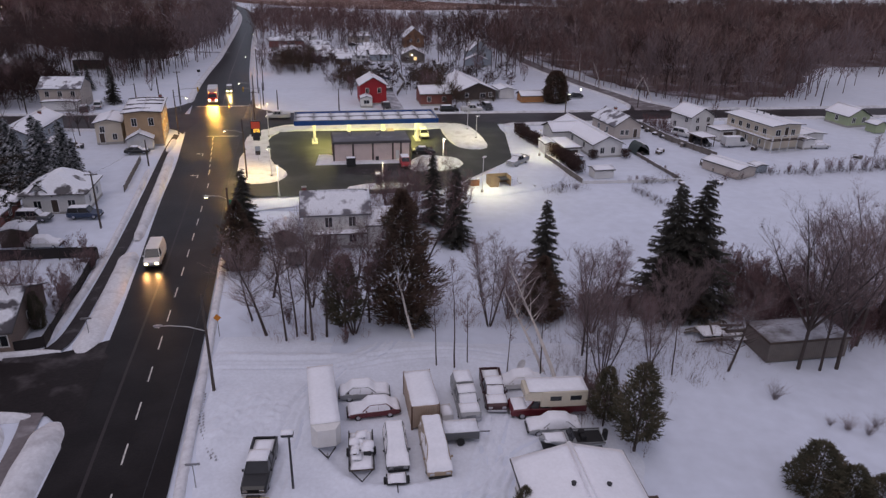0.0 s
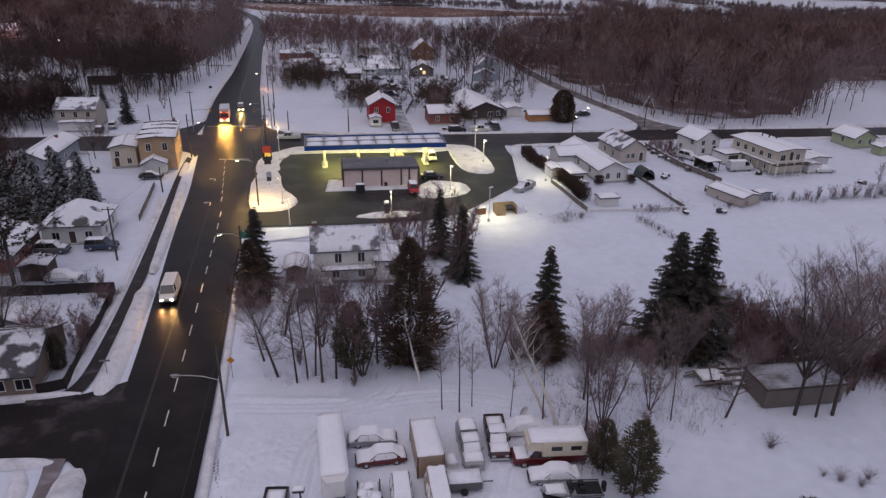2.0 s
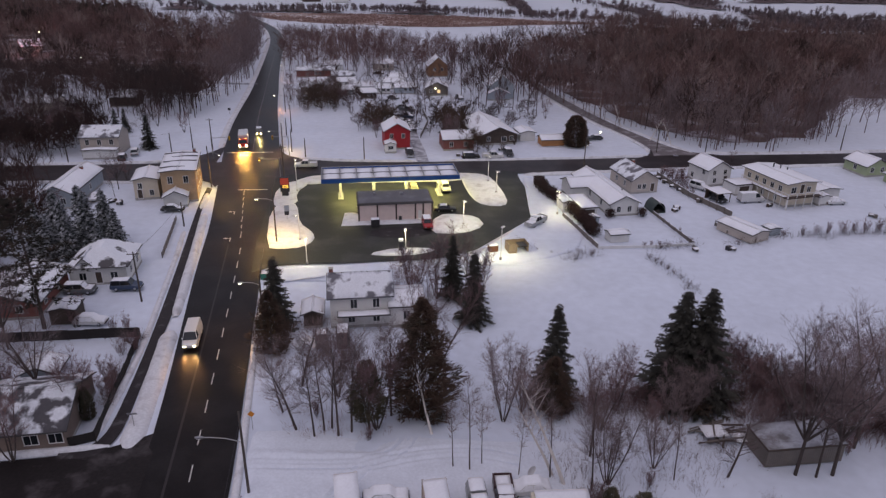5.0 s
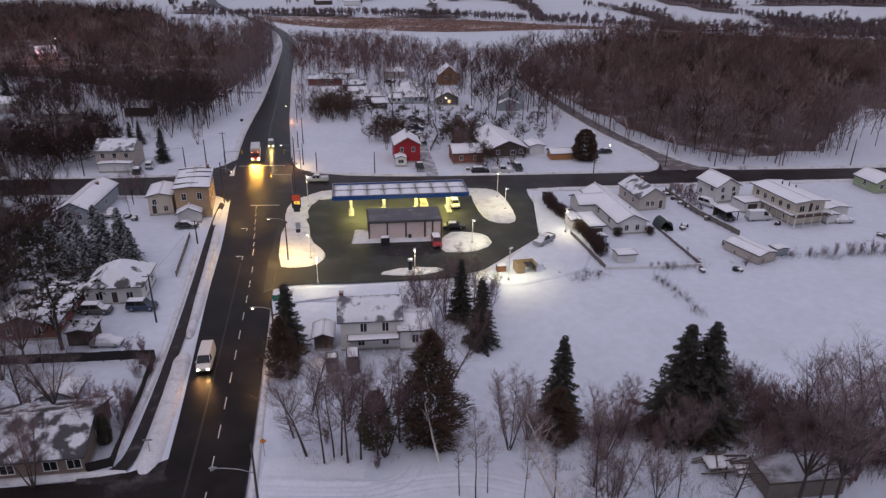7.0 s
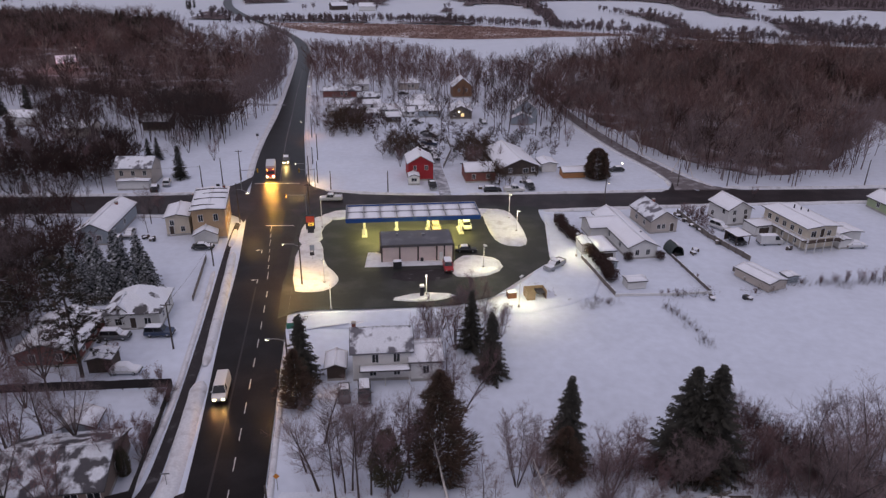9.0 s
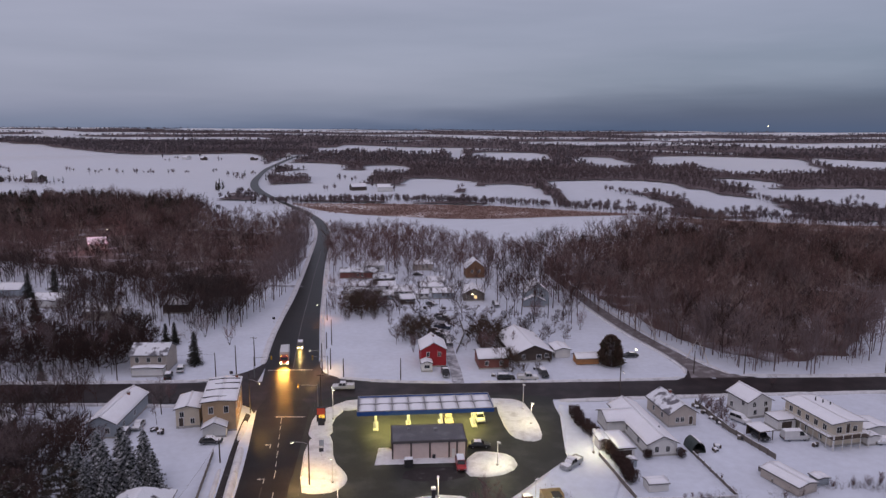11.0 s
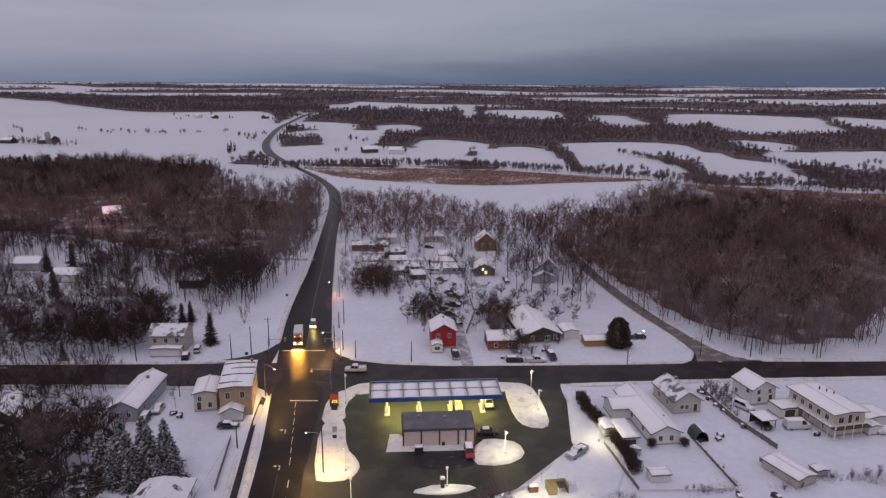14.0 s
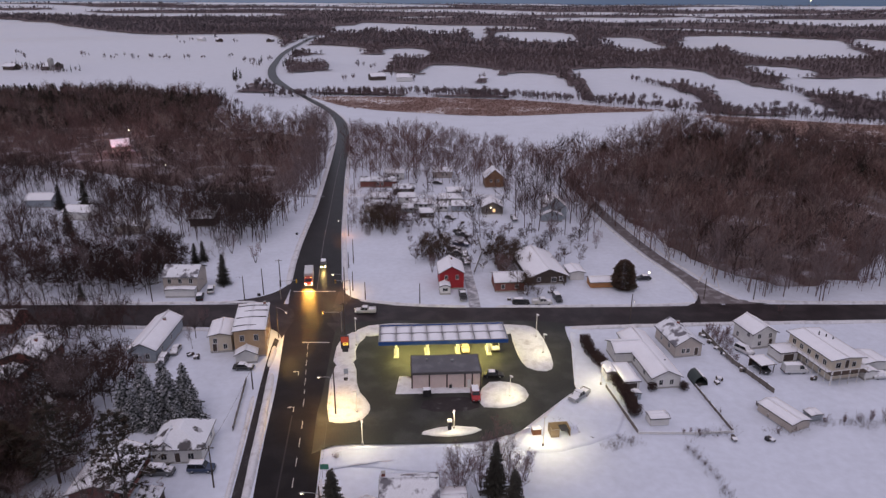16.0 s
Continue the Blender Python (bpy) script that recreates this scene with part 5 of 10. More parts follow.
CLEARING = [(-228, 480), (-219, 512), (-172, 512), (-142, 462), (-128, 424), (-150, 412), (-176, 418), (-198, 430)]
pts = pts[(np.abs(pts[:, 1] - 273.5) > 4) & barn_free(pts) & ~inside(CLEARING, pts)]
mixed("western_woods", thinned(pts, -1.1), "dense bare brown woods standing in snow", 0.55, 1.1)
wood("western_evergreens", scatter([(-232, 452), (-240, 516), (-340, 540), (-520, 500), (-560, 420), (-440, 372), (-320, 392)], 4.9), DARKS, WOODS_DARK, "dark evergreen belt behind bare woods", 0.85, 1.25)
pts = scatter([(-88, 222), (-97, 200), (-135, 196), (-200, 190), (-270, 225), (-300, 300), (-221, 292), (-170, 284), (-142, 266), (-102, 238)], 4.0)
gap = np.sin(pts[:, 0] / 9.0 + 1.3 * np.sin(pts[:, 1] / 13.0)) + np.sin(pts[:, 1] / 7.5 + pts[:, 0] / 21.0)
lane_free = lambda p: (np.abs(p[:, 1] - 273.5) > 4.5) | (p[:, 0] < -195)
for cx, cy, cr_ in ((-190, 237, 13), (-166, 224, 11), (-112, 212, 8)):
    gap[np.hypot(pts[:, 0] - cx, (pts[:, 1] - cy + 5) * 0.8) < cr_] = -3
wood("garden_woods", pts[(gap > -0.6) & lane_free(pts)], BROAD_FINE, GARDEN, "scattered bare trees between snowy plots", 0.5, 1.25)
wood("far_west_trees", scatter([(-140, 130), (-240, 120), (-330, 180), (-270, 225), (-200, 190), (-140, 178)], 4.4), BROAD_FINE, GARDEN, "scattered bare trees between snowy plots", 0.6, 1.1)
wood("south_west_trees", scatter([(-78, 60), (-180, 40), (-240, 120), (-140, 128), (-108, 112), (-104, 96), (-92, 84)], 4.2), BROAD_FINE, GARDEN, "scattered bare garden trees in snow", 0.7, 1.1)
PALE = [wood_tree(12.5, 75, False) for _ in range(3)]
wood("pale_trunks", np.concatenate([scatter([(48, 226), (57, 208), (66, 199), (100, 206), (140, 268), (240, 300), (240, 360), (120, 360), (60, 330), (34, 280)], 17), scatter([(-106, 318), (-100, 276), (-142, 272), (-300, 310), (-420, 340), (-300, 420), (-140, 395)], 20)]), PALE, TRUNK_PALE, "pale-barked trees among brown woods", 0.8, 1.4)
wood("west_garden_trees", scatter([(-73, 97), (-79, 84), (-92, 84), (-104, 96), (-112, 112), (-100, 122), (-90, 127), (-79, 119), (-82, 106)], 3.1), BROAD_LOW, GARDEN, "dense bare garden trees beside a cottage", 0.5, 1.05)
wood("west_street_trees", scatter([(-150, 161), (-103, 167), (-101, 182), (-106, 198), (-124, 200), (-134, 180), (-136, 164)], 3.2), BROAD_LOW, BROWN_LEAF, "dense dark brown trees beside the cross road", 0.55, 1.0)
wood("west_street_brush", scatter([(-165, 160), (-134, 163), (-132, 182), (-128, 202), (-170, 200)], 4.6), BROAD_LOW, GARDEN, "bare trees beside the cross road", 0.45, 0.9)
wood("west_corner_trees", scatter([(-100, 134), (-91, 128), (-97, 147), (-150, 139), (-150, 118), (-118, 112)], 4.6), BROAD_LOW, GARDEN, "bare garden trees round a brick house", 0.5, 0.9)
wood("lane_side_trees", scatter([(-124, 213), (-90, 215), (-87, 234), (-98, 248), (-128, 242)], 3.6), BROAD_FINE, GARDEN, "dense bare trees beside a snowy lane", 0.6, 1.35)
wood("brick_house_thicket", scatter([(-101, 116), (-91, 118), (-87, 126), (-90, 133), (-99, 132)], 2.8), BROAD_LOW, BROWN_LEAF, "dense dark brown brush behind a brick house", 0.35, 0.65)
wood("fence_garden_trees", scatter([(-100, 60), (-72, 64), (-66, 74), (-66, 78), (-100, 84)], 3.2), BROAD_LOW, GARDEN, "bare trees in a fenced garden", 0.5, 1.0)
wood("cross_road_trees", scatter([(-165, 138), (-97, 145), (-95, 150), (-165, 143)], 3.4), BROAD_FINE, GARDEN, "bare trees along the cross road", 0.6, 1.15)
wood("tall_village_trees", np.array([(3.2, 238.7), (5.6, 241.0), (9.9, 230.5), (22.7, 232.3), (20.0, 236.0), (25.5, 241.0), (-17.5, 233.0), (-14.8, 230.8), (-29.4, 228.7), (0.5, 245.0), (6.0, 250.0), (17.5, 252.0), (19.5, 266.0), (1.0, 262.0), (-3.0, 252.0), (4.0, 270.0), (-1.0, 277.0), (9.0, 275.0), (14.0, 283.0), (-8.0, 292.0), (5.0, 292.0)]), BROAD_FINE, GARDEN, "tall bare trees between village houses", 1.0, 1.75)
wood("northern_thicket", scatter([(-84, 304), (-20, 300), (14, 326), (16, 345), (-20, 376), (-60, 410), (-86, 412), (-104, 380), (-92, 340)], 5.0), BROAD_FINE, WOODS, "thin bare thicket beyond the village", 0.6, 1.1)
wood("roadside_brush", scatter([(-63, 226), (-46, 236), (-44, 262), (-62, 282), (-74, 278)], 4.6), BROAD_FINE, TWIG, "bare brush beside the main road", 0.35, 0.6)
wood("village_trees", scatter([(-60, 256), (-10, 240), (14, 250), (18, 300), (-72, 300)], 11.0), BROAD_FINE, GARDEN, "bare trees between village houses", 0.5, 0.9)
wood("village_brush", np.concatenate([scatter([(-36, 200), (-10, 198), (24, 206), (22, 240), (-10, 244), (-44, 240)], 5.8), scatter([(-58, 236), (-40, 230), (-38, 258), (-58, 264)], 4.6)]), BROAD_LOW, GARDEN, "brown garden brush between village houses", 0.2, 0.6)
wood("village_thicket", np.concatenate([scatter([(-59, 230), (-46, 232), (-44, 246), (-52, 252), (-60, 246)], 2.6), scatter([(-32, 203), (-23, 205), (-24, 222), (-33, 220)], 2.8), scatter([(-6, 196), (0, 197), (-1, 216), (-8, 222), (-11, 210)], 2.5), scatter([(-4, 180), (4, 181), (7, 186), (2, 187)], 2.6)]), BROAD_LOW, NEEDLE_BROWN, "brown thicket between village yards", 0.4, 0.72)
wood("fork_road_trees", np.concatenate([strip([(46, 214), (38, 240), (31, 262), (25, 288), (18, 312)], 4.0, 26), strip([(26, 250), (18, 280), (12, 306)], 9.0, 22)]), BROAD_FINE, WOODS, "bare trees along a narrow road", 0.7, 1.3)
wood("woods_edge_brush", scatter([(64, 192), (102, 199), (106, 210), (60, 206)], 3.2), BROAD_FINE, TWIG_RED, "reddish brush along the edge of the woods", 0.2, 0.45)
wood("road_bend_brush", scatter([(-118, 424), (-110, 440), (-92, 408), (-84, 392), (-92, 384)], 4.0), BROAD_FINE, TWIG, "brush beside the bend of the road", 0.4, 0.7)


def clumps(name, pts, mat, label, reach, height, count, slim=0.3):
    """Far woods: ragged upright wedges, many to a clump."""
    n = len(pts)
    p = np.repeat(pts, count, axis=0) + nrng.uniform(-reach, reach, (n * count, 2))
    a = nrng.uniform(0, math.pi, n * count)
    w = nrng.uniform(0.3, 0.8, n * count) * reach * slim
    h = nrng.uniform(0.55, 1.05, n * count) * height
    z = terrain(p[:, 0], p[:, 1])
    dx, dy = np.cos(a) * w, np.sin(a) * w
    lean = nrng.uniform(-0.4, 0.4, n * count)
    shape = ((-0.45, -0.15), (0.45, -0.15), (1.0, 0.45), (0.75, 0.82), (0.15, 1.0), (-0.5, 0.93), (-1.0, 0.5))
    cols = []
    for u, q in shape:
        k = u * nrng.uniform(0.75, 1.15, n * count) + lean * 0.3
        cols.append(np.stack([p[:, 0] + dx * k, p[:, 1] + dy * k, z + h * q * nrng.uniform(0.88, 1.08, n * count)], 1))
    v = np.stack(cols, 1).reshape(-1, 3)
    k = np.arange(n * count)[:, None] * 7
    t = np.concatenate([k + np.array([[0, i, i + 1]]) for i in range(1, 6)])
    return tagged(new(name, big_mesh(name, v, t, mat)), label, "woods", kind="stuff")


def belt(line, width, spacing):
    p = resample(smooth_line(line), max(3, int(np.linalg.norm(np.diff(np.array(line, float), axis=0), axis=1).sum() / spacing)))
    reps = max(1, int(width / spacing))
    q = np.repeat(p, reps, axis=0)
    return q + nrng.uniform(-0.5, 0.5, q.shape) * (spacing + width)


BRUSH = []
for _ in range(5):
    g = Geo()
    for k in range(14):
        a, r = rng.uniform(0, 6.28), 1.5 * math.sqrt(rng.random())
        b = Vector((math.cos(a) * r, math.sin(a) * r, -0.1))
        tip = b + Vector((rng.uniform(-0.6, 0.6), rng.uniform(-0.6, 0.6), rng.uniform(0.6, 2.2)))
        sliver(g, b, tip, 0.013)
        for j in range(8):
            c = b.lerp(tip, rng.uniform(0.15, 0.95))
            sliver(g, c, c + Vector((rng.uniform(-0.5, 0.5), rng.uniform(-0.5, 0.5), rng.uniform(0.0, 0.7))), 0.010)
    BRUSH.append((np.array(g.v, float), np.array(g.f, int)))
UNDER = []
for _ in range(5):
    g = Geo()
    for k in range(9):
        a, r = rng.uniform(0, 6.28), 1.4 * math.sqrt(rng.random())
        b = Vector((math.cos(a) * r, math.sin(a) * r, -0.1))
        tip = b + Vector((rng.uniform(-1, 1), rng.uniform(-1, 1), rng.uniform(0.7, 2.3)))
        sliver(g, b, tip, 0.03)
        for j in range(5):
            c = b.lerp(tip, rng.uniform(0.2, 0.9))
            sliver(g, c, c + Vector((rng.uniform(-0.8, 0.8), rng.uniform(-0.8, 0.8), rng.uniform(-0.1, 0.8))), 0.024)
    UNDER.append((np.array(g.v, float), np.array(g.f, int)))
wood("eastern_undergrowth", scatter([(26, 312), (34, 272), (43, 246), (52, 224), (60, 208), (66, 200), (78, 198), (98, 206), (140, 270), (300, 300), (420, 340), (420, 415), (182, 386), (115, 410), (86, 418), (41, 350), (18, 336)], 4.4), UNDER, WOODS, "brown undergrowth on the floor of the woods", 0.6, 1.3)
wood("western_undergrowth", scatter([(-106, 320), (-100, 276), (-96, 250), (-142, 274), (-221, 304), (-300, 312), (-420, 340), (-480, 465), (-340, 530), (-240, 510), (-180, 436), (-130, 390)], 4.9), UNDER, WOODS, "brown undergrowth on the floor of the woods", 0.6, 1.3)
wood("garden_undergrowth", scatter([(-92, 216), (-100, 196), (-135, 186), (-200, 192), (-270, 226), (-300, 300), (-221, 292), (-170, 279), (-142, 260)], 7.5), UNDER, TWIG, "patches of brush between snowy plots", 0.6, 1.4)
wood("south_west_undergrowth", scatter([(-76, 62), (-180, 42), (-240, 120), (-140, 128), (-112, 112), (-104, 96), (-90, 84)], 4.5), UNDER, TWIG, "patches of brush between snowy plots", 0.6, 1.5)
wood("field_brush", np.concatenate([strip([(33.4, 115.4), (36.0, 110.6), (37.0, 106.5), (38.0, 101.0)], 1.4, 26), strip([(60.0, 127.0), (66.0, 127.8), (72.0, 128.0), (80.0, 130.0), (90.0, 132.0)], 2.6, 60), strip([(18.0, 113.0), (23.5, 115.5)], 2.0, 12), strip([(36.5, 119.4), (43.0, 120.6)], 1.0, 10), strip([(50.5, 122.2), (58.0, 124.6)], 1.2, 10), strip([(9.0, 118.8), (12.5, 118.4)], 0.8, 6)]), BRUSH, BROWN_LEAF, "dry brush along a field edge", 0.35, 0.95)
wood("red_thicket", np.concatenate([strip([(32.0, 84.0), (36.5, 79.0), (40.5, 72.5), (44.5, 67.5), (50.0, 67.0)], 5.0, 110), strip([(15.0, 69.5), (20.0, 70.5), (24.5, 70.0)], 3.0, 60), strip([(33.0, 72.0), (40.0, 68.0), (48.0, 69.5), (56.0, 66.0)], 6.0, 190), strip([(13.5, 50.0), (14.5, 53.5)], 2.0, 12)]), BRUSH, TWIG_RED, "reddish thicket under bare trees", 0.7, 1.7)
wood("dark_thicket", np.concatenate([strip([(36.0, 84.5), (39.1, 80.0), (42.0, 75.5)], 3.0, 40), strip([(39.0, 76.0), (43.5, 72.5), (49.0, 71.5)], 4.5, 70), strip([(46.0, 69.0), (52.0, 70.0)], 3.5, 26)]), BRUSH, BROWN_LEAF, "dark tangled thicket behind bare trees", 1.0, 2.0)
wood("thin_brush", scatter([(12, 50), (17, 46), (20, 52), (27, 57), (33, 60), (31, 66), (22, 67), (13, 65), (8, 62), (11, 56)], 1.6), BRUSH, TWIG, "thin dry brush in snow beside a yard", 0.35, 1.0)
wood("tree_row_undergrowth", scatter([(-21, 62), (-9, 61.5), (-7, 66), (8, 66), (20, 67), (24, 69), (24, 73), (8, 71), (-8, 70), (-22, 70)], 2.0), BRUSH, TWIG_RED, "dry brush at the foot of a row of trees", 0.3, 0.9)

def ragged(poly, step, jitter):
    p_ = np.array(poly + poly[:1], float)
    n = int(np.linalg.norm(np.diff(p_, axis=0), axis=1).sum() / step)
    return [tuple(q) for q in resample(p_, n)[:-1] + nrng.uniform(-jitter, jitter, (n - 1, 2))]


FLOOR_E = [(28, 300), (35, 272), (45, 246), (54, 224), (62, 210), (70, 202), (80, 200), (100, 207), (106, 214), (142, 270), (300, 300), (420, 340), (420, 410), (300, 392), (182, 384), (115, 406), (86, 412), (52, 365), (34, 335)]
sheet("woods_floor", ragged(FLOOR_E, 5, 1.8), LITTER, "leaf litter and snow on the floor of the woods", 0.0, "woods floor", soften=1)
sheet("woods_floor", ragged([(-110, 316), (-104, 280), (-102, 256), (-112, 246), (-142, 276), (-221, 306), (-300, 314), (-420, 340), (-480, 465), (-405, 486), (-340, 530), (-240, 508), (-228, 474), (-198, 428), (-176, 416), (-150, 410), (-128, 398), (-116, 368)], 5, 2.0), LITTER, "leaf litter and snow on the floor of the woods", 0.0, "woods floor", soften=1)
sheet("garden_floor", ragged([(-78, 96), (-82, 86), (-100, 64), (-180, 46), (-240, 120), (-140, 124), (-112, 110), (-92, 120), (-84, 106)], 5, 1.8), LITTER_SNOWY, "brush and snow on overgrown garden ground", 0.0, "garden ground", soften=1)


# ---- fields and woods toward the horizon ----
FIELDS = []


def field(*outline):
    """An open snowy field among the woods; its softened outline is kept clear of trees."""
    FIELDS.append(rounded(outline, 2))


field((-2519, 2061), (-1835, 2269), (-1647, 2186), (-1150, 1711), (-917, 1597), (-808, 1636), (-594, 1558), (-478, 1326), (-410, 1099), (-352, 904), (-311, 782), (-253, 603), (-284, 547), (-367, 544), (-454, 549), (-655, 520), (-2400, 700))
field((-624, 2135), (-514, 2192), (-397, 1703), (-483, 1641))
field((-501, 2196), (-409, 2234), (-314, 1728), (-395, 1741))
field((-385, 2166), (-247, 2334), (-179, 1764), (-209, 1667), (-310, 1755))
field((-202, 2022), (-145, 2068), (-98, 1443), (-125, 1440))
field((-110, 1822), (73, 1860), (89, 1515), (68, 1428), (-86, 1444))
field((128, 1561), (159, 1641), (247, 1694), (237, 1260), (181, 1170), (148, 1186))
field((308, 1648), (398, 1596), (302, 1243), (253, 1143), (245, 1257))
field((343, 1771), (524, 1795), (579, 1659), (616, 1518), (553, 1357), (492, 1089), (383, 1044), (318, 999), (290, 1091), (322, 1269), (319, 1613))
field((705, 1717), (685, 1530), (870, 1424), (725, 1182), (509, 1227))
field((-428, 1262), (-287, 1200), (-249, 1041), (-350, 1043))
field((-253, 1181), (-177, 1202), (-141, 979), (-228, 1033))
field((-369, 1045), (-202, 1064), (-199, 973), (-160, 776), (-234, 772), (-283, 948), (-307, 890))
field((-141, 909), (-38, 838), (-33, 736), (-83, 720), (-91, 693), (-119, 733))
field((-272, 733), (-267, 803), (-158, 800), (-90, 732), (-55, 736), (-47, 632), (-73, 597), (-108, 595), (-148, 616), (-197, 591), (-227, 625))
field((-51, 741), (-9, 801), (25, 772), (38, 698), (44, 583), (35, 561), (8, 588), (-20, 598), (-47, 628))
field((50, 761), (98, 761), (134, 700), (141, 620), (130, 534), (101, 518), (86, 521), (61, 556), (48, 605))
field((38, 854), (195, 896), (200, 747), (142, 720), (93, 723), (41, 737))
field((144, 758), (223, 798), (199, 671), (158, 670))
field((171, 718), (222, 732), (239, 680), (236, 604), (219, 515), (195, 533), (158, 541), (145, 554))
field((265, 822), (309, 813), (388, 849), (510, 818), (393, 625), (286, 618), (282, 674), (252, 671), (222, 639))
field((252, 956), (331, 928), (326, 834), (260, 810))
ROAD_CLEAR = np.concatenate([resample(ROAD_W, 500), resample(ROAD_E, 500)])


def open_land(p, margin=0.0):
    """True where trees may stand: outside the fields, and off the road."""
    ok = np.ones(len(p), bool)
    for poly in FIELDS:
        ok &= ~inside(poly, p)
    for k in range(0, len(p), 4000):
        q = p[k:k + 4000]
        near = np.abs(q[:, None, 0] - ROAD_CLEAR[None, :, 0]) + np.abs(q[:, None, 1] - ROAD_CLEAR[None, :, 1])
        ok[k:k + 4000] &= near.min(1) > 14 + margin
    return ok


def far_tree(h, twigs, w, dark=False):
    """A small template of a distant tree: a rounded, open crown of many narrow blades, or a pointed evergreen."""
    g = Geo()
    sliver(g, (0, 0, -0.4), (0, 0, h * 0.8), 0.2)
    for k in range(twigs):
        a, e = rng.uniform(0, 6.283), rng.uniform(-0.25, 1.45)
        if dark:
            u = rng.uniform(0.05, 0.95)
            b = Vector((0, 0, h * (u + 0.06)))
            t = Vector((math.cos(a), math.sin(a), 0)) * h * 0.24 * (1.05 - u) + Vector((0, 0, h * (u - 0.05)))
        else:
            b = Vector((rng.uniform(-0.1, 0.1) * h, rng.uniform(-0.1, 0.1) * h, h * rng.uniform(0.25, 0.7)))
            t = Vector((math.cos(a) * math.cos(e) * h * 0.36, math.sin(a) * math.cos(e) * h * 0.36, h * 0.52 + math.sin(e) * h * 0.44)) * rng.uniform(0.75, 1.05)
        sliver(g, b, t, w * rng.uniform(0.6, 1.4))
    return np.array(g.v, float), np.array(g.f, int)


BELT = [far_tree(9.0, 46, 0.15) for _ in range(8)]
BELT_DARK = [far_tree(9.0, 40, 0.30, True) for _ in range(4)]
FARTHER = [far_tree(9.5, 16, 0.55) for _ in range(8)]
# the first tree belt behind the marsh, denser and with evergreens
edges = np.concatenate([
    belt([(-217, 575), (-170, 590), (-120, 608), (-87, 614), (-20, 606), (40, 590), (80, 568), (120, 548), (150, 540)], 18, 3.4),
    belt([(128, 530), (189, 540), (220, 520), (262, 505), (330, 520)], 22, 4.4), belt([(240, 560), (300, 590), (420, 610)], 50, 6.5),
    belt([(33, 760), (39, 682), (47, 598)], 4, 4), belt([(102, 744), (130, 690), (150, 600), (146, 550)], 8, 4), belt([(236, 700), (246, 640), (240, 560)], 8, 4),
    belt([(-335, 985), (-372, 1085)], 10, 4), belt([(-262, 660), (-246, 630), (-214, 586)], 7, 4), belt([(-205, 470), (-250, 540)], 14, 5)])
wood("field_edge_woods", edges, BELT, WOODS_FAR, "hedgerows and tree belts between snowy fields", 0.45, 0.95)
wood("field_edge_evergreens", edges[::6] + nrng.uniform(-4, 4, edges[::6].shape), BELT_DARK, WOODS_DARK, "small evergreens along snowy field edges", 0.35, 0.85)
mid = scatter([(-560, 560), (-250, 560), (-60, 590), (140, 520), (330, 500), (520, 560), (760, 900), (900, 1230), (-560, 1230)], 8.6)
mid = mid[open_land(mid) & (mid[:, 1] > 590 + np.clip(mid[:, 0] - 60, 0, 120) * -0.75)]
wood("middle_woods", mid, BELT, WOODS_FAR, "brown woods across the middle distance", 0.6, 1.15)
wood("middle_evergreens", mid[(np.sin(mid[:, 0] / 31) + np.sin(mid[:, 1] / 23 + mid[:, 0] / 57) > 1.45)], BELT_DARK, WOODS_DARK, "evergreens among woods in the middle distance", 0.5, 1.0)
# single trees and small groups out in the fields


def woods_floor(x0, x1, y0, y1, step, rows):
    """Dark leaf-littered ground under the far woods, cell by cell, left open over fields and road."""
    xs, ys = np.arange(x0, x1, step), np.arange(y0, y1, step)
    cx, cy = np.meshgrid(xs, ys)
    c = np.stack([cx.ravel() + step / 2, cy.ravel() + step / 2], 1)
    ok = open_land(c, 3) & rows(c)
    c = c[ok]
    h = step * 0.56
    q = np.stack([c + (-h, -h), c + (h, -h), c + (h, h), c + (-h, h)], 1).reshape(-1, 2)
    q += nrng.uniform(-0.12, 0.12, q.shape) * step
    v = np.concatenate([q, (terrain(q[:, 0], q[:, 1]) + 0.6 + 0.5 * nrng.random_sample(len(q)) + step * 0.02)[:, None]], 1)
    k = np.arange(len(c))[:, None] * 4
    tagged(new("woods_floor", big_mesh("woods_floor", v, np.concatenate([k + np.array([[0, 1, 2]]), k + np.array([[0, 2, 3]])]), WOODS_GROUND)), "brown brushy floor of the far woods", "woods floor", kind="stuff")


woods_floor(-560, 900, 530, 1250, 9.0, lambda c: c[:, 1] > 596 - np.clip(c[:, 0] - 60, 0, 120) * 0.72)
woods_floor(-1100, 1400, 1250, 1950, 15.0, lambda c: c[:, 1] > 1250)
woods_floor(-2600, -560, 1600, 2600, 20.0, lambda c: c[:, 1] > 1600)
lone = np.array([(-640, 945), (-600, 960), (-576, 906), (-545, 922), (-530, 930), (-515, 935), (-500, 922), (-480, 940), (-462, 950), (-442, 984), (-700, 900), (-760, 960), (-390, 915), (-370, 890), (-166, 733), (-150, 738), (-130, 742), (-190, 700), (-120, 705), (60, 588), (68, 589), (76, 590), (84, 591), (92, 592), (100, 593), (112, 560), (176, 560), (184, 566), (192, 574), (200, 560), (-215, 850), (-225, 880), (-190, 830), (300, 655), (330, 690), (-640, 1240), (-700, 1330), (-560, 1290), (-343, 855), (-364, 938), (-654, 1300), (-648, 1384)], float)
grove = np.concatenate([strip([(-586, 735), (-566, 742), (-545, 728), (-520, 722), (-506, 726)], 22, 30), strip([(-620, 770), (-590, 765), (-570, 760)], 14, 14)])
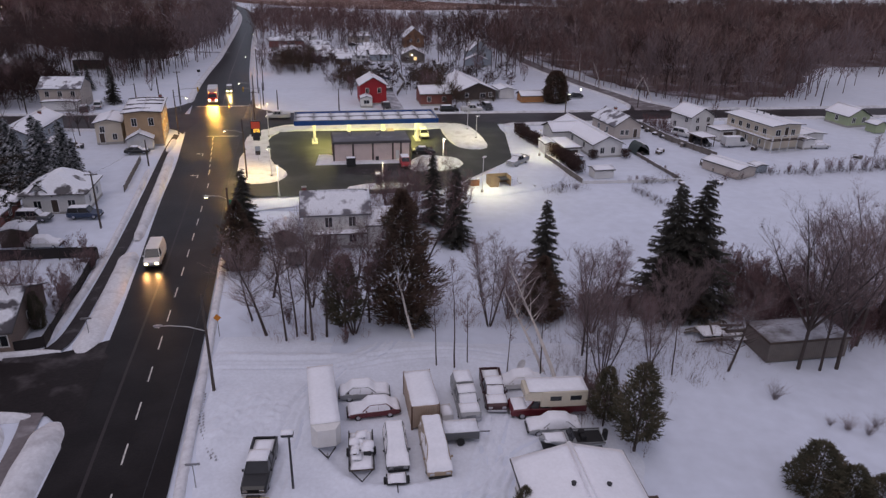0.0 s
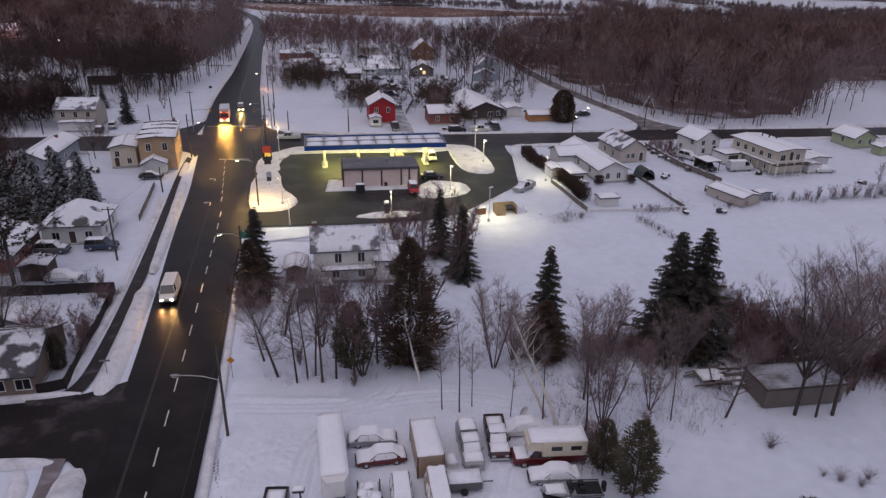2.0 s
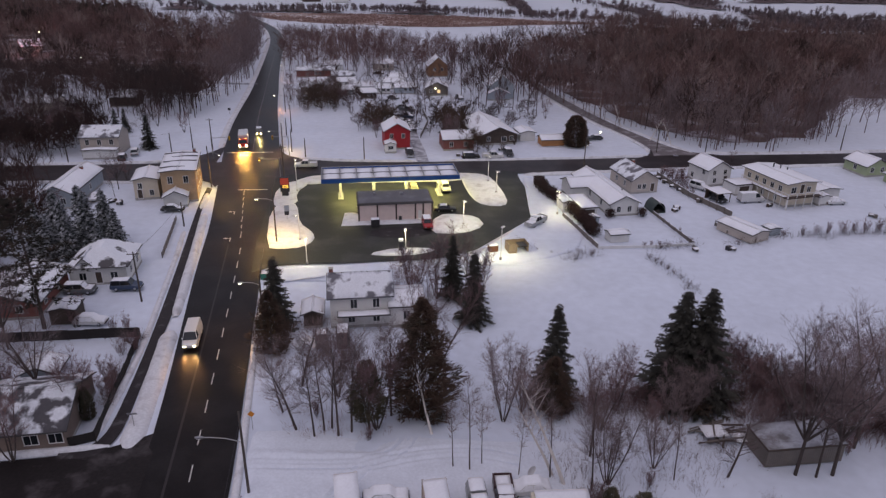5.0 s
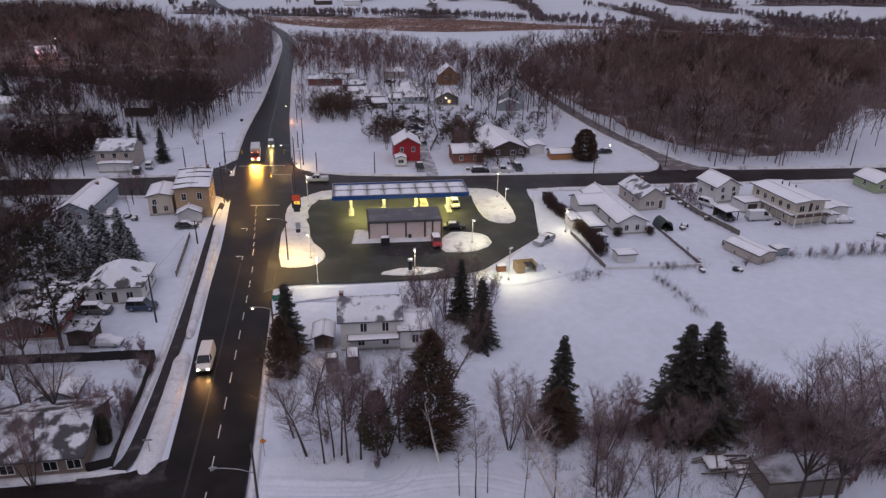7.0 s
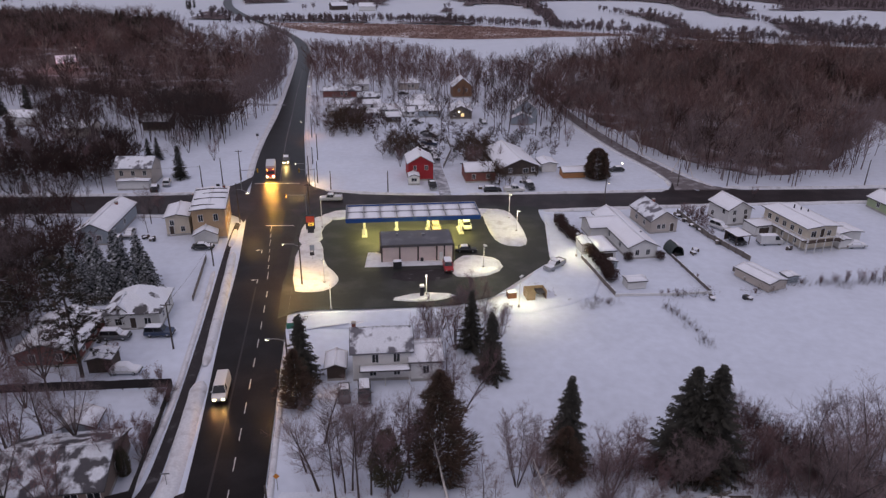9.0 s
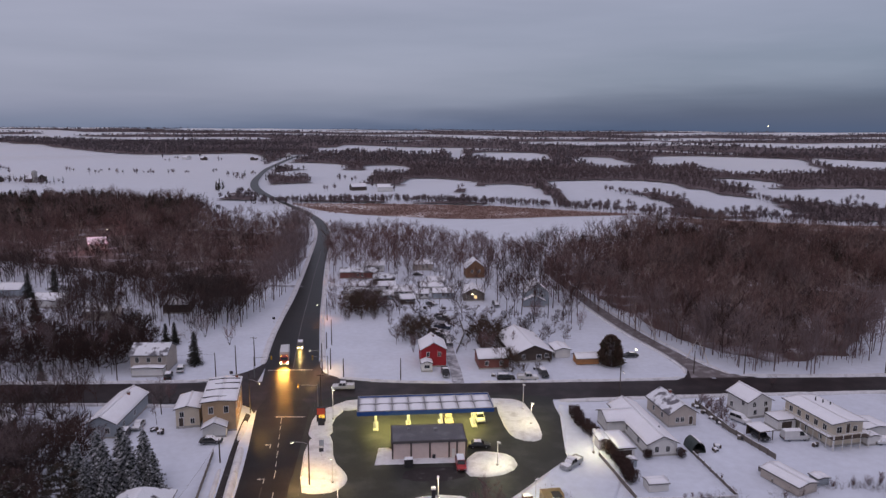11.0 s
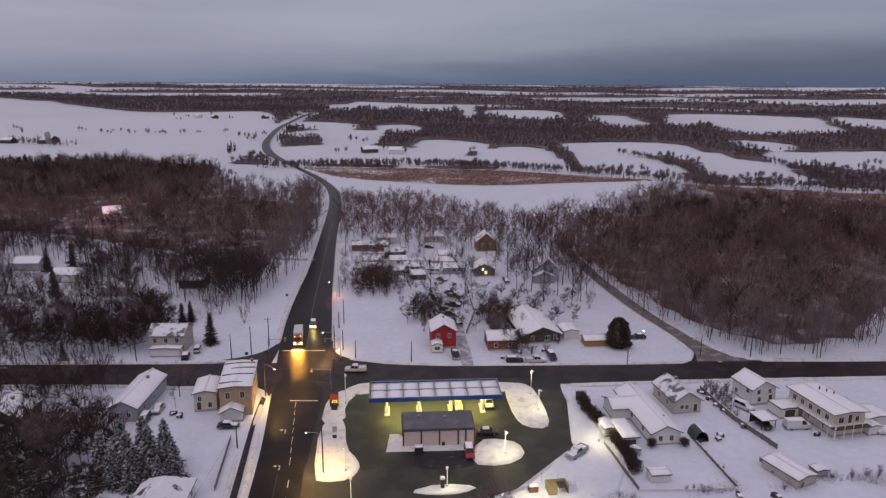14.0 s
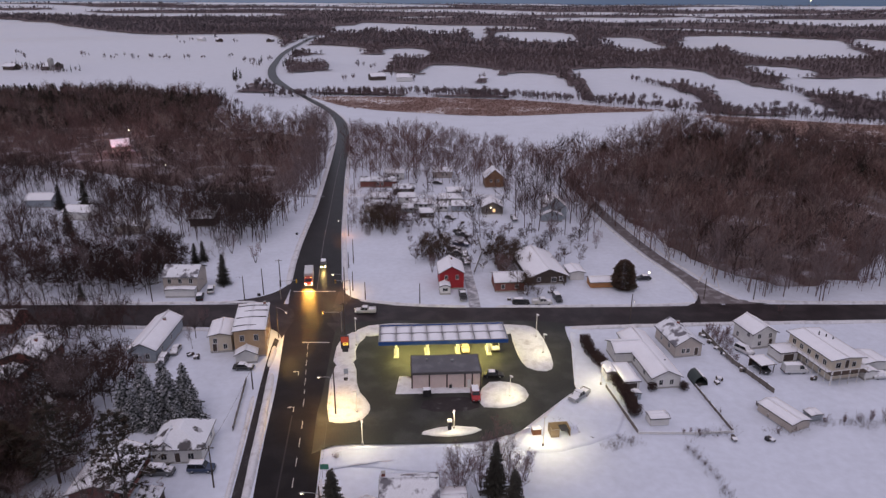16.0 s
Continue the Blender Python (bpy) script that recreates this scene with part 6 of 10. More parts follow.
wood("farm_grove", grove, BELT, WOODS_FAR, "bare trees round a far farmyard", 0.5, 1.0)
wood("farm_evergreens", grove[::2] + 3.0, BELT_DARK, WOODS_DARK, "dark evergreens round a far farmyard", 0.6, 1.2)
roadside = np.concatenate([strip([(-309, 845), (-316, 870), (-322, 890)], 8, 8), strip([(-352, 990), (-362, 1040), (-372, 1075)], 10, 12), strip([(-455, 1330), (-446, 1370), (-490, 1350), (-470, 1290)], 24, 20), strip([(-298, 676), (-306, 700), (-316, 722)], 7, 14), strip([(-345, 850), (-372, 940)], 5, 6)])
wood("roadside_evergreens", roadside, BELT_DARK, WOODS_DARK, "dark evergreens beside the far road", 0.6, 1.3)
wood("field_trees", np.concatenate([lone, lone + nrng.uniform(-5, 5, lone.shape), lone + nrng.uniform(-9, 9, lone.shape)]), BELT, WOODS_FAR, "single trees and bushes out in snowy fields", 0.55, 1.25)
marsh_area = np.concatenate([scatter([(-138, 522), (-190, 578), (-120, 588), (-20, 588), (60, 560), (104, 545), (42, 528), (-16, 502), (-63, 502)], 4.4), scatter([(120, 528), (181, 512), (240, 498), (330, 512), (330, 440), (215, 440), (150, 452)], 4.5)])
sheet("marsh", [(-138, 520), (-192, 580), (-120, 590), (-20, 590), (62, 562), (106, 545), (42, 526), (-16, 500), (-63, 500)], MARSH_GROUND, "tawny frozen marsh between fields", 0.06, "marsh", soften=1)
sheet("marsh", [(118, 530), (181, 514), (240, 500), (340, 514), (340, 436), (215, 436), (148, 450)], MARSH_GROUND, "tawny frozen marsh between fields", 0.06, "marsh", soften=1)
clumps("dry_marsh", marsh_area, MARSH, "tawny dry marsh grass standing in snow", 2.6, 0.8, 7, 0.5)
# beyond that, woods and open fields in long strips
cand = np.stack([nrng.uniform(-3600, 3600, 30000), 1230 + 3600 * nrng.uniform(0, 1, 30000) ** 1.25], 1)
wave = np.sin(cand[:, 1] / 120 + 1.1 * np.sin(cand[:, 0] / 520)) + 0.9 * np.sin(cand[:, 0] / 410 + cand[:, 1] / 310) + 0.5 * np.sin(cand[:, 0] / 150 - cand[:, 1] / 150 + 2)
keep = ((wave > -0.30) | (cand[:, 1] < 1900)) & (np.hypot(cand[:, 0], cand[:, 1]) < 4850) & (np.abs(cand[:, 0]) < 0.85 * cand[:, 1] + 200)
keep &= open_land(cand, 6)
wood("far_woods", cand[keep], FARTHER, WOODS_HAZE, "woods strung along the far horizon", 1.0, 1.9)
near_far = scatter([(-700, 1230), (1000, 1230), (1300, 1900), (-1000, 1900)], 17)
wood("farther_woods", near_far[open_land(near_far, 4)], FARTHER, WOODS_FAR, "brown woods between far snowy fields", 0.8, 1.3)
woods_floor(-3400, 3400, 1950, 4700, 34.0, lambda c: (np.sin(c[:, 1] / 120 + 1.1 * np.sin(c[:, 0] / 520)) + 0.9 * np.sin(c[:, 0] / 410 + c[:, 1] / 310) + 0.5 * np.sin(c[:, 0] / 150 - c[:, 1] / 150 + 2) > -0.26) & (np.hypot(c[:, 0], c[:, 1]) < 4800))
west = np.stack([nrng.uniform(-2300, -560, 3600), nrng.uniform(1600, 2500, 3600)], 1)
wood("far_west_woods", west[open_land(west)], FARTHER, WOODS_HAZE, "broad dark woods beyond a snowy field", 1.0, 1.8)

ribbon("garden_lane", [(-192, 269.5), (-158, 271.0), (-124, 272.0), (-84, 272.5)], [(-192, 273.0), (-158, 274.5), (-124, 275.5), (-84, 276.5)], SLUSH_PALE, "snowy lane through bare woods", 0.03, 40, 2, category="lane")



# ---- filling station ----
LOT = [(-38.5, 101), (-34, 105.5), (-31.8, 106.9), (-21.2, 108.5), (-5.3, 111.1), (-0.1, 114.5), (9.3, 120.6), (13.5, 126.3), (16.2, 133.3), (14.6, 148.2), (12.2, 161.6), (13, 166), (-2, 165), (-34, 160.5), (-46, 157), (-45, 149), (-43, 139), (-38.5, 115)]
sheet("lot", LOT, ASPHALT_LOT, "damp grey asphalt lot of a filling station", 0.075, "lot", soften=1)
mound("snow_island", [(-36.6, 114.0), (-41.4, 134.5), (-38.6, 138.5), (-36.2, 137.5), (-33.2, 126.4), (-29.3, 121.6), (-28.3, 118.6), (-29.6, 114.7), (-33.7, 113.4)], 0.35, "snow-covered verge between lot and main road", SNOW_PILE, 0.2, 1, z=0.05)
mound("snow_island", [(-41.2, 134.0), (-43.6, 148.2), (-40.4, 153.8), (-36.6, 152.0), (-38.4, 145.2), (-36.0, 137.2)], 0.35, "snow-covered verge at a street corner", SNOW_PILE, 0.2, 1, z=0.05)
mound("snow_island", [(-41.5, 152.4), (-37.0, 158.0), (-20, 160.0), (-2, 162.3), (2.4, 162.4), (-0.6, 156.4), (-17, 154.2), (-33.7, 151.9), (-37.2, 150.6)], 0.35, "snow-covered verge behind the fuel canopy", SNOW_PILE, 0.2, 1, z=0.05)
mound("snow_island", [(-1.4, 156.4), (1.2, 143.9), (3.8, 139.8), (8.6, 139.6), (9.3, 144.7), (6.3, 158.8), (3.2, 163.0), (-1.2, 162.0)], 0.4, "snow island beside the lot entrance", SNOW_PILE, 0.2, 1, z=0.05)
mound("snow_heap", [(-7.4, 123.2), (-0.3, 123.4), (4.1, 127.9), (2.6, 132.9), (-1.5, 134.2), (-6.4, 133.0)], 0.45, "heap of ploughed snow beside the station shop", SNOW_PILE, 0.5, 1, z=0.05)
mound("snow_heap", [(-18.4, 112.3), (-12.4, 115.9), (-4.2, 116.2), (-7.7, 113.1), (-13, 111.9)], 0.25, "low snow island along the lot drive", SNOW_PILE, 0.4, 1, z=0.05)
mound("snow_heap", [(-24.8, 125.6), (-25.4, 133.0), (-23.8, 133.4), (-23.0, 128.2), (-7.0, 130.8), (-6.6, 128.8)], 0.22, "strip of trodden snow round the shop", SNOW_PILE, 0.3, 0, z=0.05)
sheet("slush_patch", [(-18.6, 119.8), (-18.2, 125.2), (-7.0, 127.2), (-6.2, 121.8)], SLUSH, "grey slush patch in front of the shop", 0.082, "slush")
for poly in ([(-30, 106.2), (-21, 107.6), (-6, 110.2), (-1, 108.0), (-3, 103.5), (-14, 101), (-27, 101.5), (-34.0, 98.5), (-33.6, 103.6)], [(-0.5, 114.0), (9.6, 120.0), (14.0, 126.0), (17.0, 133.0), (15.4, 148.0), (13.0, 161), (16.0, 160), (18.2, 150), (20.5, 137), (24, 120), (12, 111), (2, 109)]):
    mound("snow_verge", poly, 0.18, "snowy verge round the station lot", SNOW, 0.25, 1)

canopy = place("fuel_canopy", "long white fuel canopy with a blue fascia and snow on top", "canopy", -17.1, 145.3, 0, 11.2)
CW, CD = 14.9, 4.3  # half length and half depth
part("deck", Geo().box(-CW + 0.1, CW - 0.1, -CD + 0.1, CD - 0.1, 4.75, 5.25, 0.03), WHITE, canopy)
for x0, x1, y0, y1 in ((-CW, CW, -CD - 0.12, -CD + 0.06), (-CW, CW, CD - 0.06, CD + 0.12), (-CW - 0.12, -CW + 0.06, -CD, CD), (CW - 0.06, CW + 0.12, -CD, CD)):
    part("fascia", Geo().box(x0, x1, y0, y1, 4.62, 5.55, 0.03), FASCIA_BLUE, canopy, "blue fascia panel")
    part("parapet_cap", Geo().box(x0, x1, y0, y1, 5.554, 5.66, 0.02), STEEL, canopy, "grey metal parapet cap")
for k in range(8):
    x = -CW + 0.3 + k * (2 * CW - 0.6) / 8
    part("snow_panel", Geo().blanket(x + 0.06, x + (2 * CW - 0.6) / 8 - 0.14, -CD + 0.25, CD - 0.25, 5.25, 0.2, step=1.0), SNOW_ROOF, canopy, "snow lying between roof ribs", True)
    part("roof_rib", Geo().box(x - 0.08, x + 0.06, -CD + 0.1, CD - 0.1, 5.252, 5.50, 0.02), STEEL, canopy)
part("roof_beam", Geo().box(-CW + 0.1, CW - 0.1, -0.12, 0.12, 5.256, 5.56, 0.02), STEEL, canopy)
for k in range(4):
    x = -11.0 + k * 7.35
    part("column", Geo().box(x - 0.28, x + 0.28, -1.0, -0.5, 0.05, 4.75, 0.04), WHITE, canopy, "white canopy column")
    part("column", Geo().box(x - 0.28, x + 0.28, 1.2, 1.7, 0.05, 4.75, 0.04), WHITE, canopy, "white canopy column")
    for y in (-2.4, 2.2):
        part("light_panel", Geo().box(x - 1.0 + 1.8, x + 1.0 + 1.8, y - 0.5, y + 0.5, 4.66, 4.745, 0.01), LAMP_CANOPY, canopy, "glowing ceiling light")
for k in range(4):
    x = -11.0 + k * 7.35
    isle = place("pump_island", "raised concrete fuel pump island", "pump island", *(canopy.matrix_basis @ Vector((x, 0.2, 0)))[:2], 0.07, 11.2, "pump islands")
    part("kerb", Geo().box(-0.6, 0.6, -2.4, 2.4, 0, 0.16, 0.05), CONCRETE, isle)
    pump = place("fuel_pump", "white fuel pump with a dark display", "fuel pump", *(canopy.matrix_basis @ Vector((x, 0.2, 0)))[:2], 0.23, 11.2, "fuel pumps")
    part("cabinet", Geo().box(-0.25, 0.25, -0.45, 0.45, 0, 1.35, 0.04), WHITE, pump)
    part("display_head", Geo().box(-0.28, 0.28, -0.5, 0.5, 1.354, 1.95, 0.05), FASCIA_BLUE, pump, "blue pump head")
    for s in (-1, 1):
        part("screen", Geo().box(s * 0.284 - 0.008, s * 0.284 + 0.008, -0.3, 0.3, 1.5, 1.8), GLASS_DARK, pump)
        part("nozzle", Geo().tube([(s * 0.27, 0.3, 0.9), (s * 0.36, 0.32, 1.1), (s * 0.34, 0.34, 1.35)], 0.03, 5), RUBBER, pump)

shop = place("station_shop", "low pale stone shop with dark pilasters and a grey roof", "shop", -14.9, 133.4, 0, 11.0)
SW_, SD = 7.5, 3.9
part("wall", Geo().box(-SW_, SW_, -SD, SD, 0, 3.7, 0.03), material("pale_pink_block", (0.70, 0.58, 0.54), 0.85, var=0.14, scale=0.6, fine=8, bump=0.25), shop)
PIL = material("dark_brown_trim", (0.085, 0.062, 0.055), 0.7, var=0.2, scale=1, fine=9, bump=0.1)
for x in (-7.42, -3.7, 0.1, 4.0, 5.6, 7.42):
    part("pilaster", Geo().box(x - 0.16, x + 0.16, -SD - 0.09, -SD + 0.02, 0, 3.7, 0.02), PIL, shop)
for y in (-3.7, 0, 3.7):
    for s in (-1, 1):
        part("pilaster", Geo().box(s * SW_ - 0.06, s * SW_ + 0.06, y - 0.16, y + 0.16, 0, 3.7, 0.02), PIL, shop)
part("mansard", Geo().loft([[(-SW_ - 0.22, -SD - 0.22, 3.62), (SW_ + 0.22, -SD - 0.22, 3.62), (SW_ + 0.22, SD + 0.22, 3.62), (-SW_ - 0.22, SD + 0.22, 3.62)], [(-SW_ - 0.1, -SD - 0.1, 3.98), (SW_ + 0.1, -SD - 0.1, 3.98), (SW_ + 0.1, SD + 0.1, 3.98), (-SW_ - 0.1, SD + 0.1, 3.98)]]), SHINGLE, shop, "dark sloping roof edge")
part("roof_deck", Geo().box(-SW_ + 0.15, SW_ - 0.15, -SD + 0.15, SD - 0.15, 3.984, 4.05, 0.02), ROOF_GREY, shop, "grey flat roof")
part("vent", Geo().box(1.2, 1.9, 0.4, 1.0, 4.054, 4.55, 0.05), STEEL, shop)
part("vent", Geo().box(-4.2, -3.8, 1.2, 1.6, 4.054, 4.45, 0.05), STEEL, shop)
part("service_door", Geo().box(4.55, 5.3, -SD - 0.05, -SD + 0.02, 0.1, 2.1, 0.02), WHITE, shop, "pale metal door")
part("utility_box", Geo().box(0.6, 1.2, -SD - 0.35, -SD - 0.005, 0.3, 1.0, 0.03), DARK_METAL, shop)
for k in range(3):
    part("window", Geo().box(-5.4 + k * 4.2, -2.4 + k * 4.2, SD - 0.02, SD + 0.04, 0.7, 2.7, 0.01), material("lit_shop_window", (0.5, 0.45, 0.35), 0.2, var=0.1, bump=0, emit=(1.0, 0.85, 0.5), power=0.8) if k == 0 else bpy.data.materials["lit_shop_window"], shop, "lit shop window")


def bin_box(name, label, x, y, heading, w, d, h, mat, lid=DARK_METAL, category="skip"):
    t = place(name, label, category, x, y, 0.08, heading)
    part("body", Geo().box(-w / 2, w / 2, -d / 2, d / 2, 0, h, 0.05), mat, t)
    part("lid", Geo().box(-w / 2 - 0.04, w / 2 + 0.04, -d / 2 - 0.04, d / 2 + 0.04, h + 0.004, h + 0.09, 0.03), lid, t)
    part("snow_cover", Geo().blanket(-w / 2, w / 2, -d / 2, d / 2, h + 0.092, 0.14), SNOW_ROOF, t, "cap of snow", True)
    return t


bin_box("waste_skip", "dark lidded waste skip beside the shop", -17.9, 126.2, 11, 1.7, 1.3, 1.5, DARK_METAL)
bin_box("waste_skip", "rust-brown waste bin with snow on top", 5.2, 115.6, 15, 1.7, 1.3, 1.2, material("rusty_brown_metal", (0.20, 0.09, 0.05), 0.7, 0.3, var=0.3, scale=2, fine=10, bump=0.1))
enc = place("bin_enclosure", "board enclosure for waste bins, partly open", "enclosure", 9.6, 116.2, 0.05, 15)
for x0, x1, y0, y1 in ((-1.9, -1.8, -1.2, 1.2), (1.8, 1.9, -1.2, 1.2), (-1.9, 1.9, 1.2, 1.3), (-1.9, -0.3, -1.3, -1.2)):
    part("board_wall", Geo().box(x0, x1, y0, y1, 0, 1.8, 0.01), material("tan_fence_boards", (0.27, 0.20, 0.13), 0.8, var=0.25, scale=1, fine=10, bump=0.3) if "tan_fence_boards" not in bpy.data.materials else bpy.data.materials["tan_fence_boards"], enc)
part("lid", Geo().box(0.1, 1.7, -1.0, 1.1, 1.2, 1.3, 0.03), DARK_METAL, enc, "dark open bin lid")

pylon = place("price_sign", "tall station sign with lit red and amber price panel", "sign", -40.0, 142.0, 0.3, 12)
part("base", Geo().box(-0.7, 0.7, -0.25, 0.25, 0, 1.0, 0.03), DARK_METAL, pylon)
part("frame", Geo().box(-1.0, 1.0, -0.3, 0.3, 1.004, 4.3, 0.05), DARK_METAL, pylon)
part("top_panel", Geo().box(-0.9, 0.9, -0.36, -0.305, 2.7, 4.15, 0.01), SIGN_RED, pylon, "dull red sign panel")
part("price_panel", Geo().box(-0.45, 0.75, -0.36, -0.305, 1.9, 2.6, 0.01), SIGN_AMBER, pylon, "glowing amber price panel")
for k in range(3):
    part("price_bar", Geo().box(-0.32, 0.55 - 0.2 * (k % 2), -0.38, -0.362, 1.98 + k * 0.2, 2.08 + k * 0.2), DARK_METAL, pylon)
menu = place("notice_board", "small dark notice board on a snowy verge", "sign", -37.0, 131.5, 0.3, 12)
part("post", Geo().box(-0.35, -0.27, -0.04, 0.04, 0, 1.6), DARK_METAL, menu)
part("post", Geo().box(0.27, 0.35, -0.04, 0.04, 0, 1.6), DARK_METAL, menu)
part("panel", Geo().box(-0.5, 0.5, -0.09, -0.042, 0.4, 1.7, 0.01), GREY_SIDING, menu)
stand = place("air_stand", "dark air and vacuum stand with a small lamp", "air stand", -11.6, 114.3, 0.25, 12)
part("body", Geo().box(-0.35, 0.35, -0.3, 0.3, 0, 1.9, 0.06), DARK_METAL, stand)
part("head", Geo().box(-0.42, 0.42, -0.36, 0.36, 1.904, 2.3, 0.06), WHITE, stand, "white top")
part("hose", Geo().tube([(0.36, 0, 1.2), (0.6, 0.05, 0.7), (0.45, 0.0, 0.3), (0.37, 0, 0.6)], 0.035, 5), RUBBER, stand)


def lot_light(x, y, h, heading, power, spot=True, label="slim white lot light pole with a lit lamp head"):
    t = place("lot_light", label, "light pole", x, y, 0.05, heading, "lot light poles")
    part("footing", Geo().tube([(0, 0, 0), (0, 0, 0.6)], 0.22, 10), CONCRETE, t)
    part("pole", Geo().tube([(0, 0, 0.604), (0, 0, h)], [0.085, 0.065], 8), WHITE, t)
    part("head", Geo().box(-0.22, 0.22, -0.75, 0.12, h + 0.004, h + 0.16, 0.04), WHITE, t)
    part("lens", Geo().box(-0.17, 0.17, -0.68, -0.1, h - 0.03, h + 0.002), LAMP_LIT, t, "glowing lamp lens")
    if spot:
        ld = bpy.data.lights.new("lot_lamp", "SPOT")
        ld.energy, ld.spot_size, ld.spot_blend, ld.shadow_soft_size, ld.color = power, radians(164), 0.6, 0.15, LOT_COLOR
        lo = new("lot_lamp", ld)
        m = pose(x, y, 0.05, 0, 0, heading)
        lo.matrix_basis = m @ pose(0, -0.4, h - 0.06, 0, 0, 0)


LOT_COLOR = (1.0, 0.89, 0.50)
for x, y, h, a, p in ((6.5, 111.8, 6.2, 150, 2600), (-27.4, 107.6, 5.3, 20, 1100), (-31.0, 117.6, 5.3, -60, 760), (-10.8, 114.9, 4.2, 0, 850), (-0.4, 127.8, 5.2, 40, 1530), (6.7, 148.0, 5.2, 60, 1190), (5.0, 155.9, 6.5, 30, 680), (19.2, 135.6, 5.4, -30, 1530), (-38.2, 145.4, 7.6, 30, 595)):
    lot_light(x, y, h, a, p)
for k in range(3):
    ad = bpy.data.lights.new("canopy_lamp", "AREA")
    ad.shape, ad.size, ad.size_y, ad.energy, ad.color = "RECTANGLE", 7.0, 5.0, 1750, (1.0, 0.88, 0.26)
    new("canopy_lamp", ad).matrix_basis = canopy.matrix_basis @ pose(-8.6 + k * 8.6, 0, 4.6)


# ---- houses ----
def wall_opening(t, name, side, u, z, w, h, hw, hd, lit=False, frame_mat=WHITE):
    """A window or door proud of a wall: frame with its pane or leaf."""
    def put(g, du0, du1, z0, z1, out0, out1):
        if side == "S":
            g.box(u + du0, u + du1, -hd - out1, -hd - out0, z0, z1, 0.01)
        elif side == "N":
            g.box(u + du0, u + du1, hd + out0, hd + out1, z0, z1, 0.01)
        elif side == "E":
            g.box(hw + out0, hw + out1, u + du0, u + du1, z0, z1, 0.01)
        else:
            g.box(-hw - out1, -hw - out0, u + du0, u + du1, z0, z1, 0.01)
        return g
    g = Geo()
    b = 0.09
    put(g, -w / 2 - b, w / 2 + b, z - b, z, -0.02, 0.07)
    put(g, -w / 2 - b, w / 2 + b, z + h, z + h + b, -0.02, 0.07)
    put(g, -w / 2 - b, -w / 2, z, z + h, -0.02, 0.06)
    put(g, w / 2, w / 2 + b, z, z + h, -0.02, 0.06)
    if name == "window":
        put(g, -0.03, 0.03, z, z + h, -0.02, 0.05)
    ob = part(name, g, frame_mat, t)
    if name == "window":
        part("pane", put(Geo(), -w / 2, w / 2, z, z + h, -0.01, 0.02), WINDOW_LIT if lit else GLASS_DARK, ob, "warmly lit pane" if lit else "dark glass pane")
    else:
        part("leaf", put(Geo(), -w / 2, w / 2, z, z + h, -0.01, 0.025), WOOD_DARK, ob)
    return ob


WINDOW_LIT = material("lit_window", (0.5, 0.4, 0.25), 0.2, var=0.1, bump=0.0, emit=(1.0, 0.62, 0.22), power=1.2)


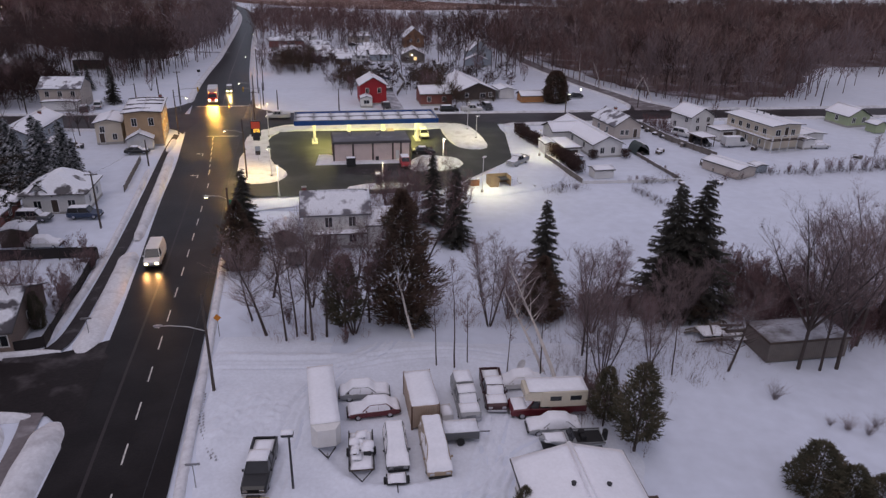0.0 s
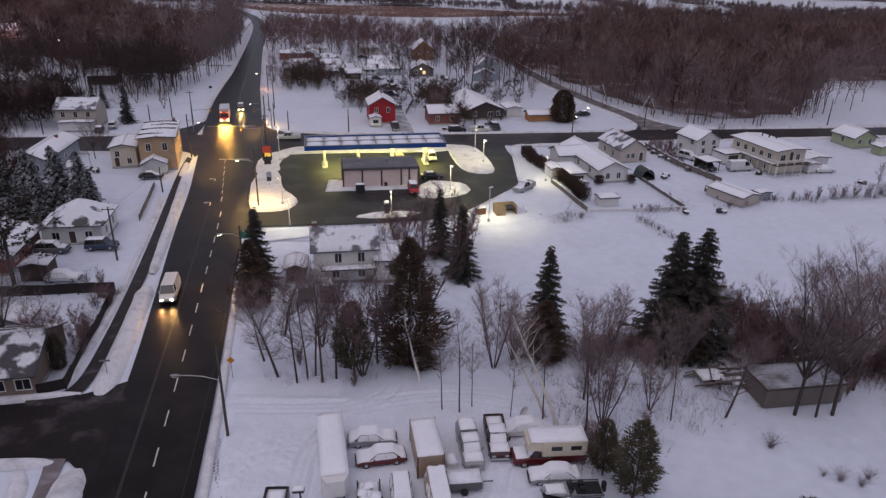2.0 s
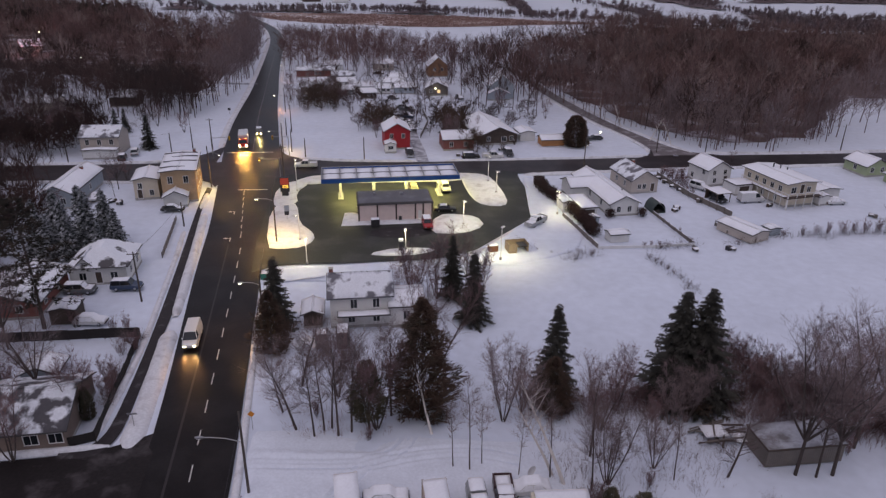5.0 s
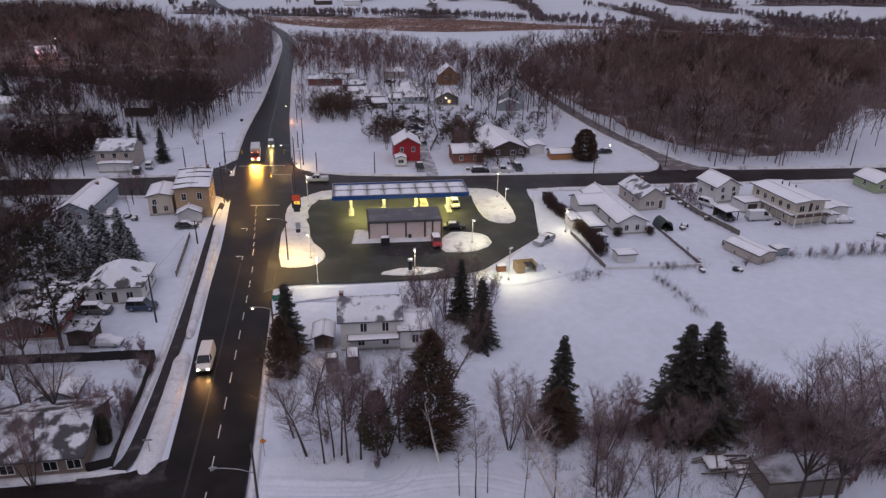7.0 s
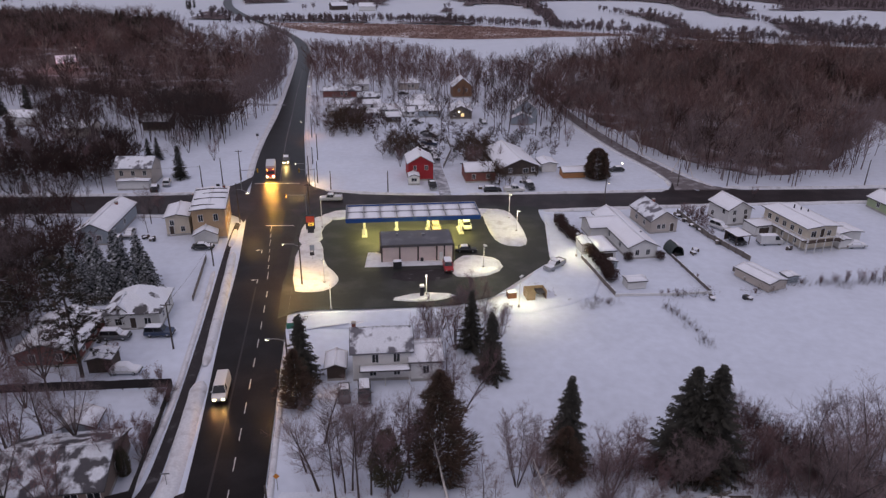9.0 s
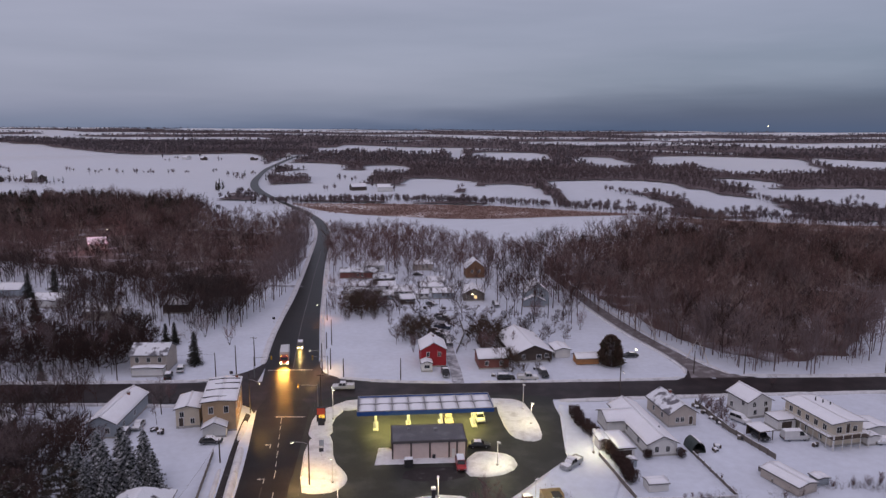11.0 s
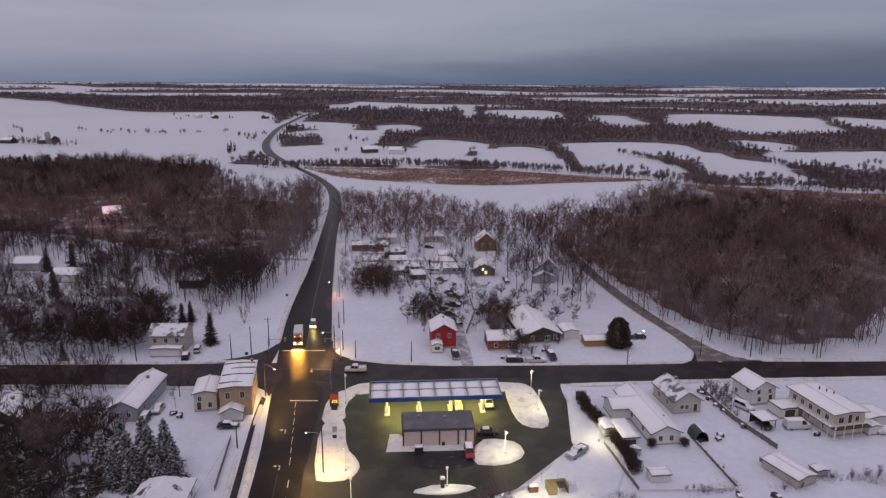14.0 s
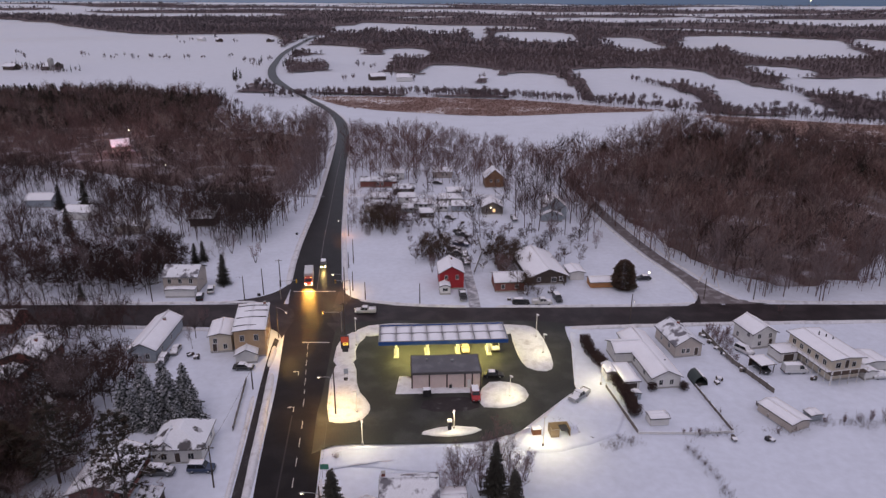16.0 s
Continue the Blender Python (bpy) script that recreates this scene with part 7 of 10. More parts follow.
def house(name, label, x, y, heading, w, d, eave, rise, wall, roof=SHINGLE, snow=SNOW_ROOF, over=0.45, openings=(), chimney=None, category="house", along="y", z=0.0, depth=0.2, vents=()):
    """A gabled building; the ridge runs along its own y (or x). rise 0 gives a flat roof."""
    if along == "x":
        heading, w, d = heading + 90, d, w
    t = place(name, label, category, x, y, z, heading)
    hw, hd = w / 2, d / 2
    if rise:
        prof = [(-hw, 0), (hw, 0), (hw, eave), (0, eave + rise), (-hw, eave)]
    else:
        prof = [(-hw, 0), (hw, 0), (hw, eave), (-hw, eave)]
    part("wall", Geo().loft([[(px, -hd, pz) for px, pz in prof], [(px, hd, pz) for px, pz in prof]]), wall, t)
    if category not in ("shed", "barn"):
        part("foundation", Geo().box(-hw - 0.04, hw + 0.04, -hd - 0.04, hd + 0.04, -0.3, 0.3), CONCRETE, t)
    k = rise / hw if rise else 0
    if rise:
        for s in (-1, 1):
            x0, x1 = (0, hw + over) if s > 0 else (-hw - over, 0)
            f = lambda px: eave + rise - abs(px) * k + 0.03
            g = Geo().loft([[(x0, yy, f(x0)), (x1, yy, f(x1)), (x1, yy, f(x1) + 0.16), (x0, yy, f(x0) + 0.16)] for yy in (-hd - over, hd + over)])
            slope_ob = part("roof_slope", g, roof, t)
            part("snow_cover", Geo().blanket(x0 + (0.0 if s > 0 else 0.06), x1 - (0.06 if s > 0 else 0.0), -hd - over + 0.06, hd + over - 0.06, 0.165, depth, lambda a, b: f(a), step=0.7), snow, slope_ob, "layer of snow", True)
        part("ridge_snow", Geo().tube([(0, -hd - over + 0.1, eave + rise + 0.2), (0, 0, eave + rise + 0.22), (0, hd + over - 0.1, eave + rise + 0.2)], depth * 0.9, 7), snow, t, smooth=True)
    else:
        part("roof_deck", Geo().box(-hw - over, hw + over, -hd - over, hd + over, eave + 0.004, eave + 0.24, 0.03), roof, t)
        part("snow_cover", Geo().blanket(-hw - over + 0.06, hw + over - 0.06, -hd - over + 0.06, hd + over - 0.06, eave + 0.242, depth, step=0.8), snow, t, "layer of snow", True)
    for o in openings:
        wall_opening(t, o[0], o[1], o[2], o[3], o[4], o[5], hw, hd, len(o) > 6 and o[6])
    if chimney:
        cx, cy, ch = chimney
        zc = eave + (rise - abs(cx) * k)
        part("chimney", Geo().box(cx - 0.3, cx + 0.3, cy - 0.3, cy + 0.3, zc - 0.4, zc + ch, 0.02), BRICK_RED, t)
        part("chimney_cap", Geo().box(cx - 0.36, cx + 0.36, cy - 0.36, cy + 0.36, zc + ch + 0.003, zc + ch + 0.1, 0.02), CONCRETE, t)
    for vx, vy in vents:
        zv = eave + (rise - abs(vx) * k)
        part("roof_vent", Geo().tube([(vx, vy, zv), (vx, vy, zv + 0.6), (vx, vy, zv + 0.62)], [0.16, 0.16, 0.2], 8), DARK_METAL, t, "dark roof vent")
    return t


def W(side, u, z=1.0, w=0.9, h=1.2, lit=False):
    return ("window", side, u, z, w, h, lit)


def D(side, u, z=0.2, w=0.9, h=2.0):
    return ("door", side, u, z, w, h)


# eastern row
house("bungalow", "long white bungalow with a snow-covered roof", 30.6, 146.6, 14, 6.4, 21.0, 2.7, 1.5, WHITE_SIDING, openings=(W("S", -1.2, 0.8, 0.8), W("S", 1.2, 0.8, 0.8), W("W", -6), W("W", 0), W("E", -5), W("E", 3)), vents=((1.5, -5.5),))
house("bungalow_wing", "short white side wing of a bungalow under snow", 26.2, 149.8, 14, 7.4, 6.0, 2.7, 1.3, WHITE_SIDING, along="x", openings=(W("S", 0),))
house("garage", "low flat garage with snow on its roof", 24.6, 137.8, 14, 3.4, 8.0, 2.3, 0, WHITE_SIDING, openings=(("door", "S", 0, 0.1, 2.2, 1.9),), over=0.25)
house("small_shed", "small white garden shed topped with snow", 21.2, 139.6, 12, 2.3, 4.4, 2.1, 0.4, WHITE_SIDING, over=0.2, category="shed")
house("small_shed", "tiny grey shed topped with snow", 26.0, 131.4, 12, 1.9, 1.5, 1.4, 0.2, GREY_SIDING, over=0.15, category="shed")
house("small_shed", "low white shed with deep snow in a garden", 29.2, 123.0, 14, 3.8, 2.6, 1.5, 0.3, WHITE_SIDING, over=0.2, category="shed", along="x")
house("gabled_house", "beige gabled house with patchy snow on the roof", 39.3, 156.6, 16, 6.6, 10.5, 3.1, 2.0, BEIGE_SIDING, snow=SNOW_PATCHY, depth=0.08, openings=(W("S", -1.3, 1.0, 0.8, 1.1), W("S", -0.1, 1.0, 0.8, 1.1), W("W", -2), W("W", 2), D("S", 2.0)), chimney=(0.8, 2.5, 0.9))
house("white_house", "two-storey white house with a snowy gabled roof", 58.6, 162.2, 20, 6.4, 7.4, 3.9, 1.8, WHITE_SIDING, openings=(W("S", -1.5, 2.6, 0.8, 1.1), W("S", 1.5, 2.6, 0.8, 1.1), W("S", -1.2, 0.7, 0.8, 1.1), W("W", -2, 2.5), W("W", 2, 0.7), W("E", 0, 2.5), D("S", 1.8)))
longhouse = house("long_house", "long flat-roofed two-storey house with an outside gallery", 70.9, 152.2, 19, 7.8, 13.8, 5.2, 0.35, CREAM_SIDING, roof=ROOF_GREY, over=0.7, openings=tuple(W("W", u, 3.1, 1.0, 1.2) for u in (-5, -2.5, 0, 2.5, 5)) + tuple(W("W", u, 0.7, 0.8, 1.1) for u in (-4, 0, 4)) + (W("S", -2, 3.0, 1.2, 1.3), W("S", 2, 3.0), D("S", 0.2, 2.8)), depth=0.1)
part("gallery_floor", Geo().box(-5.2, -3.9, -7.6, 6.4, 2.45, 2.6, 0.02), WOOD_DARK, longhouse, "wooden gallery floor")
part("gallery_floor", Geo().box(-5.2, 4.2, -8.9, -7.61, 2.45, 2.6, 0.02), WOOD_DARK, longhouse, "wooden gallery floor")
part("gallery_snow", Geo().blanket(-5.15, -3.95, -7.5, 6.3, 2.605, 0.1), SNOW_ROOF, longhouse, "snow on the gallery", True)
for k in range(9):
    y = -8.8 + k * 1.85
    part("gallery_post", Geo().box(-5.16, -5.04, y - 0.06, y + 0.06, 0, 3.6), WHITE, longhouse)
for k in range(5):
    part("gallery_post", Geo().box(-4.9 + k * 2.2, -4.78 + k * 2.2, -8.85, -8.73, 0, 3.6), WHITE, longhouse)
part("gallery_rail", Geo().box(-5.15, -5.05, -8.8, 6.3, 3.52, 3.62), WHITE, longhouse)
part("gallery_rail", Geo().box(-5.1, 4.1, -8.86, -8.74, 3.524, 3.624), WHITE, longhouse)
for k in range(3):
    part("roof_vent", Geo().tube([(1.0 + k * 0.9, 3.5 - k * 1.2, 5.4), (1.0 + k * 0.9, 3.5 - k * 1.2, 6.6 - 0.2 * k)], 0.14, 8), DARK_METAL, longhouse, "dark roof pipe")
house("lean_to", "low white annex under snow", 80.6, 152.6, 19, 6.5, 5.2, 2.3, 0.4, WHITE_SIDING, category="annex")
house("porch_roof", "small white porch with a snowy roof", 78.6, 147.6, 19, 3.0, 2.6, 1.9, 0.3, WHITE_SIDING, category="porch", over=0.3)
house("garage", "small white garage with a snowy flat roof", 62.8, 154.2, 19, 4.6, 4.4, 2.3, 0, WHITE_SIDING, openings=(("door", "S", 0, 0.1, 2.6, 1.9),), over=0.2)
house("long_shed", "long low shed with a snow-covered roof", 54.6, 127.6, 30, 4.8, 8.4, 1.7, 0.5, BEIGE_SIDING, category="shed", over=0.3)
house("small_shed", "low lean-to shed under snow", 60.6, 128.6, 20, 2.6, 2.2, 1.3, 0.2, GREY_SIDING, category="shed", over=0.2)
house("green_house", "pale green gabled house by the road", 101.5, 173.0, 15, 6.4, 7.4, 2.6, 1.7, GREEN_SIDING, openings=(W("S", -1.5), W("S", 1.5), W("W", 0)))
house("small_shed", "green garden shed under snow", 104.0, 164.5, 15, 3.0, 3.0, 2.0, 0.6, GREEN_SIDING, category="shed")
carport = place("carport", "open dark carport with a snow-covered roof", "carport", 56.2, 147.8, 0, 20)
for sx in (-1.7, 1.7):
    for sy in (-2.0, 2.0):
        part("post", Geo().box(sx - 0.07, sx + 0.07, sy - 0.07, sy + 0.07, 0, 2.2), WOOD_DARK, carport)
part("roof", Geo().box(-2.0, 2.0, -2.4, 2.4, 2.204, 2.36, 0.02), WOOD_DARK, carport)
part("back_wall", Geo().box(-1.75, 1.75, 1.9, 1.98, 0, 2.2), WOOD_DARK, carport)
part("snow_cover", Geo().blanket(-1.95, 1.95, -2.35, 2.35, 2.362, 0.16), SNOW_ROOF, carport, "layer of snow", True)
tent = place("shelter_tent", "dark round-topped car shelter dusted with snow", "shelter", 40.6, 140.4, 0, 12)
arc = [(1.5 * math.cos(math.pi * k / 10), 2.2 * math.sin(math.pi * k / 10)) for k in range(11)]
part("cover", Geo().loft([[(a * s, yy, b * s) for a, b in arc] for yy, s in ((-2.0, 1.0), (0, 1.03), (2.0, 0.98))], False), TARP, tent)
part("end_panel", Geo().add([(a, 1.96, b) for a, b in arc], [tuple(range(11))]), TARP, tent)
part("snow_cover", Geo().loft([[(a * s * 1.04, yy, b * s * 1.03 + 0.02) for a, b in arc[1:6]] for yy, s in ((-1.95, 1.0), (0, 1.03), (1.95, 0.98))], False), SNOW_ROOF, tent, "snow on one side", True)

# western side of the main road
corner = house("corner_house", "tall tan brick corner house with a flat snowy roof", -63.6, 144.2, 17, 7.0, 14.6, 6.8, 0.3, BRICK_TAN, openings=(W("S", -1.7, 4.2, 0.9, 1.5), W("S", 1.5, 4.2, 0.9, 1.5), W("S", -1.7, 1.0), W("E", -5, 4.2, 0.9, 1.5), W("E", -1.5, 4.2, 0.9, 1.5), W("E", 2, 4.2, 0.9, 1.5), W("E", 5, 4.2, 0.9, 1.5), W("E", -4, 1.0), W("E", 3, 1.0), D("E", -0.5)), chimney=(2.6, 6.6, 0.9))
for y_, x0_, x1_ in ((-5.6, -3.6, 1.5), (-1.2, -3.4, 3.6), (2.4, -1.8, 3.7), (5.4, -3.6, 3.4)):
    part("roof_seam", Geo().tube([(x0_, y_, 7.32), ((x0_ + x1_) / 2, y_ + 0.12, 7.47), (x1_, y_ + 0.05, 7.32)], 0.13, 5), SHINGLE, corner, "bare dark seam in the roof snow")
house("annex", "cream side building with a snowy roof", -70.6, 142.4, 17, 5.0, 8.2, 4.3, 0.6, CREAM_SIDING, openings=(W("S", -1.2, 2.4, 0.8, 1.2), W("S", 1.0, 0.8, 0.8, 1.2), D("S", -1.4)))
porch = house("porch_shed", "small white gabled porch with a snowy roof", -61.8, 135.6, 17, 4.8, 2.8, 2.1, 1.2, WHITE_SIDING, category="porch", over=0.35)
house("grey_house", "grey house with a long snowy roof", -86.4, 139.8, 8, 6.4, 17.6, 3.2, 1.6, GREY_SIDING, snow=SNOW_ROOF, openings=(W("S", -1.3), W("S", 1.3), W("E", -5), W("E", 1)), chimney=(0.8, 4, 0.8))


def hip_house(name, label, x, y, heading, w, d, eave, rise, wall, snow, over=0.5, ridge=0.35, openings=()):
    """A cottage under a hipped roof with a short ridge."""
    t = place(name, label, "house", x, y, 0, heading)
    hw, hd = w / 2, d / 2
    part("wall", Geo().box(-hw, hw, -hd, hd, 0, eave, 0.02), wall, t)
    part("foundation", Geo().box(-hw - 0.04, hw + 0.04, -hd - 0.04, hd + 0.04, -0.3, 0.3), CONCRETE, t)
    r = hd * ridge

    def shell(grow_, lift, mat, nm, lab=""):
        a_, b_ = hw + over + grow_, hd + over + grow_
        vs = [(-a_, -b_, eave + lift), (a_, -b_, eave + lift), (a_, b_, eave + lift), (-a_, b_, eave + lift)]
        rings = [vs]
        for u in (0.25, 0.5, 0.75, 0.97):
            k_ = 1 - u
            ax, by = a_ * k_ + 0.12 * u, r + (b_ - r) * k_
            j = [0.10 * noise.noise((u * 7, q * 3.1, lift)) if mat is not SHINGLE else 0 for q in range(4)]
            z_ = eave + lift + rise * u
            rings.append([(-ax, -by, z_ + j[0]), (ax, -by, z_ + j[1]), (ax, by, z_ + j[2]), (-ax, by, z_ + j[3])])
        return part(nm, Geo().loft(rings), mat, t, lab)
    shell(0, 0.02, SHINGLE, "roof")
    shell(-0.06, 0.16, snow, "snow_cover", "broken layer of snow")
    for o in openings:
        wall_opening(t, o[0], o[1], o[2], o[3], o[4], o[5], hw, hd)
    return t


hip_house("white_cottage", "white cottage with a broken-snow hipped roof", -60.0, 101.9, 11, 8.8, 8.6, 3.0, 2.5, WHITE_SIDING, SNOW_BROKEN, openings=(W("S", -2.4, 0.9, 1.0), W("S", 2.4, 0.9, 1.0), W("E", -2), W("E", 2), D("S", 0)))
house("cottage_dormer", "small roof gable over a cottage front", -61.6, 99.5, 11, 3.0, 4.0, 3.1, 1.5, WHITE_SIDING, snow=SNOW_PATCHY, category="dormer", openings=(W("S", 0, 2.9, 0.9, 0.9),))
house("brick_bungalow", "brown bungalow with pale-framed windows under snow", -49.9, 62.5, 12.5, 12.0, 10.6, 2.6, 2.1, material("brown_brick", (0.21, 0.16, 0.135), 0.85, var=0.2, scale=0.7, fine=9, bump=0.3), snow=SNOW_STREAKED, along="x", depth=0.1, openings=(W("E", -2.6, 0.9, 1.5, 1.2), W("W", -2.5, 0.9, 1.4, 1.2), W("W", -5.0, 0.9, 1.4, 1.2), W("W", 2.0, 0.9, 1.4, 1.2), W("S", 0, 0.9)))
house("garden_shed", "brown garden shed with a snowy roof", -58.2, 86.4, 10, 3.6, 3.4, 2.2, 0.4, WOOD_DARK, category="shed", over=0.25)
house("brown_bungalow", "dark red-brown bungalow with a broad snowy roof", -68.0, 91.4, 10, 9.0, 12.0, 2.5, 1.6, BRICK_RED, over=0.6, openings=(W("S", -2), W("S", 2), W("E", -3), W("E", 2)))
house("garden_shed", "low grey shed deep under snow", -53.6, 72.4, 10, 4.2, 3.4, 1.1, 0.9, GREY_SIDING, category="shed")
house("garden_shed", "small grey shed among bare trees", -83.0, 104.0, 25, 3.2, 3.2, 2.3, 1.0, GREY_SIDING, category="shed")
house("brick_house", "dark brick house with a snowy hipped roof", -110.0, 127.5, 10, 10.0, 9.0, 3.2, 2.0, BRICK_RED, openings=(W("S", -3), W("S", 3), W("E", 0)), chimney=(1, 1, 0.9))
house("brick_garage", "dark brick garage with a snowy roof", -109.0, 118.0, 10, 6.0, 6.0, 2.6, 0.9, BRICK_RED)
house("farm_house", "pale two-storey house with a snowy porch", -96.3, 174.0, 9, 9.6, 8.4, 5.0, 2.0, BEIGE_SIDING, along="x", openings=(W("E", 0, 3, 0.9, 1.3), W("W", -3, 3, 0.9, 1.3), W("W", 3, 3, 0.9, 1.3), W("W", 0, 3, 0.9, 1.3), W("W", -3, 0.8), W("W", 3, 0.8)), roof=ROOF_GREY, snow=SNOW_PATCHY, depth=0.08)
house("veranda", "low snowy veranda along a house front", -94.8, 168.2, 9, 8.2, 2.2, 2.2, 0.2, WHITE_SIDING, category="veranda", over=0.3)
house("village_house", "white house half hidden among trees", -168.0, 233.0, 0, 11.0, 8.0, 3.0, 1.6, WHITE_SIDING, along="x")
house("village_house", "grey house half hidden among trees", -194.0, 246.0, 10, 10.0, 8.0, 3.0, 1.8, GREY_SIDING, along="x")
house("village_house", "low house under snow among gardens", -130.0, 143.0, 10, 9.0, 8.0, 3.0, 1.8, BRICK_RED, along="x")
house("village_house", "pale house half hidden among trees", -140.0, 220.0, 10, 10.0, 8.0, 3.2, 1.6, BEIGE_SIDING, along="x")
house("village_house", "dark house half hidden among trees", -118.0, 232.0, 10, 9.0, 8.0, 3.2, 1.6, WOOD_DARK, along="x")
# Red roof slab adds painted colour to the pink lamplight on the snow.
house("pink_barn", "pinkish red roofed barn behind bare woods", -225.0, 352.0, 35, 9.0, 18.0, 3.0, 2.5, BEIGE_SIDING, roof=RED_SIDING, along="x", depth=0.12, category="barn")
yard_lamp = bpy.data.lights.new("barn_yard_lamp", "POINT")
yard_lamp.energy, yard_lamp.color, yard_lamp.shadow_soft_size = 2600, (1.0, 0.36, 0.42), 0.3
new("barn_yard_lamp", yard_lamp).location = (-219.0, 340.0, 9.0)

# northern village
red = house("red_house", "bright barn-red house with a white snowy gable roof", -20.4, 188.2, 12, 7.0, 9.0, 4.9, 2.0, RED_SIDING, openings=(W("S", -1.6, 3.0, 0.8, 1.2), W("S", 1.6, 3.0, 0.8, 1.2), W("E", -2, 0.9), W("E", 2, 0.9), D("E", 0)), chimney=(0.3, 1.5, 0.6))
house("white_porch", "little white entrance porch of a red house", -21.2, 181.4, 12, 3.0, 3.4, 2.2, 0.5, WHITE_SIDING, category="porch", over=0.2, openings=(W("S", 0, 0.9, 1.4, 0.9),))
house("red_bungalow", "dark red bungalow under snow", -3.4, 187.8, 12, 8.4, 7.6, 3.0, 1.4, BRICK_RED, along="x", openings=(W("W", -2), W("W", 2)))
house("brown_house", "dark brown low house with a wide snowy roof", 5.8, 201.0, 16, 11.0, 20.0, 2.6, 2.2, WOOD_DARK, over=0.8, snow=SNOW_ROOF, openings=(W("S", -3), W("S", 1.6, 0.7, 1.4, 1.3), W("S", 3.8)))
house("white_shed", "white shed with a snowy roof", 16.4, 198.6, 14, 4.4, 6.0, 2.4, 0.5, WHITE_SIDING, category="shed")
house("orange_shed", "low orange-tan shed with snow on top", 23.6, 192.8, 12, 6.6, 4.0, 1.8, 0.9, material("orange_boards", (0.42, 0.20, 0.08), 0.7, var=0.2, scale=1, fine=9, bump=0.2), along="x", category="shed")
house("blue_grey_house", "blue-grey two-storey gabled house", 11.2, 260.5, 8, 8.6, 9.0, 4.8, 3.6, GREY_SIDING, openings=(W("S", -1.8, 3), W("S", 1.8, 3)))
house("blue_grey_wing", "low blue-grey front wing with a snowy roof", 10.4, 254.8, 8, 8.0, 3.0, 2.2, 1.8, GREY_SIDING)
house("lit_house", "dark green house with one lit window", -13.0, 264.0, 8, 8.2, 9.0, 2.8, 2.0, WOOD_GREY, openings=(W("S", 0.6, 0.9, 1.0, 1.1, True), W("S", -2.4)))
house("brown_gable_house", "brown gabled house among bare trees", -14.8, 304.0, 12, 8.4, 8.0, 4.5, 3.5, material("brown_boards", (0.22, 0.12, 0.07), 0.8, var=0.2, scale=1, fine=9, bump=0.2), openings=(W("S", -1.6, 2.5), W("S", 1.6, 2.5)))
for k, (x, y, w, d, e, m, snow_) in enumerate(((-57.5, 259, 11, 7, 2.6, BEIGE_SIDING, SNOW_PATCHY), (-41.5, 264, 9, 6, 2.4, WHITE_SIDING, SNOW_ROOF), (-37.4, 252.6, 5.5, 4, 2.2, WOOD_DARK, SNOW_ROOF), (-30.5, 273, 9, 6, 2.6, WHITE_SIDING, SNOW_ROOF), (-25.0, 264, 8, 6, 2.4, GREY_SIDING, SNOW_ROOF), (-52.5, 284.5, 9, 6, 2.8, WOOD_DARK, SNOW_PATCHY), (-66.0, 296, 16, 7, 2.8, BRICK_RED, SNOW_PATCHY), (-49.0, 272.5, 7, 5, 2.4, WHITE_SIDING, SNOW_ROOF), (-46.5, 258, 5, 4, 2.0, GREY_SIDING, SNOW_ROOF), (-33.0, 262, 5, 4, 2.1, WHITE_SIDING, SNOW_ROOF), (-60.0, 271, 8, 6, 2.4, WHITE_SIDING, SNOW_ROOF), (-30.0, 284, 7, 5, 2.5, GREY_SIDING, SNOW_ROOF), (-62, 312, 9, 8, 2.8, WHITE_SIDING, SNOW_ROOF), (-40, 318, 9, 8, 2.8, BEIGE_SIDING, SNOW_ROOF))):
    house("village_house", "small snow-roofed house packed among yards", x, y, 8 + (k % 3) * 3, w, d, e, 1.2, m, snow=snow_, along="x", openings=(W("W", 0), W("W", -1.8)))

# white house behind the row of trees
south_house = house("farm_house", "two-storey white farmhouse with a grey snow-streaked roof", -15.3, 90.6, 10, 8.8, 7.2, 5.0, 2.0, WHITE_SIDING, roof=ROOF_GREY, snow=SNOW_PATCHY, depth=0.06, along="x", chimney=(1.2, 4.2, 1.0), openings=(W("W", -2.2, 3.1, 0.9, 1.4), W("W", 1.0, 3.1, 0.9, 1.4), W("W", -2.2, 0.8, 0.9, 1.4), W("W", 1.4, 0.8, 0.9, 1.4)))
part("porch_roof", Geo().box(-5.4, -3.6, -4.2, 3.4, 2.55, 2.72, 0.03), SHINGLE, south_house, "dark porch roof")
part("porch_snow", Geo().blanket(-5.3, -3.7, -4.1, 3.3, 2.722, 0.1), SNOW_ROOF, south_house, "thin snow on the porch", True)
for y_ in (-4.0, -0.4, 3.2):
    part("porch_post", Geo().box(-5.3, -5.18, y_ - 0.06, y_ + 0.06, 0, 2.55), WHITE, south_house)
house("side_wing", "low white wing of a farmhouse under snow", -8.6, 90.6, 10, 4.6, 6.0, 3.4, 1.2, WHITE_SIDING, along="x", openings=(W("W", 0, 1.2, 0.9, 1.3),))
house("garage", "small dark outbuilding beside a farmhouse", -22.0, 88.2, 10, 2.6, 4.0, 2.3, 0.5, WOOD_DARK)
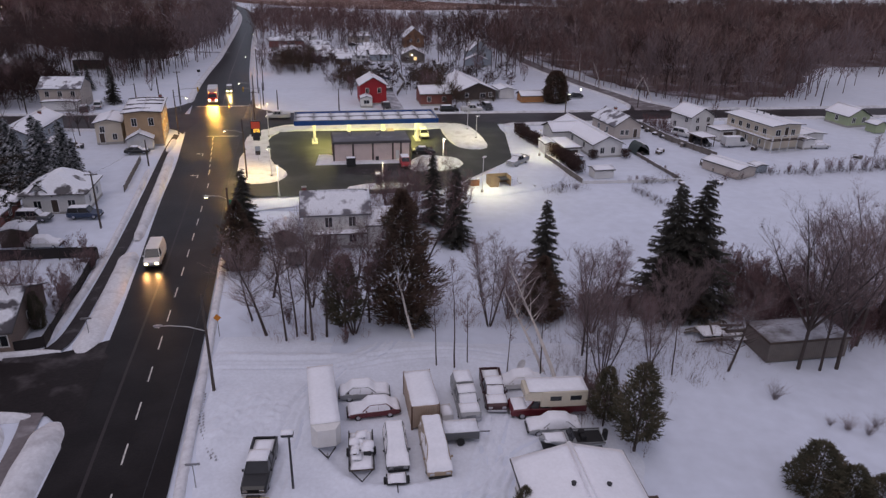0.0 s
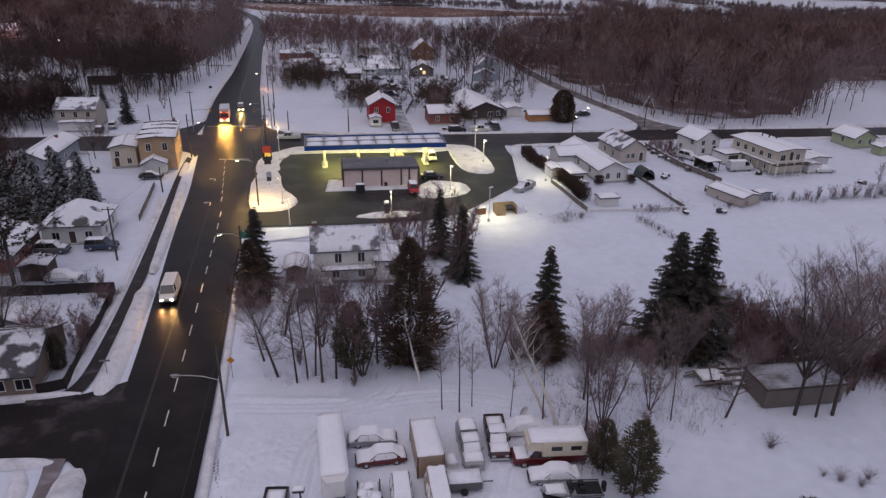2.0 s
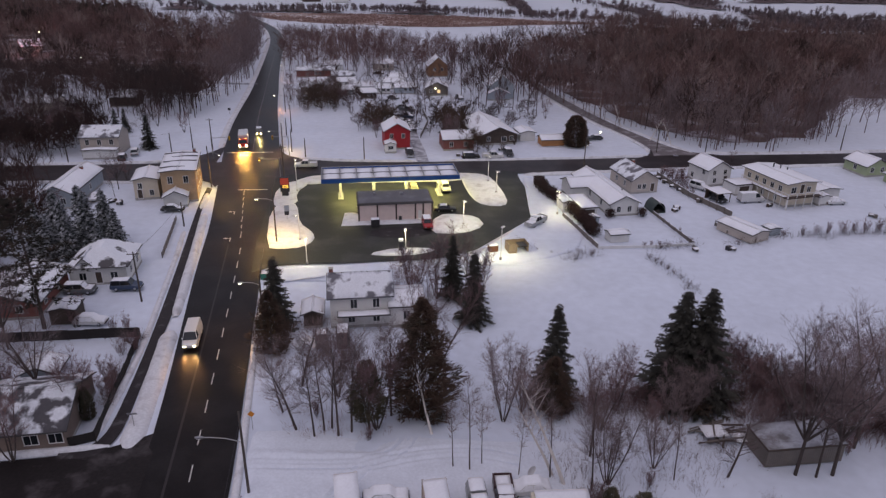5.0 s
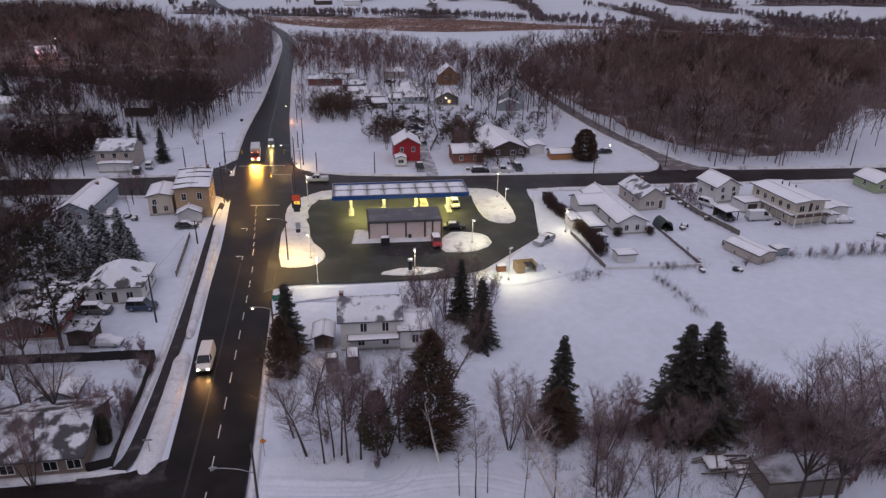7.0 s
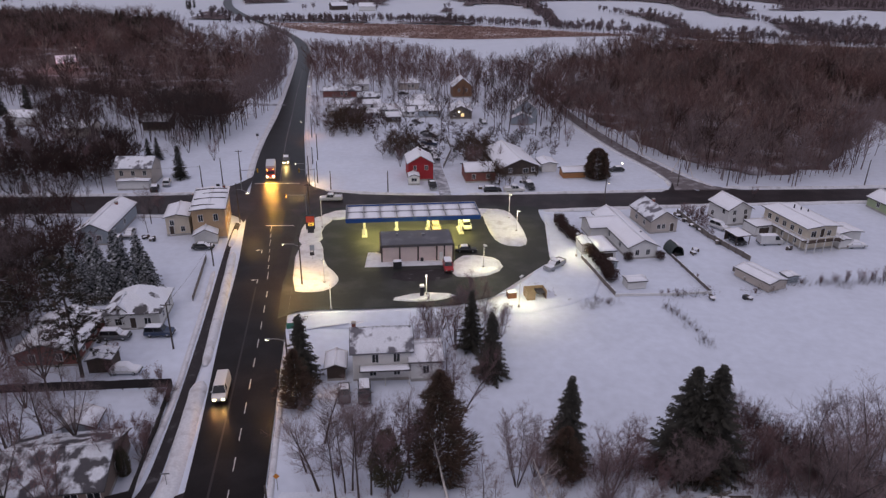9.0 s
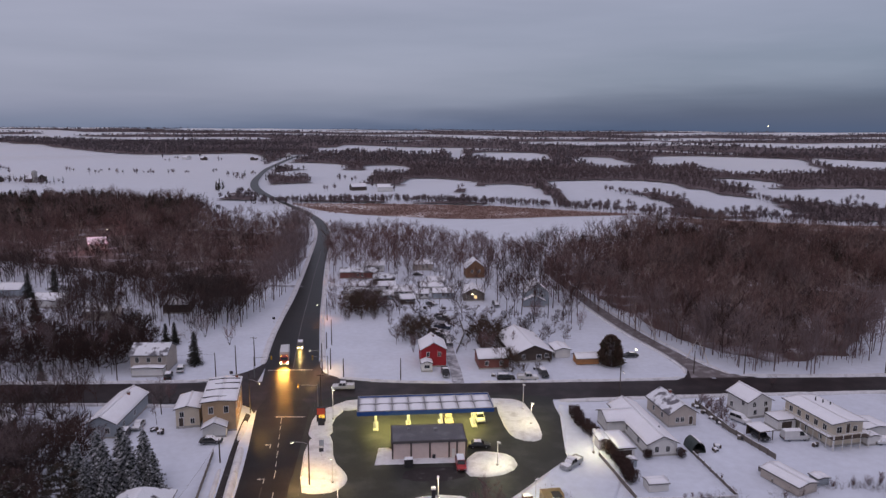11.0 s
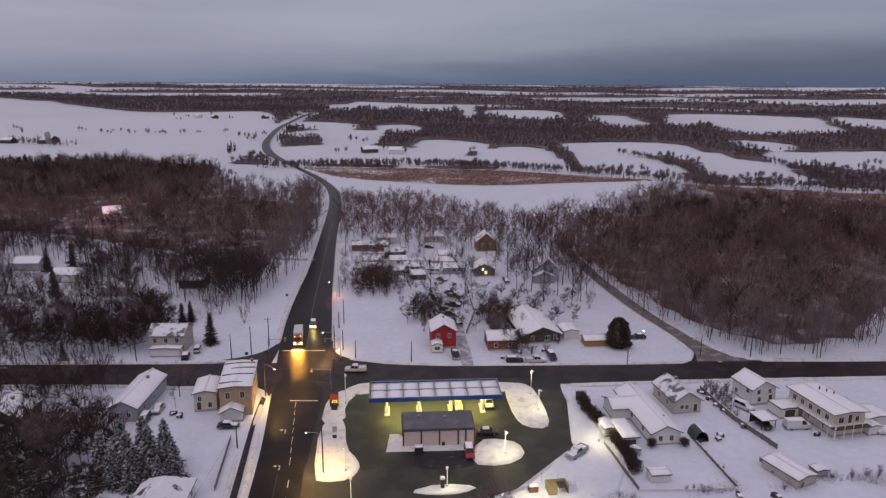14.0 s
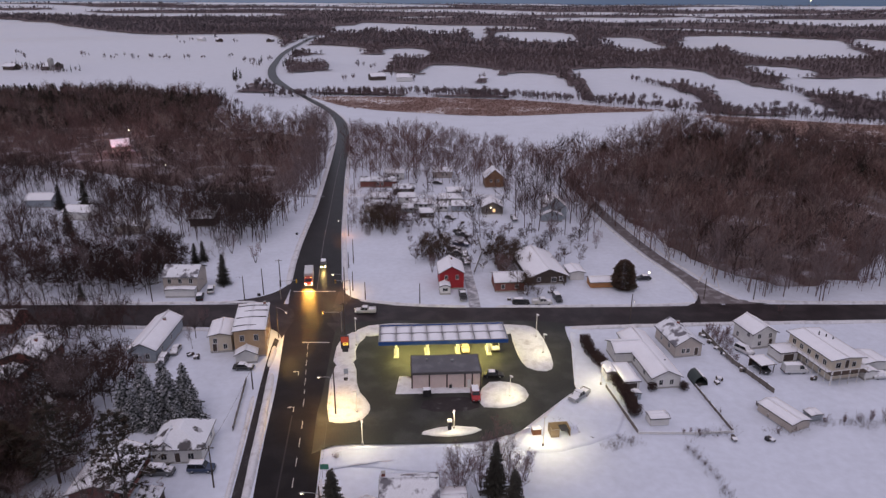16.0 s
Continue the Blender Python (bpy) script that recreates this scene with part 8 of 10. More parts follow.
# low grey shed among the eastern trees
house("board_shed", "long low grey board shed with snow on its roof", 37.4, 62.8, 10, 9.0, 4.2, 2.2, 0, WOOD_GREY, roof=WOOD_DARK, snow=SNOW_THIN, category="shed", over=0.15, depth=0.08)
heap = place("board_pile", "heap of fallen boards and beams under patchy snow", "scrap", 30.4, 64.6, 0, 8)
for k in range(16):
    L_, a_ = rng.uniform(2.2, 5.5), rng.uniform(-0.35, 0.35) + (1.4 if k % 5 == 0 else 0)
    x_, y_, z_ = rng.uniform(-2.6, 2.4), rng.uniform(-1.6, 2.2), 0.15 + 0.06 * k
    dx_, dy_ = math.cos(a_) * L_ / 2, math.sin(a_) * L_ / 2
    part("board", Geo().tube([(x_ - dx_, y_ - dy_, z_), (x_ + dx_, y_ + dy_, z_ + rng.uniform(-0.12, 0.25))], rng.uniform(0.08, 0.16), 4), (WOOD_DARK, WOOD_GREY)[k % 2], heap)
part("snow_cover", Geo().blanket(-2.4, 0.4, -0.6, 1.6, 0.75, 0.35, step=0.4), SNOW_ROOF, heap, "lump of snow on the boards", True)
part("snow_cover", Geo().blanket(0.8, 2.4, -1.4, 0.2, 0.55, 0.3, step=0.4), SNOW_ROOF, heap, "lump of snow on the boards", True)
# nearest house, seen from above its roof
near = house("white_house", "white house with a broad snow-covered gable roof", 10.7, 36.4, 8, 8.0, 10.6, 2.6, 1.0, WHITE_SIDING, vents=((-0.95, 1.4), (1.6, 1.2)), over=0.5, depth=0.25)
steps = place("deck_steps", "dark slatted wooden deck steps in snow", "steps", 15.8, 38.6, 0, 8)
for k in range(5):
    part("slat", Geo().box(-0.9, 0.9, -1.5 + k * 0.6, -1.2 + k * 0.6, 0.3 + 0.12 * k, 0.38 + 0.12 * k, 0.01), WOOD_DARK, steps)
for s in (-0.8, 0.7):
    part("bearer", Geo().box(s, s + 0.1, -1.6, 1.6, 0, 0.296), WOOD_DARK, steps)


# ---- vehicles; the front faces the thing's own -y ----
def ring(y, hw, z0, z1, c=0.12):
    return [(-hw, y, z0 + c), (-hw + c, y, z0), (hw - c, y, z0), (hw, y, z0 + c), (hw, y, z1 - c), (hw - c, y, z1), (-hw + c, y, z1), (-hw, y, z1 - c)]


SHAPES = {
    # length, width, body stations (y, narrowing, z0, z1), cabin (y0, y1, top y0, top y1, belt, roof), bed
    "sedan": (4.6, 1.8, [(-2.3, 0.14, 0.34, 0.62), (-2.1, 0.03, 0.24, 0.72), (-0.95, 0, 0.22, 0.90), (1.4, 0, 0.22, 0.94), (2.15, 0.03, 0.26, 0.92), (2.3, 0.12, 0.38, 0.80)], (-1.05, 1.75, -0.35, 1.05, 0.88, 1.42), None),
    "suv": (4.7, 1.9, [(-2.35, 0.12, 0.38, 0.78), (-2.15, 0.02, 0.28, 0.95), (-1.0, 0, 0.26, 1.08), (2.2, 0, 0.26, 1.10), (2.35, 0.06, 0.36, 1.02)], (-1.1, 2.25, -0.5, 2.05, 1.04, 1.75), None),
    "pickup": (5.6, 2.0, [(-2.8, 0.10, 0.42, 0.90), (-2.6, 0.02, 0.32, 1.06), (-1.25, 0, 0.30, 1.16), (2.6, 0, 0.34, 1.14), (2.8, 0.04, 0.42, 1.10)], (-1.35, 0.75, -0.75, 0.55, 1.12, 1.86), (0.85, 2.7)),
    "van": (5.6, 2.05, [(-2.8, 0.14, 0.40, 0.86), (-2.55, 0.03, 0.30, 1.10), (-1.75, 0, 0.28, 1.28), (2.7, 0, 0.28, 1.30), (2.8, 0.05, 0.36, 1.26)], (-1.95, 2.74, -1.25, 2.66, 1.26, 2.20), None),
}


def vehicle(kind, label, x, y, heading, paint, snow=1.0, lit=False, z=0.0, name=None, group="", category=None, cap=False, bare_bonnet=False):
    L, Wd, stations, (c0, c1, t0, t1, belt_z, roof_z), bed = SHAPES[kind]
    t = place(name or {"sedan": "sedan_car", "suv": "estate_car", "pickup": "pickup_truck", "van": "van"}[kind], label, category or {"sedan": "car", "suv": "car", "pickup": "pickup", "van": "van"}[kind], x, y, z, heading, group)
    hw = Wd / 2
    P_ = PAINTS[paint]
    part("body", Geo().loft([ring(sy, hw - nar, z0, z1) for sy, nar, z0, z1 in stations]), P_, t)
    g = Geo().loft([[(-hw + 0.06, c0, belt_z), (hw - 0.06, c0, belt_z), (hw - 0.06, c1, belt_z), (-hw + 0.06, c1, belt_z)], [(-hw + 0.24, t0, roof_z - 0.05), (hw - 0.24, t0, roof_z - 0.05), (hw - 0.24, t1, roof_z - 0.05), (-hw + 0.24, t1, roof_z - 0.05)]])
    part("cabin_glass", g, GLASS_DARK, t, "dark car glass")
    part("roof", Geo().box(-hw + 0.2, hw - 0.2, t0 - 0.05, t1 + 0.05, roof_z - 0.046, roof_z + 0.03, 0.05), P_, t)
    for s in (-1, 1):
        for (ya, yb) in ((c0 + 0.02, t0), ((c0 + c1) / 2 + 0.05, (t0 + t1) / 2), (c1 - 0.02, t1)):
            part("pillar", Geo().tube([(s * (hw - 0.07), ya, belt_z), (s * (hw - 0.25), yb, roof_z - 0.02)], 0.05, 4), P_, t)
    if kind == "van":
        part("side_panel", Geo().loft([[(-hw + 0.05, -0.6, belt_z), (hw - 0.05, -0.6, belt_z), (hw - 0.05, c1 + 0.01, belt_z), (-hw + 0.05, c1 + 0.01, belt_z)], [(-hw + 0.22, -0.6, roof_z - 0.05), (hw - 0.22, -0.6, roof_z - 0.05), (hw - 0.22, t1 + 0.02, roof_z - 0.05), (-hw + 0.22, t1 + 0.02, roof_z - 0.05)]]), P_, t)
    r = 0.33 if kind == "sedan" else 0.38
    for sy in (-L * 0.31, L * 0.30):
        for s in (-1, 1):
            wh = part("wheel", Geo().wheel(s * (hw - 0.13), sy, r, r, 0.24), RUBBER, t)
            part("rim", Geo().wheel(s * (hw - 0.03), sy, r, r * 0.6, 0.07, 10), CHROME, wh)
    zl = stations[0][3] - 0.14
    for s in (-1, 1):
        part("headlight", Geo().box(s * (hw - 0.38) - 0.19, s * (hw - 0.38) + 0.19, -L / 2 - 0.03, -L / 2 + 0.12, zl - 0.1, zl + 0.1, 0.03), HEADLIGHT_ON if lit else CHROME, t, "lit headlight" if lit else "")
        part("tail_light", Geo().box(s * (hw - 0.22) - 0.1, s * (hw - 0.22) + 0.1, L / 2 - 0.1, L / 2 + 0.03, zl - 0.05, zl + 0.16, 0.03), TAIL_RED, t)
        part("mirror", Geo().box(s * (hw + 0.08) - 0.09, s * (hw + 0.08) + 0.09, c0 + 0.3, c0 + 0.42, belt_z, belt_z + 0.17, 0.03), P_, t)
    part("bumper", Geo().box(-hw + 0.1, hw - 0.1, -L / 2 - 0.08, -L / 2 + 0.1, 0.36, 0.54, 0.05), CHROME if kind == "pickup" else RUBBER, t)
    part("bumper", Geo().box(-hw + 0.1, hw - 0.1, L / 2 - 0.1, L / 2 + 0.08, 0.38, 0.56, 0.05), CHROME if kind == "pickup" else RUBBER, t)
    if bed:
        y0, y1 = bed
        part("bed_floor", Geo().box(-hw + 0.16, hw - 0.16, y0, y1, 1.144, 1.16), RUBBER, t, "dark truck bed")
        for s in (-1, 1):
            part("bed_rail", Geo().box(s * (hw - 0.09) - 0.09, s * (hw - 0.09) + 0.09, y0 - 0.05, y1 + 0.05, 1.14, 1.40, 0.03), P_, t)
        part("tailgate", Geo().box(-hw + 0.18, hw - 0.18, y1 - 0.02, y1 + 0.08, 1.14, 1.40, 0.03), P_, t)
        if cap:
            part("bed_cap", Geo().box(-hw + 0.05, hw - 0.05, y0 - 0.06, y1 + 0.04, 1.405, 1.95, 0.1, 0.12), P_, t, "rigid cover over the truck bed")
            part("snow_cover", Geo().blanket(-hw + 0.2, hw - 0.2, y0, y1, 1.952, 0.2 * snow, step=0.35), SNOW_ROOF, t, "snow on the bed cover", True)
        elif snow:
            part("snow_cover", Geo().blanket(-hw + 0.19, hw - 0.19, y0 + 0.03, y1 - 0.05, 1.162, 0.16 * snow, step=0.35), SNOW_ROOF, t, "snow in the truck bed", True)
    if snow >= 1.3 and not bed:
        prof_y = [-L / 2, -L / 2 + 0.3, c0, t0 - 0.1, t1 + 0.1, c1, L / 2 - 0.1, L / 2 + 0.1]
        prof_z = [stations[0][3], stations[1][3], belt_z, roof_z - 0.02, roof_z - 0.02, belt_z - 0.02, stations[-2][3] - 0.02, stations[-1][3] - 0.1]

        def over(a, b):
            top = float(np.interp(b, prof_y, prof_z))
            return top - max(top - belt_z + 0.1, 0) * min(max((abs(a) - hw + 0.30) / 0.26, 0), 1)
        part("snow_cover", Geo().blanket(-hw + 0.02, hw - 0.02, -L / 2 + 0.04, L / 2 - 0.04, 0.02, 0.13 * snow, over, 0.5, 0.13), SNOW_ROOF, t, "thick snow over the whole car", True)
    elif snow:
        part("snow_cover", Geo().blanket(-hw + 0.2, hw - 0.2, t0 - 0.03, t1 + 0.03, roof_z + 0.03, 0.16 * snow, step=0.35), SNOW_ROOF, t, "snow on the roof", True)
        if snow > 0.6 and not bare_bonnet:
            hz = stations[2][3]
            part("snow_cover", Geo().blanket(-hw + 0.1, hw - 0.1, -L / 2 + 0.25, c0 + 0.05, hz - 0.13, 0.2 * snow, lambda a, b: 0.10 * (b + L / 2) / (L / 2 + c0), step=0.35), SNOW_ROOF, t, "snow on the bonnet", True)
            wy = lambda a, b: (roof_z - belt_z) * min(max((b - c0) / (t0 - c0 + 0.01), 0), 1)
            part("snow_cover", Geo().blanket(-hw + 0.22, hw - 0.22, c0 + 0.02, t0 - 0.04, belt_z + 0.01, 0.1 * snow, wy, step=0.2), SNOW_ROOF, t, "snow on the windscreen", True)
        if snow > 0.9 and kind == "sedan":
            part("snow_cover", Geo().blanket(-hw + 0.12, hw - 0.12, c1 + 0.02, L / 2 - 0.1, 0.90, 0.17 * snow, step=0.35), SNOW_ROOF, t, "snow on the boot", True)
    return t


def beam(x, y, z, heading, power, pitch=-7.0, color=(1.0, 0.72, 0.28), spread=62):
    ld = bpy.data.lights.new("headlamp_beam", "SPOT")
    ld.energy, ld.spot_size, ld.spot_blend, ld.shadow_soft_size, ld.color = power, radians(spread), 0.9, 0.12, color
    h = radians(heading)
    d = Vector((math.sin(h), -math.cos(h), math.tan(radians(pitch))))
    new("headlamp_beam", ld).matrix_basis = look((x, y, z), Vector((x, y, z)) + d)


# yard in front
plough_truck = vehicle("pickup", "black pickup with a yellow snow plough, snow on its roof", -14.0, 42.4, 4, "black", 1.0, bare_bonnet=True, z=-0.10)
part("plough_blade", Geo().loft([[(-1.3, -3.55 - 0.12 * s, 0.12 + 0.75 * h), (1.3, -3.55 - 0.12 * s, 0.12 + 0.75 * h), (1.3, -3.48 - 0.12 * s, 0.12 + 0.75 * h), (-1.3, -3.48 - 0.12 * s, 0.12 + 0.75 * h)] for h, s in ((0, 1.2), (0.4, 0), (0.8, 0.2), (1, 1.0))]), YELLOW, plough_truck, "yellow curved plough blade")
part("plough_frame", Geo().box(-0.5, 0.5, -3.47, -2.8, 0.35, 0.5, 0.03), DARK_METAL, plough_truck)
semi = place("cargo_trailer", "long white enclosed trailer with snow on top", "trailer", -10.1, 49.0, 0, 13)
part("box", Geo().box(-1.2, 1.2, -3.9, 4.7, 0.55, 2.7, 0.06), WHITE, semi)
part("nose", Geo().loft([[(-1.18, -3.9, 0.6), (1.18, -3.9, 0.6), (1.18, -3.9, 2.65), (-1.18, -3.9, 2.65)], [(-0.75, -4.4, 0.7), (0.75, -4.4, 0.7), (0.75, -4.4, 2.35), (-0.75, -4.4, 2.35)]]), WHITE, semi)
part("snow_cover", Geo().blanket(-1.18, 1.18, -3.9, 4.65, 2.702, 0.2), SNOW_ROOF, semi, "thick snow on the trailer roof", True)
for s in (-1, 1):
    part("hitch_bar", Geo().tube([(s * 0.7, -4.4, 0.6), (0, -5.6, 0.55)], 0.06, 6), DARK_METAL, semi)
    for yy in (0.4, 1.3):
        part("wheel", Geo().wheel(s * 1.1, yy, 0.36, 0.36, 0.22), RUBBER, semi)
part("jack", Geo().tube([(0, -5.4, 0), (0, -5.4, 0.9)], 0.05, 6), STEEL, semi)
part("rear_door_bar", Geo().box(-0.03, 0.03, 4.7, 4.75, 0.6, 2.6), STEEL, semi)
vehicle("sedan", "old sedan buried under thick snow", -7.0, 52.9, 98, "silver", 1.5, z=-0.10)
vehicle("sedan", "dark maroon car under thick snow", -5.9, 50.3, -78, "maroon", 1.4, z=-0.10)
box = place("storage_container", "tan corrugated storage container with snow on top", "container", -1.7, 50.9, 0, 11)
part("box", Geo().box(-1.22, 1.22, -2.7, 2.7, 0.15, 2.4, 0.03), WOOD_TAN, box)
part("snow_cover", Geo().blanket(-1.2, 1.2, -2.68, 2.68, 2.402, 0.2), SNOW_ROOF, box, "layer of snow", True)
for k in range(12):
    part("rib", Geo().box(-1.1 + k * 0.2, -1.02 + k * 0.2, -2.75, -2.695, 0.2, 2.35, 0.01), WOOD_TAN, box)
for sx in (-1.15, 1.15):
    for sy in (-2.6, 2.6):
        part("corner_post", Geo().box(sx - 0.1, sx + 0.1, sy - 0.13, sy + 0.13, 0, 2.42), material("brown_steel", (0.16, 0.10, 0.07), 0.6, 0.3, var=0.2, scale=2, fine=10, bump=0.05) if "brown_steel" not in bpy.data.materials else bpy.data.materials["brown_steel"], box)
vehicle("pickup", "silver pickup with a bed cover, covered in snow", 2.35, 51.9, 9, "silver", 1.2, cap=True, z=-0.10)
vehicle("pickup", "dark red pickup with snow on bonnet and bed", 4.95, 53.3, 5, "darkred", 1.2, z=-0.10)
camper = vehicle("pickup", "dark red pickup carrying a cream camper", 9.0, 51.0, -84, "maroon", 1.1, name="camper_truck", category="camper", z=-0.10)
part("camper_body", Geo().box(-1.15, 1.15, -0.2, 4.0, 1.42, 3.0, 0.1), material("cream_camper_panel", (0.66, 0.60, 0.48), 0.5, var=0.1, scale=1, fine=8, bump=0.03), camper, "cream camper body")
part("camper_nose", Geo().loft([[(-1.12, -0.2, 2.0), (1.12, -0.2, 2.0), (1.12, -0.2, 2.98), (-1.12, -0.2, 2.98)], [(-1.05, -1.6, 2.12), (1.05, -1.6, 2.12), (1.05, -1.6, 2.8), (-1.05, -1.6, 2.8)]]), bpy.data.materials["cream_camper_panel"], camper)
part("camper_skirt", Geo().box(-1.1, 1.1, 0.8, 4.0, 0.75, 1.4, 0.03), PAINTS["maroon"], camper, "dark red lower panel")
part("snow_cover", Geo().blanket(-1.1, 1.1, -1.3, 3.95, 3.002, 0.2), SNOW_ROOF, camper, "snow on the camper roof", True)
for s in (-1, 1):
    for yy in (0.6, 2.4):
        part("window", Geo().box(s * 1.16 - 0.015, s * 1.16 + 0.015, yy, yy + 1.0, 2.05, 2.5, 0.01), GLASS_DARK, camper)
vehicle("sedan", "small car hidden under deep snow", 7.4, 55.0, -82, "white", 1.8, z=-0.10)
dish = place("satellite_dish", "pale satellite dish on a post in snow", "dish", 7.6, 56.4, 0, 40)
part("post", Geo().tube([(0, 0, 0), (0, 0, 1.3)], 0.05, 6), STEEL, dish)
part("dish", Geo().loft([[(r_ * math.cos(a * 0.524), -0.25 + d_, 1.55 + r_ * math.sin(a * 0.524)) for a in range(12)] for r_, d_ in ((0.05, 0.2), (0.35, 0.12), (0.6, -0.05), (0.56, -0.02), (0.33, 0.16))]), WHITE, dish)
flat = place("flatbed_trailer", "flatbed trailer loaded with snow-covered scrap", "trailer", -6.3, 44.5, 0, 8)
part("deck", Geo().box(-1.0, 1.0, -2.3, 2.3, 0.5, 0.62, 0.02), WOOD_DARK, flat)
part("snow_cover", Geo().blanket(-0.9, 0.9, -2.25, 2.25, 0.622, 0.2, step=0.3), SNOW_ROOF, flat, "snow on the deck", True)
for s in (-1, 1):
    part("side_rail", Geo().box(s * 0.98 - 0.05, s * 0.98 + 0.05, -2.3, 2.3, 0.624, 0.85), DARK_METAL, flat)
    part("wheel", Geo().wheel(s * 1.1, 0.2, 0.34, 0.34, 0.2), RUBBER, flat)
    part("hitch_bar", Geo().tube([(s * 0.8, -2.3, 0.5), (0, -3.5, 0.5)], 0.05, 6), DARK_METAL, flat)
for k in range(13):
    a, b, w, h = rng.uniform(-0.8, 0.4), rng.uniform(-2.0, 1.6), rng.uniform(0.3, 0.7), rng.uniform(0.3, 0.8)
    part("scrap_load", Geo().box(a, a + w, b, b + w * 1.3, 0.624 + 0.004 * k, 0.63 + h, 0.06), (DARK_METAL, WOOD_GREY, STEEL)[k % 3], flat)
    part("snow_cover", Geo().blanket(a - 0.18, a + w + 0.18, b - 0.15, b + w * 1.3 + 0.1, 0.635 + h, 0.22, step=0.25), SNOW_ROOF, flat, "snow on the load", True)
vehicle("suv", "dark four-wheel-drive car under snow", -3.5, 44.9, 9, "grey", 1.4, z=-0.10)
hitch = place("boat_trailer", "short trailer with snow-capped wheels", "trailer", -3.2, 41.5, 0, 9)
part("frame", Geo().box(-0.8, 0.8, -0.6, 0.6, 0.4, 0.52, 0.02), DARK_METAL, hitch)
part("snow_cover", Geo().blanket(-0.7, 0.7, -0.55, 0.55, 0.522, 0.25, step=0.3), SNOW_ROOF, hitch, "lump of snow", True)
part("hitch_bar", Geo().tube([(0, -0.6, 0.46), (0, -1.5, 0.46)], 0.05, 6), DARK_METAL, hitch)
for s in (-1, 1):
    part("wheel", Geo().wheel(s * 0.9, 0, 0.32, 0.32, 0.2), RUBBER, hitch)
vehicle("van", "tan and white van under thick snow", -0.3, 44.7, 10, "tan", 1.6, z=-0.10)
util = place("utility_trailer", "grey open utility trailer filled with snow", "trailer", 1.8, 47.1, 0, 98)
part("tub", Geo().box(-0.9, 0.9, -1.5, 1.5, 0.5, 1.25, 0.04), PAINTS["grey"], util)
part("snow_cover", Geo().blanket(-0.86, 0.86, -1.46, 1.46, 1.252, 0.15), SNOW_WORN, util, "grey snow in the trailer", True)
for s in (-1, 1):
    part("wheel", Geo().wheel(s * 1.0, 0.1, 0.34, 0.34, 0.2), RUBBER, util)
part("hitch_bar", Geo().tube([(0, -1.5, 0.55), (0, -2.6, 0.5)], 0.05, 6), DARK_METAL, util)
sled = place("snow_pallet", "small white stack under snow beside a container", "stack", 0.6, 50.3, 0, 12)
part("pallet", Geo().box(-0.5, 0.5, -0.8, 0.8, 0, 0.5, 0.04), WHITE, sled)
part("snow_cover", Geo().blanket(-0.5, 0.5, -0.8, 0.8, 0.502, 0.25), SNOW_ROOF, sled, "cap of snow", True)
vehicle("sedan", "light car hidden under deep snow beside a boat", 9.9, 48.5, -86, "silver", 1.7, z=-0.10)
boat = place("motor_boat", "open motor boat on a trailer with snow in the bow", "boat", 11.2, 46.2, 0, -84)
hull = []
for yy, w, z0, z1 in ((-2.9, 0.06, 0.9, 1.25), (-2.2, 0.55, 0.65, 1.2), (-1.0, 0.92, 0.5, 1.12), (1.0, 1.0, 0.45, 1.05), (2.5, 0.96, 0.45, 1.05)):
    hull.append([(-w, yy, z1), (-w * 0.85, yy, (z0 + z1) / 2), (0, yy, z0), (w * 0.85, yy, (z0 + z1) / 2), (w, yy, z1)])
part("hull", Geo().loft(hull), PAINTS["silver"], boat)
part("deck_well", Geo().box(-0.75, 0.75, -0.4, 2.4, 1.06, 1.08), RUBBER, boat, "dark open cockpit")
part("bow_snow", Geo().blanket(-0.6, 0.6, -2.5, -0.7, 1.12, 0.3, step=0.3), SNOW_ROOF, boat, "snow in the bow", True)
for s in (-1, 1):
    part("gunwale", Geo().tube([(s * 0.9, -1.0, 1.16), (s * 0.98, 1.0, 1.1), (s * 0.94, 2.5, 1.1)], 0.06, 6), PAINTS["grey"], boat)
    part("trailer_wheel", Geo().wheel(s * 1.05, 0.9, 0.32, 0.32, 0.2), RUBBER, boat)
part("windscreen", Geo().loft([[(-0.8, -0.45, 1.1), (0.8, -0.45, 1.1), (0.8, -0.4, 1.1), (-0.8, -0.4, 1.1)], [(-0.65, -0.1, 1.6), (0.65, -0.1, 1.6), (0.65, -0.06, 1.6), (-0.65, -0.06, 1.6)]]), GLASS_DARK, boat)
part("seat", Geo().box(-0.5, -0.05, 0.5, 1.0, 1.084, 1.5, 0.05), RUBBER, boat)
part("seat", Geo().box(0.1, 0.55, 0.5, 1.0, 1.084, 1.5, 0.05), RUBBER, boat)
part("outboard", Geo().box(-0.2, 0.2, 2.5, 2.9, 0.7, 1.7, 0.08), RUBBER, boat, "black outboard motor")
part("trailer_frame", Geo().box(-0.6, 0.6, -2.6, 2.4, 0.3, 0.44, 0.02), DARK_METAL, boat)
def near_line(line, q):
    """Distance of points to a bent line."""
    best = np.full(len(q), 1e9)
    p_ = resample(smooth_line(line), 60)
    for c in p_:
        best = np.minimum(best, np.hypot(q[:, 0] - c[0], q[:, 1] - c[1]))
    return best


